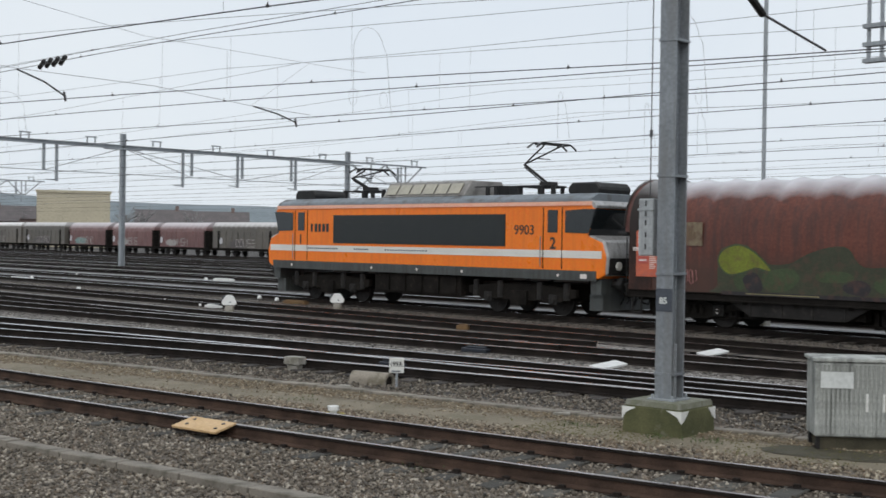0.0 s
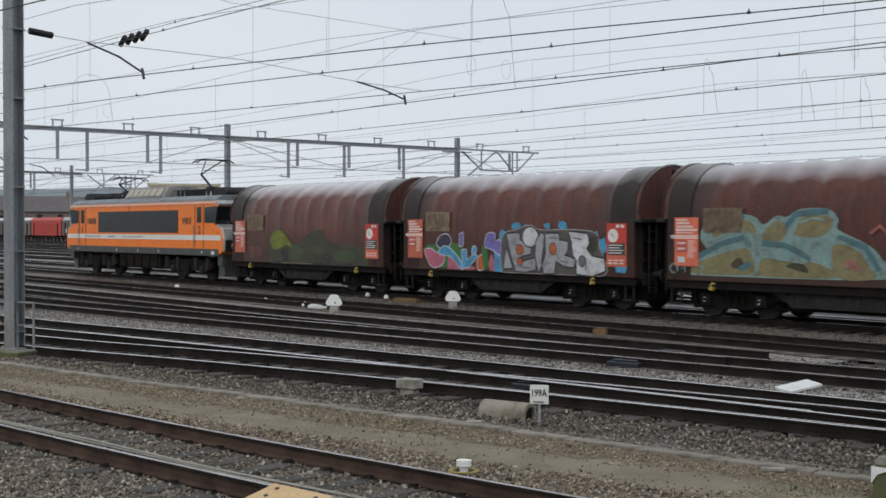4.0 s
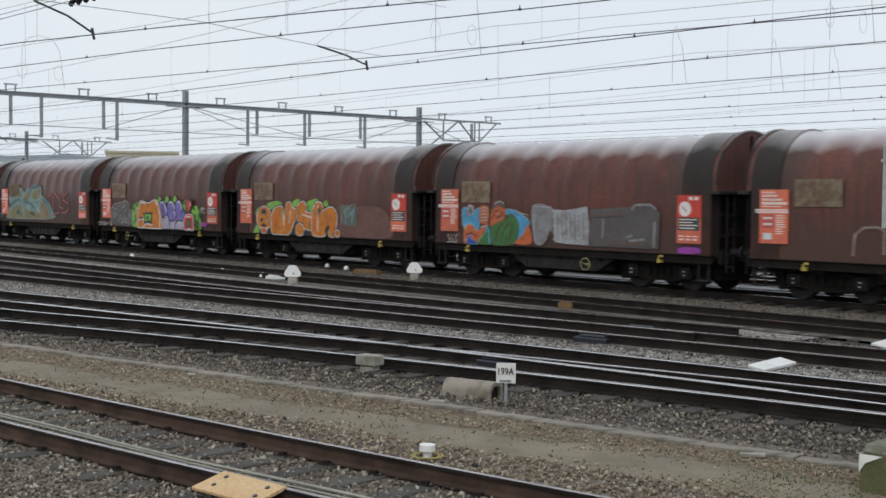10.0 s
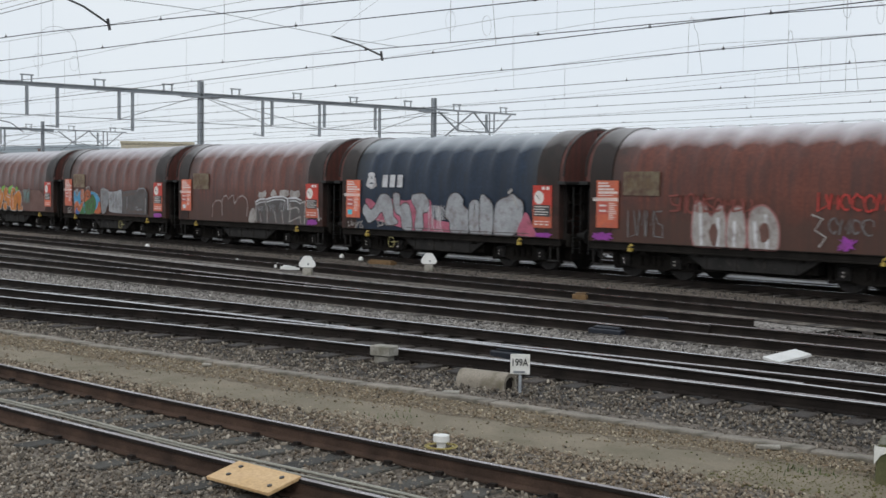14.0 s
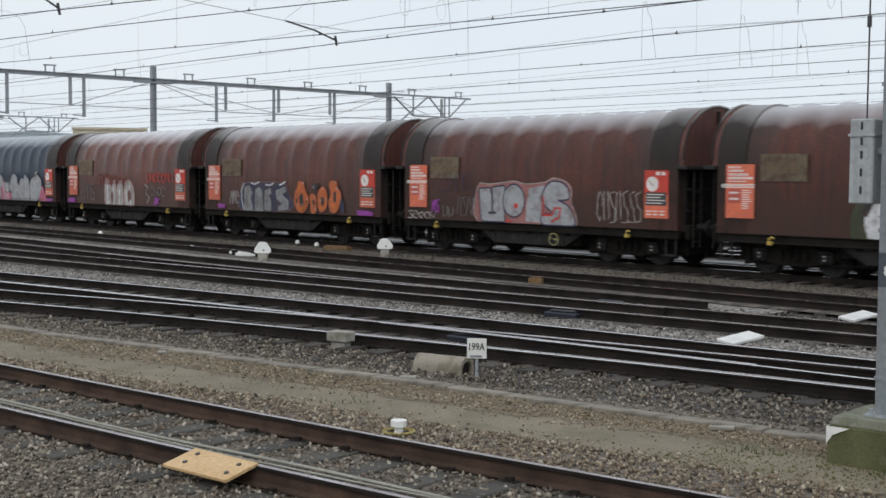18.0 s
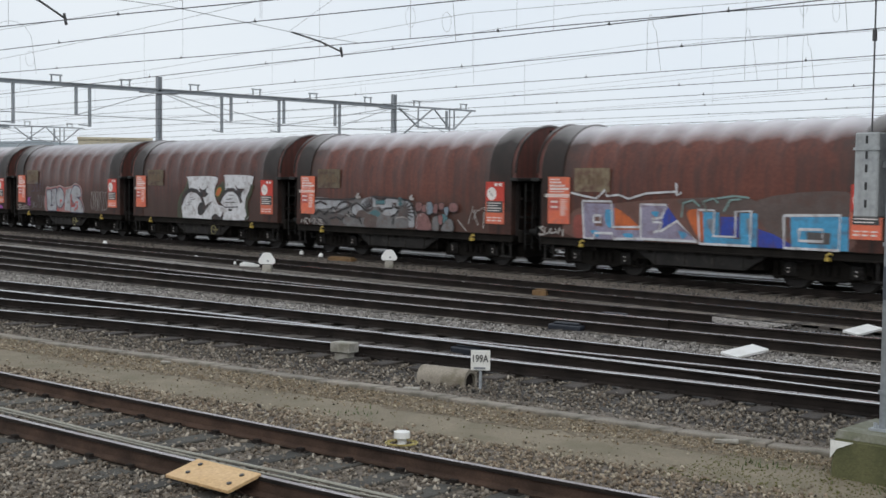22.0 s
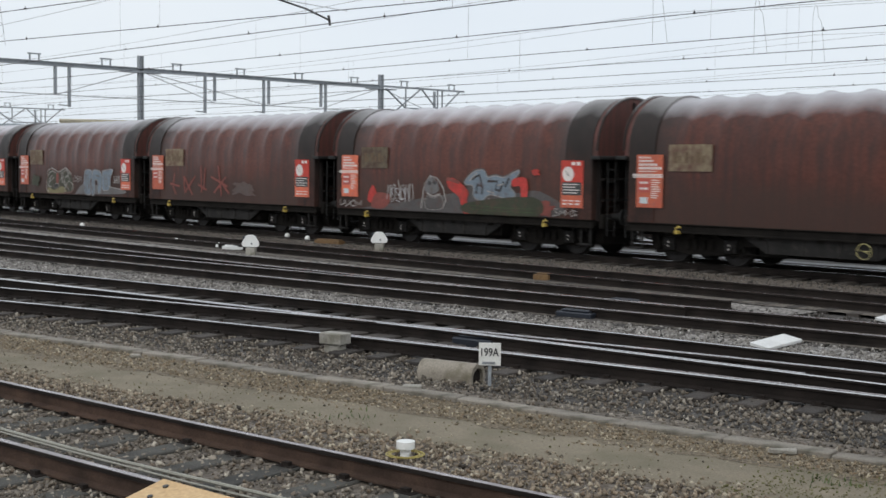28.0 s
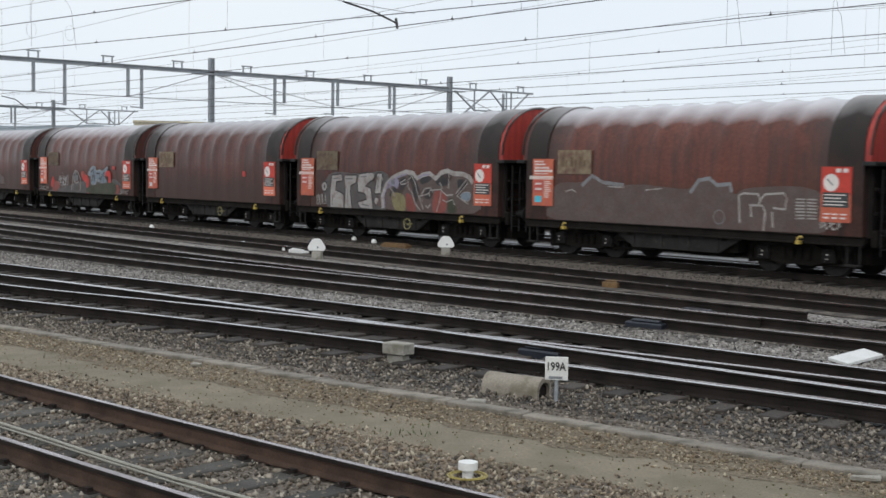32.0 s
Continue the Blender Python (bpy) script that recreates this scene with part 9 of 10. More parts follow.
m1 = lattice_free_mast("tall grey steel catenary mast beside yellow bins", -24.4, 8.75, 28, 8.4, (0.6, 0.14))
bm = bmesh.new()
box(bm, -0.16, 0.16, -0.2, 0.2, 8.38, 8.55)
tube(bm, [(-0.2, 0, 8.5), (0.9, 0.3, 8.56)], 0.06, 6)
part("head", bm, M["dark_galv"], m1)
bm = bmesh.new()
for x, y in ((-25.6, 8.15), (-23.9, 8.95)):
    tube(bm, [(x, y, -0.2), (x, y, 0.88)], 0.024, 6)
tube(bm, [(-25.6, 8.15, 0.88), (-23.9, 8.95, 0.88)], 0.024, 6)
tube(bm, [(-25.6, 8.15, 0.42), (-23.9, 8.95, 0.42)], 0.02, 6)
solid("guard_rail", bm, M["galv"], "galvanised tubular guard rail beside the mast", "railing")


def grit_bin(x, y, turn):
    t = thing("grit_bin", "bright yellow plastic bin with a white label", "bin", pose(x, y, -0.17, 0, 0, turn), "yellow bins")
    bm = bmesh.new()
    v = prism(bm, [(-0.22, -0.2), (0.22, -0.2), (0.22, 0.2), (-0.22, 0.2)], 0, 0.6, "z")
    for q in v[:4]:
        q.co.x *= 0.88
        q.co.y *= 0.88
    part("tub", bm, M["box_yellow"], t, bevel=0.02)
    bm = bmesh.new()
    box(bm, -0.25, 0.25, -0.23, 0.23, 0.6, 0.68)
    part("lid", bm, M["box_yellow"], t, bevel=0.02)
    bm = bmesh.new()
    box(bm, -0.15, 0.15, -0.222, -0.205, 0.44, 0.55)
    part("label_sheet", bm, M["label_pale"], t)
    bm = bmesh.new()
    tube(bm, [(0.1, 0.1, 0.66), (0.1, 0.1, 0.92)], 0.018, 6)
    part("pin", bm, M["white_plastic"], t)


grit_bin(-25.05, 7.98, 25)
grit_bin(-24.62, 8.2, 25)

# trackside cabinet
cab = thing("relay_cabinet", "weathered grey ribbed trackside cabinet with a pale label", "cabinet", pose(-3.4, 10.71, -0.2, 0, 0, 40))
bm = bmesh.new()
box(bm, 0, 1.25, 0, 0.55, 0.18, 1.1)
part("body", bm, M["cabinet"], cab, bevel=0.015)
bm = bmesh.new()
box(bm, -0.03, 1.28, -0.03, 0.58, 1.1, 1.15)
part("lid", bm, M["cabinet"], cab, bevel=0.01)
bm = bmesh.new()
box(bm, 0.04, 0.065, -0.012, 0, 0.22, 1.06)
rib = mesh_of(bm, M["cabinet"])
for k in range(22):
    part("rib", rib, None, cab, m=pose(0.054 * k, 0, 0))
bm = bmesh.new()
box(bm, 0.06, 0.45, -0.018, -0.012, 0.78, 0.98)
part("label_sheet", bm, M["label_pale"], cab, "pale blank label")
for x in (0.6, 0.8):
    bm = bmesh.new()
    box(bm, x, x + 0.03, -0.03, -0.01, 0.5, 0.72)
    part("handle", bm, M["white_paint"], cab)
bm = bmesh.new()
box(bm, 0.06, 1.2, 0.07, 0.5, -0.05, 0.18)
part("plinth", bm, M["mud"], cab, "dark mossy plinth")
for x, y in ((0.02, 0.02), (1.18, 0.02), (0.02, 0.48), (1.18, 0.48)):
    bm = bmesh.new()
    box(bm, x, x + 0.05, y, y + 0.05, -0.05, 0.18)
    part("leg", bm, M["grime"], cab)
bm = bmesh.new()
rnd = random.Random(77)
rim_ = [bm.verts.new((-2.95 + (1.0 + rnd.uniform(-0.12, 0.12)) * math.cos(a), 10.75 + (0.55 + rnd.uniform(-0.07, 0.07)) * math.sin(a) + 0.35 * math.cos(a), -0.178)) for a in (2 * math.pi * k / 26 for k in range(26))]
bm.faces.new(rim_)
solid("mud_patch", bm, M["mud"], "dark wet earth round the foot of the cabinet", "ground", kind="structure")

# ------------------------------------------------------------------ kerbs of concrete pieces
def kerb(name, label, line, x0, x1, width, z, step, mat_):
    t = thing(name, label, "kerb", kind="structure")
    bm = bmesh.new()
    box(bm, -step / 2 + 0.008, step / 2 - 0.008, -width / 2, width / 2, -0.12, 0)
    me = mesh_of(bm, mat_, bevel=0.01)
    rnd = random.Random(9)
    x = x0
    while x < x1:
        s = math.degrees(math.atan((line(x + 0.1) - line(x - 0.1)) / 0.2))
        part("kerb_stone", me, None, t, m=pose(x, line(x), z + rnd.uniform(-0.008, 0.008), 0, rnd.uniform(-0.6, 0.6), s + rnd.uniform(-0.5, 0.5)))
        x += step * math.cos(radians(s))


kerb("cable_trough", "pale concrete cable trough lids along the path", kerb_y, -45, 6, 0.2, -0.14, 1.0, M["trough"])
kerb("edging_kerb", "grey concrete edging kerb in the ballast", near_kerb_y, -24, 3, 0.2, -0.1, 1.0, M["trough"])

# ------------------------------------------------------------------ small trackside things
bm = bmesh.new()
box(bm, -0.18, 0.18, -0.12, 0.12, -0.08, 0.07)
box(bm, -0.13, 0.13, -0.08, 0.08, -0.24, -0.08)
solid("junction_box", bm, M["concrete"], "small pale concrete junction box beside the rail", "box", m=pose(-14.52, 11.25, 0, 0, 0, 14), bevel=0.012)
hood_box = thing("cable_hood", "half-round concrete cable hood with a dark open end", "cover", pose(-12.0, 11.0, -0.2, 0, 0, 15))
bm = bmesh.new()
outer = [(0.16 * math.cos(a), 0.06 + 0.16 * math.sin(a)) for a in (math.pi * k / 12 for k in range(13))]
inner = [(0.115 * math.cos(a), 0.05 + 0.115 * math.sin(a)) for a in (math.pi * k / 12 for k in range(13))]
prism(bm, [(0.16, -0.04)] + outer + [(-0.16, -0.04), (-0.115, -0.04)] + inner[::-1] + [(0.115, -0.04)], -0.37, 0.37, "x")
part("shell", bm, M["hood_concrete"], hood_box, "mossy half-round concrete shell", smooth=True)
# added dark solid in place of the shade inside the hollow shell
bm = bmesh.new()
prism(bm, [(0.118, -0.03)] + [(y * 1.03, z) for y, z in inner] + [(-0.118, -0.03)], -0.34, 0.33, "x")
part("filling", bm, M["rail_side"], hood_box, "dark block for the shade inside the hood")
sign = thing("track_sign", "small white number board on a short post", "sign", pose(-11.32, 10.96, -0.18, 0, 0, 42) @ Matrix.Diagonal((0.92, 0.92, 0.95, 1)))
bm = bmesh.new()
tube(bm, [(0, 0, 0), (0, 0, 0.4)], 0.022, 6)
part("post", bm, M["dark_galv"], sign)
bm = bmesh.new()
box(bm, -0.135, 0.135, -0.045, -0.025, 0.25, 0.52)
brd = part("board", bm, M["white_paint"], sign, "white board", bevel=0.004)
letters("lettering", "199A", 0.135, M["slot"], brd, -0.125, -0.047, 0.365, 0.002, width=0.8)
bm = bmesh.new()
box(bm, -0.09, 0.07, -0.05, -0.045, 0.265, 0.295)
part("worn_bar", bm, M["galv"], brd)

ballise = thing("track_sensor", "white round sensor cap with a coiled yellow cable", "sensor", pose(-9.32, 7.95, -0.18) @ Matrix.Diagonal((0.95, 0.95, 0.72, 1)))
bm = bmesh.new()
tube(bm, [(0, 0, 0.0), (0, 0, 0.10)], 0.05, 12)
tube(bm, [(0, 0, 0.10), (0, 0, 0.115), (0, 0, 0.16), (0, 0, 0.185)], 0.085, 16)
part("cap", bm, M["white_plastic"], ballise, smooth=True)
bm = bmesh.new()
for k, r in enumerate((0.15, 0.17, 0.13)):
    tube(bm, [(0.03 * k + r * math.cos(a), -0.03 * k + r * math.sin(a), 0.03 + 0.012 * k) for a in (2 * math.pi * j / 18 for j in range(18))], 0.008, 5, True)
part("cable", bm, M["hose"], ballise, "coiled yellow cable")

bd = thing("crossing_board", "pale plywood board laid against the rail", "board", pose(-8.85, 5.49, -0.05, 13, 0, 7))
bm = bmesh.new()
box(bm, -0.41, 0.41, -0.18, 0.18, 0, 0.03)
part("board", bm, M["plywood"], bd, bevel=0.004)
for x, y in ((-0.27, 0.09), (-0.24, -0.07), (0.28, 0.08), (0.31, -0.08)):
    bm = bmesh.new()
    disc(bm, (x, y, 0.028), 0.022, 0.012, "z", 8)
    part("bolt", bm, M["slot"], bd)

for x, y in ((-10.95, 16.25), (-11.35, 20.5), (-8.4, 23.5)):
    bm = bmesh.new()
    box(bm, -0.16, 0.16, -0.38, 0.38, -0.02, 0.025)
    solid("cover_board", bm, M["plank"], "white cover board lying across the sleepers", "board", "white boards", m=pose(x, y, -0.1, 5, 8, -4), bevel=0.006)


def dwarf(x, y):
    t = thing("dwarf_signal", "white rounded dwarf signal on a grey concrete stub", "signal", pose(x, y, -0.2, 0, 0, 42) @ Matrix.Diagonal((0.68, 0.68, 0.68, 1)), "dwarf signals")
    bm = bmesh.new()
    box(bm, -0.2, 0.2, -0.15, 0.15, 0, 0.34)
    part("stub", bm, M["concrete"], t, bevel=0.02)
    bm = bmesh.new()
    pts = [(-0.3, 0.36), (0.3, 0.36), (0.37, 0.44), (0.36, 0.55), (0.2, 0.8), (0.12, 0.86), (-0.12, 0.86), (-0.2, 0.8), (-0.36, 0.55), (-0.37, 0.44)]
    prism(bm, pts, -0.12, -0.08, "y")
    part("face_plate", bm, M["white_plastic"], t, "white rounded face plate", bevel=0.012)
    bm = bmesh.new()
    box(bm, -0.34, 0.16, -0.08, 0.3, 0.36, 0.8)
    part("lamp_case", bm, M["signal_blue"], t, "blue-black lamp case", bevel=0.03)
    bm = bmesh.new()
    disc(bm, (0.05, -0.125, 0.5), 0.045, 0.01, "y", 10)
    part("lens", bm, M["galv"], t)


dwarf(-30.5, 20.75)
dwarf(-30.0, 25.0)
bm = bmesh.new()
bmesh.ops.create_uvsphere(bm, u_segments=12, v_segments=6, radius=0.13)
for v in bm.verts:
    v.co.z = max(v.co.z, -0.03) * 1.1
me = mesh_of(bm, M["white_plastic"], True)
for x, y, s in ((-35.9, 21.6, 1), (-33.3, 21.5, 1), (-36.9, 26.6, 0.9), (-35.2, 26.2, 0.9), (-60.6, 28.4, 1.2), (-47, 24, 1), (-56.2, 36.8, 1), (-66, 34, 1.1), (-58, 21, 1)):
    o = tagged(new("track_marker", me), "small white rounded marker cap beside the rail", "marker", "white marker caps")
    o.matrix_basis = pose(x, y, -0.12) @ Matrix.Diagonal((s * 0.8, s * 0.8, s * 0.9, 1))
for x, y, w, d, key, label in ((-20.1, 21.45, 0.4, 0.26, "orange_box", "rusty orange lineside box"), (-33.4, 25.75, 1.1, 0.3, "orange_box", "flat orange lineside cover"),
                               (-32.4, 21.55, 0.9, 0.4, "plank", "flat pale cover slab"), (-61, 27.9, 1.4, 0.4, "plank", "flat pale cover slab"), (-55.3, 37.4, 1.4, 0.4, "plank", "flat pale cover slab")):
    bm = bmesh.new()
    h = 0.11 if w < 0.6 else 0.08
    box(bm, -w / 2, w / 2, -d / 2, d / 2, -0.2, h - 0.15)
    box(bm, -w / 2 + 0.06, w / 2 - 0.06, -d / 2 + 0.05, d / 2 - 0.05, h - 0.15, h - 0.11)
    solid("lineside_box", bm, M[key], label + " between the tracks", "box", m=pose(x, y, 0, 0, 0, 8), bevel=0.01)
for x, y, line in ((-13.7, 13.1, "a"), (-15.0, 16.7, "c"), (-15.6, 18.7, "d")):
    bm = bmesh.new()
    box(bm, -0.34, 0.34, -0.15, 0.15, -0.2, -0.07)
    box(bm, -0.26, 0.26, -0.1, 0.1, -0.07, -0.03)
    solid("point_machine", bm, M["signal_blue"], "low blue-black point machine between the rails", "point machine", "point machines", m=pose(x, y, 0, 0, 0, 9), bevel=0.02)
bm = bmesh.new()
xs_ = [-32 + 0.5 * k for k in range(76)]
tube(bm, [(x, LINE["near"](x) - 0.22 + 0.03 * math.sin(x * 1.3), -0.125) for x in xs_], 0.015, 6)
tube(bm, [(x, LINE["near"](x) - 0.29 + 0.03 * math.sin(x * 0.9 + 1), -0.13) for x in xs_], 0.009, 6)
solid("track_cable", bm, M["cream_duct"], "pale cable conduits lying between the near rails", "cable")
rnd = random.Random(21)
for x, y, w, d in ((-7.28, 10.51, 0.24, 0.05), (-11.69, 10.12, 0.2, 0.1), (-15.6, 8.9, 0.12, 0.08)):
    bm = bmesh.new()
    box(bm, -w / 2, w / 2, -d / 2, d / 2, 0, 0.05)
    for v in bm.verts:
        v.co += Vector((rnd.uniform(-0.01, 0.01), rnd.uniform(-0.01, 0.01), rnd.uniform(-0.01, 0.01)))
    solid("rubble_piece", bm, M["concrete"], "broken piece of pale rubble on the path", "rubble", "rubble pieces", m=pose(x, y, -0.18, 0, 0, 40), bevel=0.01)


# ------------------------------------------------------------------ loose stones
def stones(name, label, ya, yb, x0, x1, count, size, z, key, seed, drift=0.0):
    rng = np.random.default_rng(seed)
    x = rng.uniform(x0, x1, count)
    f = rng.uniform(0, 1, count)
    a, b = np.array([ya(v) for v in x]), np.array([yb(v) for v in x])
    if drift:
        keep = np.sin(x * 1.7 + seed) + np.sin(x * 4.3 + 2.1 * f + seed * 2) * 0.7 + np.sin(x * 9.1 - 3 * f) * 0.4 + rng.normal(0, 0.7, count) > drift - 1.0
        x, f, a, b = x[keep], f[keep], a[keep], b[keep]
        count = len(x)
    y = a + (b - a) * f
    base = np.array([(1, 0, 0), (0, 1, 0), (-1, 0, 0), (0, -1, 0), (0, 0, 1), (0, 0, -1)], float)
    tri = np.array([(0, 1, 4), (1, 2, 4), (2, 3, 4), (3, 0, 4), (1, 0, 5), (2, 1, 5), (3, 2, 5), (0, 3, 5)])
    v = base[None] * rng.uniform(0.55, 1.25, (count, 6, 1)) + rng.uniform(-0.22, 0.22, (count, 6, 3))
    s = size * (0.42 + 0.95 * rng.uniform(0, 1, (count, 1, 1)) ** 2.2) * np.array([1, 0.85, 0.62])
    v *= s
    q = rng.normal(size=(count, 4))
    q /= np.linalg.norm(q, axis=1, keepdims=True)
    w, i, j, k = q.T
    r = np.stack([np.stack([1 - 2 * (j * j + k * k), 2 * (i * j - k * w), 2 * (i * k + j * w)], -1),
                  np.stack([2 * (i * j + k * w), 1 - 2 * (i * i + k * k), 2 * (j * k - i * w)], -1),
                  np.stack([2 * (i * k - j * w), 2 * (j * k + i * w), 1 - 2 * (i * i + j * j)], -1)], 1)
    v = np.einsum("nab,nvb->nva", r, v)
    v += np.stack([x, y, np.full(count, z) + rng.uniform(-0.012, 0.012, count)], -1)[:, None]
    faces = (tri[None] + 6 * np.arange(count)[:, None, None]).reshape(-1)
    me = bpy.data.meshes.new("stones")
    me.vertices.add(count * 6)
    me.vertices.foreach_set("co", v.reshape(-1))
    me.loops.add(count * 24)
    me.loops.foreach_set("vertex_index", faces.astype(np.int32))
    me.polygons.add(count * 8)
    me.polygons.foreach_set("loop_start", np.arange(0, count * 24, 3, dtype=np.int32))
    me.update(calc_edges=True)
    me.materials.append(M[key])
    tagged(new(name, me), label, "ballast", kind="stuff")


near, ta, tb, tc = LINE["near"], LINE["a"], LINE["b"], LINE["c"]
stones("loose_ballast", "loose grey brown ballast before the near track", lambda x: near(x) - 4.5, lambda x: near(x) - 0.85, -22, 4, 62000, 0.032, -0.18, "stones", 1)
stones("loose_ballast", "loose ballast short of the edging kerb", lambda x: near(x) - 7.5, lambda x: near(x) - 4.5, -17, 2, 17000, 0.034, -0.18, "stones", 51)
stones("loose_ballast", "loose ballast between the rails of the near track", lambda x: near(x) - 0.68, lambda x: near(x) + 0.68, -26, 4, 15000, 0.032, -0.178, "stones", 2)
stones("loose_ballast", "loose ballast beside the sandy path", lambda x: near(x) + 0.85, lambda x: dirt_near(x) + 0.12, -28, 4, 26000, 0.030, -0.178, "brown_stones", 3)
stones("loose_ballast", "fine red-brown gravel beyond the sandy path", lambda x: dirt_far(x) - 0.15, lambda x: kerb_y(x) - 0.1, -32, 4, 21000, 0.021, -0.180, "rust_stones", 4)
stones("loose_ballast", "thin scatter of stones on the path", lambda x: dirt_near(x) - 0.1, lambda x: dirt_far(x) + 0.1, -30, 4, 4200, 0.013, -0.184, "sand_stones", 5, 0.9)
stones("loose_ballast", "stones spilt over the edge of the path", lambda x: dirt_near(x) - 0.15, lambda x: dirt_near(x) + 0.42, -28, 4, 5200, 0.024, -0.182, "brown_stones", 15, 1.1)
stones("loose_ballast", "stones spilt over the edge of the path", lambda x: dirt_far(x) - 0.48, lambda x: dirt_far(x) + 0.1, -28, 4, 5200, 0.021, -0.183, "rust_stones", 16, 1.1)
stones("loose_ballast", "grey ballast shoulder of the busy track", lambda x: kerb_y(x) + 0.15, lambda x: ta(x) - 0.85, -32, 6, 28000, 0.031, -0.19, "shoulder_stones", 6)
stones("loose_ballast", "oily ballast between the bright rails", lambda x: ta(x) - 0.65, lambda x: tb(x) + 0.7, -36, 4, 14000, 0.036, -0.19, "dark_stones", 7)
stones("loose_ballast", "pale ballast strip between the tracks", lambda x: tb(x) + 0.9, lambda x: max(tc(x) - 0.95, tb(x) + 1.0), -48, 0, 24000, 0.036, -0.172, "grey_stones", 8)
stones("loose_ballast", "dark ballast of the converging tracks", lambda x: tc(x) - 0.65, lambda x: 20.6, -40, 0, 10000, 0.042, -0.185, "dark_stones", 9)
stones("loose_ballast", "dark ballast beside the train's track", lambda x: 23.5, lambda x: 26.3, -60, 2, 12000, 0.036, -0.17, "dark_stones", 10)
stones("moss_clumps", "yellow-green moss on the path by the mast", lambda x: dirt_near(x) - 0.05, lambda x: dirt_far(x) - 0.1, -7.0, -2.6, 5200, 0.016, -0.188, "moss_clumps", 31, 0.8)
stones("moss_clumps", "dull moss specks on the sandy path", lambda x: dirt_near(x) + 0.15, lambda x: dirt_far(x) - 0.2, -14, -7, 260, 0.014, -0.187, "moss_clumps", 32)
bm = bmesh.new()
rnd = random.Random(5)
for cx, cy, n_ in ((-5.6, 6.2, 26), (-10.9, 8.6, 30), (-5.2, 9.9, 60), (-4.6, 10.1, 60), (-6.4, 9.9, 40)):
    for k in range(n_):
        x, y = cx + rnd.gauss(0, 0.16), cy + rnd.gauss(0, 0.12)
        a, h, l = rnd.uniform(0, 6.28), rnd.uniform(0.02, 0.07), rnd.uniform(0.01, 0.05)
        p = Vector((x, y, -0.17))
        tip = p + Vector((l * math.cos(a), l * math.sin(a), h))
        side = Vector((-math.sin(a), math.cos(a), 0)) * 0.008
        bm.faces.new([bm.verts.new(q) for q in (p - side, p + side, tip)])
solid("weeds", bm, M["weed"], "small green weeds and moss tufts in the ballast", "weeds", kind="stuff")

# ------------------------------------------------------------------ gantries over the yard
def gantry(x, y0, y1, posts, ztop, hangers, lugs):
    t = thing("catenary_gantry", "long grey steel catenary gantry across the yard", "gantry", pose(x, 0, -0.2), "gantries")
    for y in posts:
        bm = bmesh.new()
        box(bm, -0.19, 0.19, y - 0.19, y - 0.16, 0, ztop)
        box(bm, -0.19, 0.19, y + 0.16, y + 0.19, 0, ztop)
        box(bm, -0.03, 0.03, y - 0.16, y + 0.16, 0, ztop)
        box(bm, -0.27, 0.27, y - 1.6, y + 1.6, ztop - 1.34, ztop - 1.26)
        part("post", bm, M["dark_galv"], t, "tall grey steel post")
    zb = ztop - 1.0
    bm = bmesh.new()
    box(bm, -0.16, 0.16, y0, y1 - 10.5, zb - 0.26, zb - 0.2)
    box(bm, -0.16, 0.16, y0, y1 - 10.5, zb, zb + 0.06)
    box(bm, -0.03, 0.03, y0, y1 - 10.5, zb - 0.2, zb)
    box(bm, -0.1, 0.1, y1 - 10.5, y1, zb - 0.1, zb + 0.06)
    part("beam", bm, M["dark_galv"], t, "long steel cross beam")
    for y, drop in hangers:
        bm = bmesh.new()
        box(bm, -0.09, 0.09, y - 0.1, y + 0.1, zb - drop, zb - 0.2)
        if drop > 2.8:
            tube(bm, [(0, y, zb - drop + 0.1), (0.0, y - 0.9, zb - drop + 0.12)], 0.05, 6)
        part("hanger", bm, M["dark_galv"], t, "drop post under the beam")
    for y in lugs:
        bm = bmesh.new()
        for s in (-0.35, 0.35):
            box(bm, -0.04, 0.04, y + s - 0.05, y + s + 0.05, zb + 0.05, zb + 0.55)
        box(bm, -0.05, 0.05, y - 0.5, y + 0.5, zb + 0.5, zb + 0.6)
        part("feeder_bracket", bm, M["dark_galv"], t)
    short = [y for y, d in hangers if d < 2.8]
    rods = [((p, zb - 0.2), (y, zb - 2.35)) for p in posts for y in short if 3 < abs(y - p) < 13]
    rods += [((a, zb - 2.35), (b, zb - 2.35)) for a, b in zip(short, short[1:])]
    for a, b in rods:
        bm = bmesh.new()
        tube(bm, [(0.05, *a), (0.05, *b)], 0.033, 5)
        part("tie_rod", bm, M["thin_wire"], t)
    e = y1
    for a, b in (((e - 9.8, zb - 3.0), (e - 5.6, zb - 0.1)), ((e - 7.4, zb - 1.9), (e - 2.8, zb - 1.9)), ((e - 7.4, zb - 1.9), (e - 9.8, zb - 0.2)),
                 ((e - 5.4, zb - 0.1), (e - 3.4, zb - 1.9)), ((e - 2.8, zb - 1.9), (e - 0.6, zb - 0.1)), ((e - 7.4, zb - 1.9), (e - 7.4, zb)), ((e - 2.8, zb - 1.9), (e - 2.8, zb)), ((e - 3.4, zb - 2.9), (e - 3.4, zb))):
        bm = bmesh.new()
        tube(bm, [(0, *a), (0, *b)], 0.08, 6)
        part("bracket_strut", bm, M["dark_galv"], t)


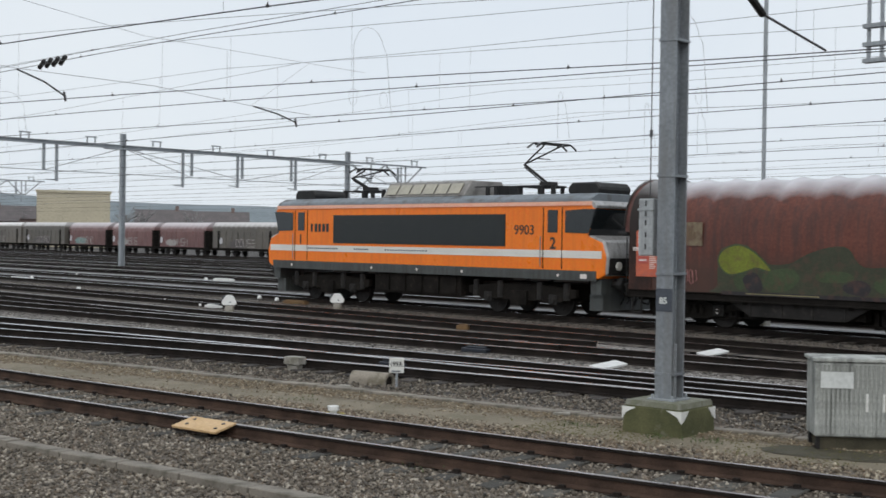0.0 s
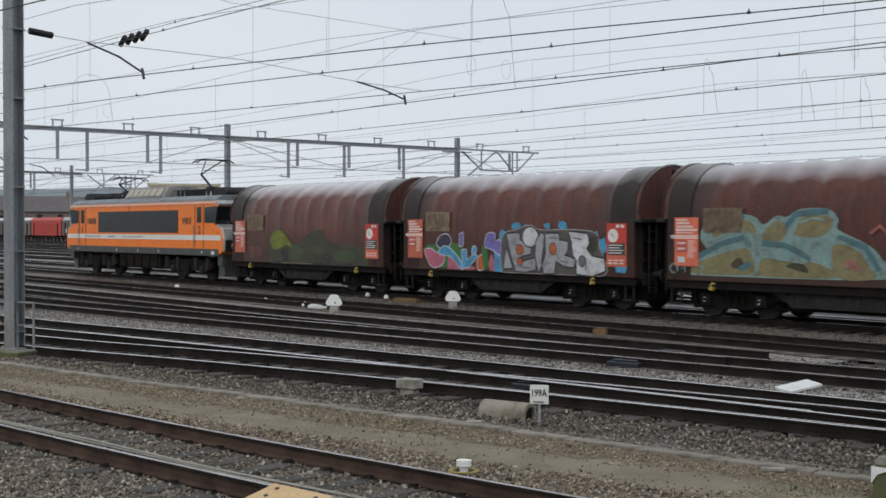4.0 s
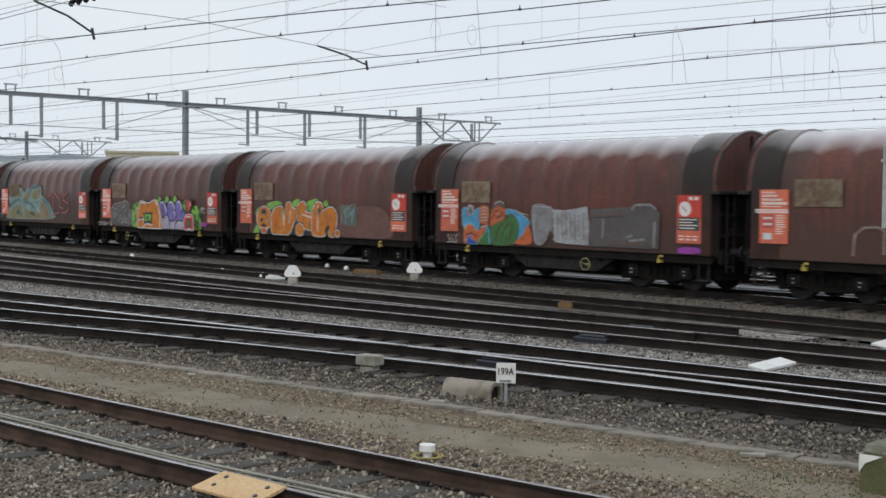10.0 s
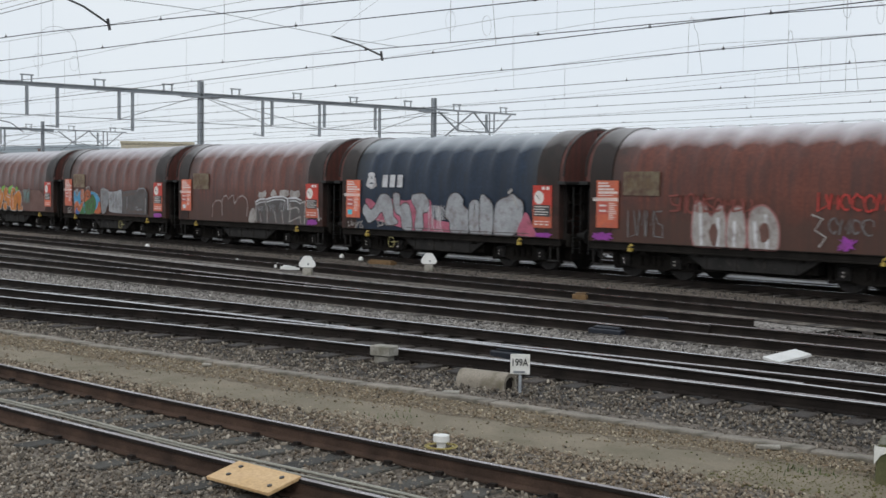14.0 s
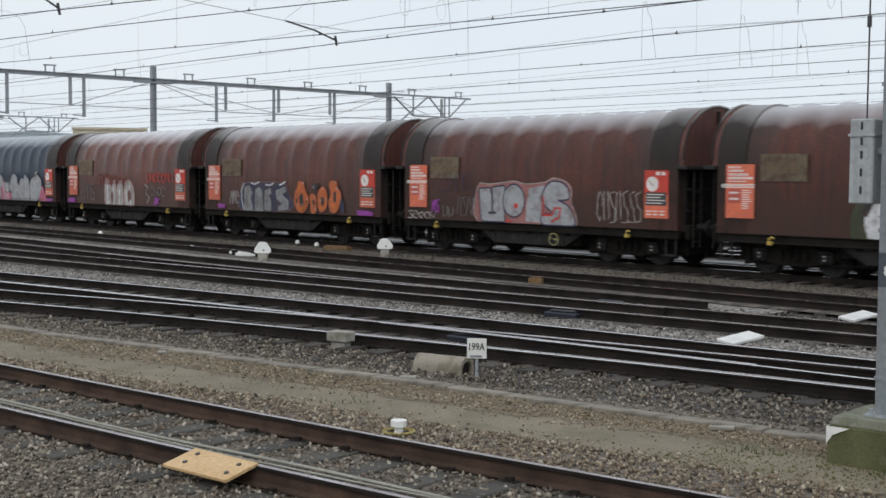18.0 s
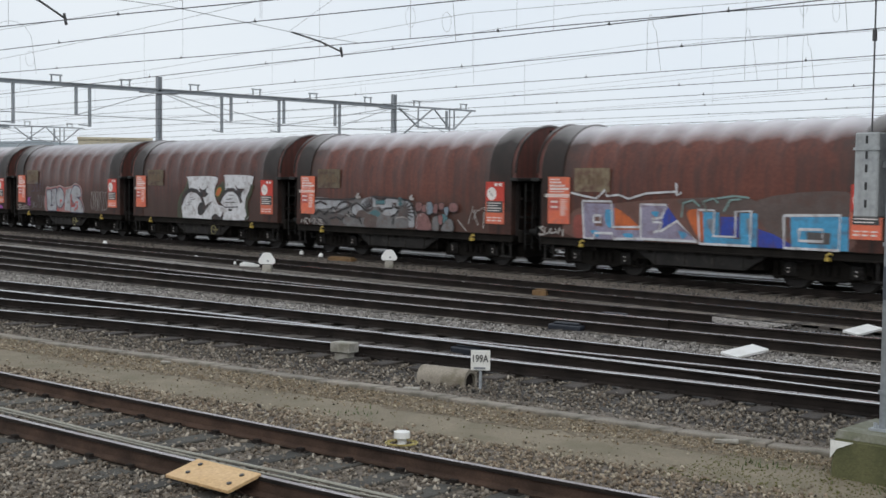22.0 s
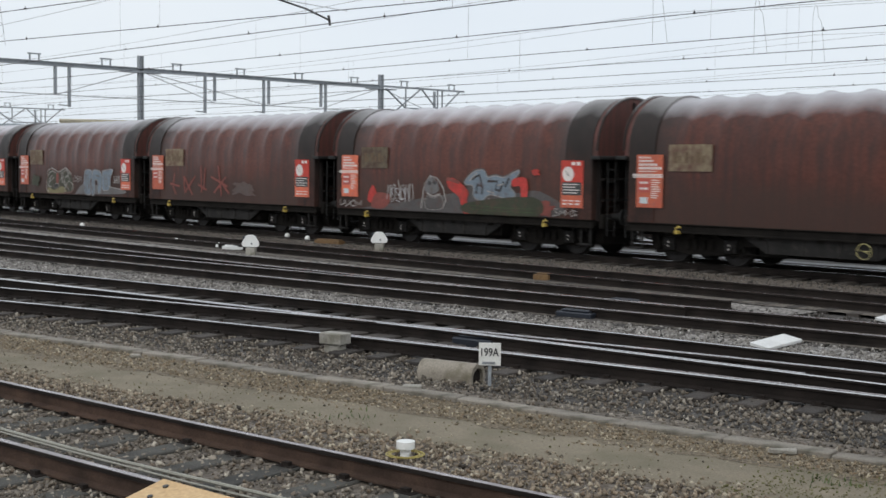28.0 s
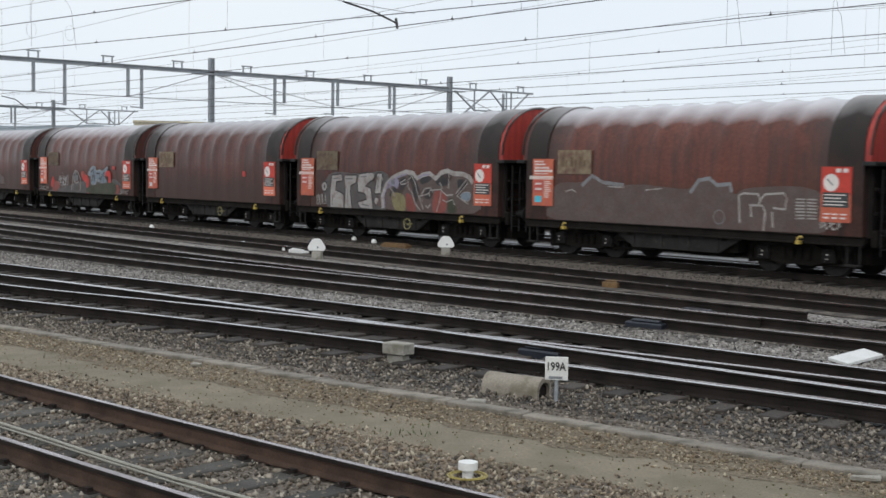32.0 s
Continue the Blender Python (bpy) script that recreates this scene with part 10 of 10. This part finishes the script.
HANG = [(26.3, 3.2), (26.8, 2.2), (32.3, 3.2), (35.7, 2.35), (38.0, 3.2), (42.9, 2.35), (44.0, 3.2), (55.7, 3.2), (56.6, 2.2), (61.4, 3.0),
        (61.9, 2.2), (67.4, 2.2), (67.9, 3.0), (80.8, 1.9)]
LUGS = [24.0, 30.0, 35.7, 41.3, 47.0, 53.1, 59.1, 65.0, 71.1, 77.0, 83.0]
gantry(-88.6, 14.0, 84.6, (49.9, 74.2), 11.0, HANG, LUGS)
gantry(-161.0, 24.0, 79.0, (43.0, 67.0), 11.0, [(y - 6, d) for y, d in HANG], [y - 6 for y in LUGS])

# ------------------------------------------------------------------ overhead wires
def wire_run(label, pts, z, r, sag=0.0, messenger=0.0, key="wire", clips=5.7, droppers=True, seed=1):
    """A contact wire along plan points, with clips and, if wanted, a messenger wire above and droppers."""
    rnd = random.Random(seed)
    line = spline(pts)
    x0, x1 = pts[0][0], pts[-1][0]
    t = thing("overhead_line", label, "overhead wire", group="overhead lines")
    n = max(2, int((x1 - x0) / 4))
    grid_x = [x0 + (x1 - x0) * k / n for k in range(n + 1)]
    bm = bmesh.new()
    tube(bm, [(x, line(x), z) for x in grid_x], r * 0.75, 5)
    part("contact_wire", bm, M[key], t)
    bm = bmesh.new()
    x = x0 + rnd.uniform(0, clips)
    while x < x1:
        y = line(x)
        bm.faces.new([bm.verts.new(q) for q in ((x - 0.025, y, z), (x + 0.025, y, z), (x, y, z + 0.09))])
        box(bm, x - 0.025, x + 0.025, y - 0.015, y + 0.015, z - 0.015, z + 0.025)
        x += clips * rnd.uniform(0.8, 1.2)
    tagged(part("clip_line", bm, M["wire"], t), kind="stuff")
    if messenger:
        span = 62.0
        def zm(x):
            f = ((x + 24.5) / span) % 1.0
            return z + messenger + sag * (4 * (f - 0.5) ** 2 - 0.5)
        bm = bmesh.new()
        tube(bm, [(x, line(x), zm(x)) for x in grid_x], r * 0.5, 5)
        part("messenger_wire", bm, M["thin_wire"], t, "thin grey carrier wire")
        if droppers:
            bm = bmesh.new()
            x = x0 + rnd.uniform(0, 7)
            while x < x1:
                tube(bm, [(x, line(x), z), (x, line(x), zm(x))], 0.004, 4)
                x += 9.5 * rnd.uniform(0.8, 1.2)
            tagged(part("dropper_line", bm, M["thin_wire"], t), kind="stuff")


NEARW = "dark contact wire with clips over a near track"
FARW = "dark contact wire with clips over a yard track"
wire_run(NEARW, [(-80, 0.5), (-40, 3.9), (-19.5, 5.75), (-11.3, 6.9), (-4, 8.3), (15, 12)], 5.55, 0.014, 0.5, 1.5, seed=1)
wire_run(NEARW, [(-90, 4.5), (-45, 6.9), (-32, 9.5), (-25.5, 10.45), (-15.7, 12.9), (-6.3, 15.8), (15, 20)], 5.55, 0.014, 0.5, 1.45, seed=2)
wire_run(NEARW, [(-90, 6.2), (-45, 10.1), (-33.2, 11.95), (-25, 12.95), (-16.2, 14.45), (-6.5, 16.1), (15, 19.5)], 5.55, 0.013, 0.5, 1.4, seed=3)
wire_run(NEARW, [(-90, 8.5), (-50, 12.6), (-36.4, 14.9), (-19.8, 17.7), (-13.1, 18.7), (-8, 19.9), (15, 23.5)], 5.55, 0.013, 0.5, 1.3, seed=4)
wire_run("pair of dark feeder wires above the turnout", [(-120, 13.2), (-45, 13.4), (-24, 13.5), (-15, 14.0), (15, 15.5)], 7.2, 0.014, seed=5, clips=9)
wire_run("pair of dark feeder wires above the turnout", [(-120, 13.3), (-45, 13.4), (-24, 13.5), (-15, 14.0), (15, 15.5)], 7.32, 0.010, seed=6, clips=14)
for i, (y, r) in enumerate(((18.65, 0.014), (22.6, 0.013), (27.1, 0.013), (31.0, 0.013), (34.6, 0.013), (39.0, 0.013), (43.6, 0.013), (48.6, 0.013), (53.4, 0.013), (58.2, 0.013), (68, 0.013), (78, 0.013))):
    wire_run(FARW, [(-260, y), (-100, y), (0, y), (60, y)], 5.55, r, 0.6, 1.5 if i % 2 == 0 else 1.1, seed=10 + i, clips=6.3, droppers=i < 6)

cs = thing("cross_span", "thin span wire with registration arms and insulators", "span wire")
bm = bmesh.new()
tube(bm, [(-24.4, 8.8, 6.42), (-24.6, 10.4, 6.34), (-24.6, 14.2, 6.28), (-24.6, 17.4, 6.02), (-24.7, 19.5, 5.95)], 0.008, 5)
tube(bm, [(-24.4, 8.8, 8.2), (-24.8, 14, 7.6), (-25.2, 22, 7.5)], 0.006, 5)
for a, b in (((-24.7, 14.5, 6.25), (-24.7, 14.5, 7.55)), ((-24.75, 16.6, 6.3), (-24.75, 16.6, 7.5)), ((-24.7, 17.4, 6.05), (-24.9, 19.6, 7.5))):
    tube(bm, [a, b], 0.005, 4)
part("span_wire", bm, M["thin_wire"], cs)
for y, z in ((9.1, 6.42),):
    bm = bmesh.new()
    tube(bm, [(-24.45, y, z), (-24.48, y + 0.25, z - 0.02), (-24.5, y + 0.5, z - 0.04)], 0.07, 8)
    part("insulator", bm, M["black"], cs)
for y0_, y1_, z0, z1 in ((10.4, 11.75, 6.32, 5.78), (17.4, 19.0, 6.02, 5.68)):
    bm = bmesh.new()
    ym = y0_ + (y1_ - y0_) * 0.55
    tube(bm, [(-24.6, y0_, z0), (-24.65, ym, z0 + (z1 - z0) * 0.42), (-24.7, y1_, z1)], 0.022, 6)
    tube(bm, [(-24.7, y1_ - 0.05, z1 + 0.12), (-24.7, y1_, z1 - 0.12)], 0.03, 6)
    part("registration_arm", bm, M["wire"], cs, "dark slanted registration arm")
for k in range(4):
    bm = bmesh.new()
    tube(bm, [(-29.8 + 0.42 * k, 13.55, 7.15), (-29.5 + 0.42 * k, 13.55, 7.33)], 0.07, 6)
    part("strain_insulator", bm, M["black"], cs)
cs2 = thing("cross_span", "far span wire with slanted registration arms", "span wire")
bm = bmesh.new()
for (x, y) in ((-44, 16.5), (-52, 13), (-60, 21.5), (-75, 30)):
    tube(bm, [(x, y - 1.6, 6.3), (x, y - 0.8, 6.15), (x, y, 5.6)], 0.03, 6)
part("registration_arm", bm, M["wire"], cs2)


def loop_wire(x, y, height, width, z=5.55):
    bm = bmesh.new()
    pts = [(x, y - width / 2, z), (x, y - width / 2, z + height * 0.72)]
    pts += [(x, y - width / 2 * math.cos(a), z + height * 0.72 + height * 0.28 * math.sin(a)) for a in (math.pi * k / 10 for k in range(1, 10))]
    pts += [(x + 0.1, y + width / 2, z + height * 0.72), (x + 0.2, y + width / 2 + 0.1, z)]
    tube(bm, pts, 0.006, 5)
    for s in (-1, 1) if width > 0.5 else ():
        tube(bm, [(x, y + s * width / 2 + 0.14 * math.cos(a), z + 0.45 + 0.22 * math.sin(a)) for a in (2 * math.pi * k / 12 for k in range(12))], 0.004, 4, True)
    solid("jumper_loop", bm, M["thin_wire"], "thin grey jumper cable looped above the contact wire", "cable", "jumper loops")


for x_, y_, w_, h_ in ((-20.4, 18.05, 1.05, 2.3), (-13.4, 22.2, 1.2, 2.4), (-35.5, 15.2, 1.1, 1.5), (-21.2, 26.7, 0.25, 1.5), (-20.9, 30.8, 0.25, 1.5), (-21.3, 34.5, 0.3, 1.7)):
    loop_wire(x_, y_, h_, w_)

hp = thing("slim_mast", "slim grey mast standing behind the train", "mast", pose(-16.3, 30.6, -0.2))
bm = bmesh.new()
tube(bm, [(0, 0, 0), (0, 0, 10.5)], 0.065, 8)
part("pole", bm, M["dark_galv"], hp)
bm = bmesh.new()
box(bm, -0.2, 0.2, -0.2, 0.2, -0.1, 0.2)
part("foot", bm, M["concrete"], hp)

# ------------------------------------------------------------------ far side of the yard
RIB = {}


def far_wagon(x, key, label, h=4.2, flat=False):
    t = thing("standing_wagon", label, "goods wagon", pose(x, 85, 0), "standing wagons")
    bm = bmesh.new()
    if flat:
        prism(bm, [(-1.4, 1.0), (1.4, 1.0), (1.4, h - 0.5), (0.9, h), (-0.9, h), (-1.4, h - 0.5)], -6.6, 6.6)
    else:
        pts = [(-1.42, 1.0), (1.42, 1.0), (1.42, 2.9)] + [(1.42 * math.cos(a), 2.9 + (h - 2.9) * math.sin(a)) for a in (math.pi * k / 10 for k in range(1, 10))] + [(-1.42, 2.9)]
        prism(bm, pts, -5.4, 5.4)
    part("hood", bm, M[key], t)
    if key not in RIB:
        bm = bmesh.new()
        box(bm, -0.04, 0.04, -1.46, -1.4, 1.05, 3.0)
        RIB[key] = mesh_of(bm, M[key])
    for k in range(9):
        part("rib", RIB[key], None, t, m=pose(-5 + 1.25 * k, 0, 0))
    bm = bmesh.new()
    box(bm, -6.0, 6.0, -1.35, 1.35, 0.7, 1.0)
    for xx in (-5.3, 5.3):
        box(bm, xx - 0.2, xx + 0.2, -1.45, 1.45, 1.0, 3.1)
    part("frame", bm, M["underframe"], t)
    for xx in (-4.3, -2.7, 2.7, 4.3):
        part("wheelset", MESH["wheelset"], None, t, m=pose(xx, 0, 0.46))
    side, pick = Wall(t), random.Random(int(-x))
    if key != "far_bright":
        u = pick.uniform(-4.6, -3)
        side.blob(pick.choice(("pale_teal", "chalk", "grey")) if key == "far_red" else "dark_grey", u, u + pick.uniform(3, 7), 1.05, 2.0, 0.3, int(-x))
        side.scrawl("chalk", u + 1.5, u + 5.5, 1.2, 2.1, 5, 0.06, int(-x) + 1)
        side.blob("white", -5.0, -4.4, 1.5, 2.3, 0.1, 3, 12, 0.2)


STANDING = [(-63.4 - 13.9 * k, "far_grey") for k in range(5)] + [(-132.6 - 12.2 * k, "far_red") for k in range(3)]
STANDING += [(-170.4 - 13.9 * k, "far_bright" if k == 3 else "far_grey") for k in range(18)]
KINDS = {"far_bright": "standing bright red rail vehicle", "far_red": "standing faded red hooded wagon", "far_grey": "standing dark grey sliding-wall wagon"}
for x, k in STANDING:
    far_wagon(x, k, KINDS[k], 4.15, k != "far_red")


def polar(az, r):
    return r * math.sin(radians(az)), r * math.cos(radians(az))


def far_house(az, r, w, d, h, roof, key, label, name="house", flat=False):
    px_, py_ = polar(az, r)
    t = thing(name, label, "building", pose(px_, py_, -0.2, 0, 0, -az), "buildings beyond the yard")
    bm = bmesh.new()
    box(bm, -w / 2, w / 2, 0, d, 0, h)
    part("wall", bm, M[key], t)
    bm = bmesh.new()
    if flat:
        box(bm, -w / 2 - 0.2, w / 2 + 0.2, -0.2, d + 0.2, h, h + 0.5)
        part("roof", bm, M["cream_far"], t)
        return
    else:
        prism(bm, [(-0.5, h), (d + 0.5, h), (d / 2, h + roof)], -w / 2 - 0.4, w / 2 + 0.4)
        part("roof", bm, M["roof_far"], t, "dark tiled roof")
        bm = bmesh.new()
        box(bm, w * 0.2, w * 0.2 + 0.9, d / 2 - 0.4, d / 2 + 0.4, h + roof * 0.5, h + roof + 1.0)
        part("chimney", bm, M["brick_far"], t)
    n_ = max(2, int(w / 3.5))
    for lev in range(max(1, int(h / 3))):
        for k in range(n_):
            bm = bmesh.new()
            x0 = -w / 2 + (k + 0.5) * w / n_
            box(bm, x0 - 0.6, x0 + 0.6, -0.06, 0.05, 1 + 3 * lev, 2.4 + 3 * lev)
            part("window", bm, M["glass"], t)


far_house(-62.5, 262, 14.5, 10, 11.2, 0, "cream_far", "long cream-clad industrial shed behind the wagons", "shed", True)
for az, r, w, h in ((-66.3, 300, 15, 5.5), (-68.3, 280, 17, 6), (-70.6, 300, 14, 6.5), (-73.5, 310, 18, 6), (-64.6, 330, 16, 6.5), (-76.5, 300, 16, 6), (-58.5, 320, 14, 6), (-56.0, 330, 15, 6), (-80, 320, 20, 7)):
    far_house(az, r, w, 9, h, 3.4, "brick_far", "dull brick house with a dark tiled roof")

bm = bmesh.new()
rows_ = []
for k in range(121):
    az = -120 + 1.5 * k
    fx = 0.55 + 0.45 * math.cos(radians((az + 78) * 2.4)) if -115 < az < -30 else 0.25
    hgt = 16 + 34 * fx + 7 * noise.noise((az * 0.13, 0, 0)) + 3 * noise.noise((az * 0.7, 3, 0))
    rows_.append([bm.verts.new((*polar(az, r), z)) for r, z in ((1300, -1), (1450, hgt * 0.75), (1600, hgt), (1800, -1))])
for a, b in zip(rows_, rows_[1:]):
    for j in range(3):
        bm.faces.new((a[j], b[j], b[j + 1], a[j + 1]))
solid("backdrop_hills", bm, M["hill"], "low hazy wooded hills on the horizon", "hills", kind="structure", smooth=True)


def bare_tree(az, r, h, seed):
    """A leafless tree: trunk, limbs and a haze of fine twigs."""
    rnd = random.Random(seed)
    t = thing("tree", "bare winter tree with a hazy crown of twigs", "tree", pose(*polar(az, r), -0.2), "bare trees")
    bm = bmesh.new()
    tube(bm, [(0, 0, 0), (0.1, 0, h * 0.35), (0.0, 0.1, h * 0.6)], h * 0.022, 6)
    tw = bmesh.new()
    for k in range(14):
        a, e = rnd.uniform(0, 6.28), rnd.uniform(0.3, 1.2)
        b = Vector((0, 0, h * rnd.uniform(0.3, 0.55)))
        l = h * rnd.uniform(0.25, 0.45)
        tip = b + Vector((math.cos(a) * math.cos(e), math.sin(a) * math.cos(e), math.sin(e))) * l
        tube(bm, [b, b.lerp(tip, 0.5) + Vector((0, 0, 0.2)), tip], h * 0.007, 4)
        for q in range(34):
            c = b.lerp(tip, rnd.uniform(0.35, 1.1))
            d = Vector((rnd.gauss(0, 1), rnd.gauss(0, 1), rnd.gauss(0.5, 0.8))).normalized() * h * rnd.uniform(0.05, 0.14)
            s = Vector((rnd.gauss(0, 1), rnd.gauss(0, 1), 0)).normalized() * h * 0.004
            tw.faces.new([tw.verts.new(v) for v in (c - s, c + s, c + d)])
    part("trunk", bm, M["tree_far"], t)
    part("crown", tw, M["tree_far"], t)


for i, (az, r, h) in enumerate(((-65.2, 330, 13), (-60.2, 300, 12.5), (-59.4, 310, 11), (-57.2, 320, 10), (-69.5, 350, 13), (-75, 340, 12), (-72, 380, 13), (-61.6, 340, 11))):
    bare_tree(az, r, h, 40 + i)


# ------------------------------------------------------------------ what moves
RUN = [(0, 29.83), (1, 37.12), (2, 44.25), (3, 51.1), (4.3, 60.1), (6, 72.33), (8, 87.35), (10, 102.38), (12, 117.35), (13, 124.88), (16, 147.5),
       (19, 170.23), (22, 192.93), (25, 215.6), (28, 238.03), (30, 253.24), (32, 268.4)]
TREAD = 0.46


def motions():
    """The goods train runs along its track, away from the camera."""
    for i, w in enumerate(WAGONS):
        walk(w, [(t, pose(PITCH * (i + 1) - s, 27.7, 0)) for t, s in RUN])
    walk(loco, [(t, pose(PITCH - 9.6 - s, 27.7, 0)) for t, s in RUN])
    times, runs = [r[0] for r in RUN], [r[1] for r in RUN]
    n = math.ceil((runs[-1] - runs[0]) / TREAD / radians(84))
    steps = [runs[0] + (runs[-1] - runs[0]) * k / n for k in range(n + 1)]
    turns = [(float(np.interp(s, runs, times)), -math.degrees((s - runs[0]) / TREAD)) for s in steps]
    rolled = {}
    for w in WHEELSETS:
        at = round(w.location.x, 2)
        if at not in rolled:
            walk(w, [(t, pose(at, 0, TREAD, 0, a, 0)) for t, a in turns])
            rolled[at] = w.animation_data
        else:
            w.rotation_mode = "QUATERNION"
            keys = w.animation_data_create()
            keys.action = rolled[at].action
            keys.action_slot = rolled[at].action_slot


motions()
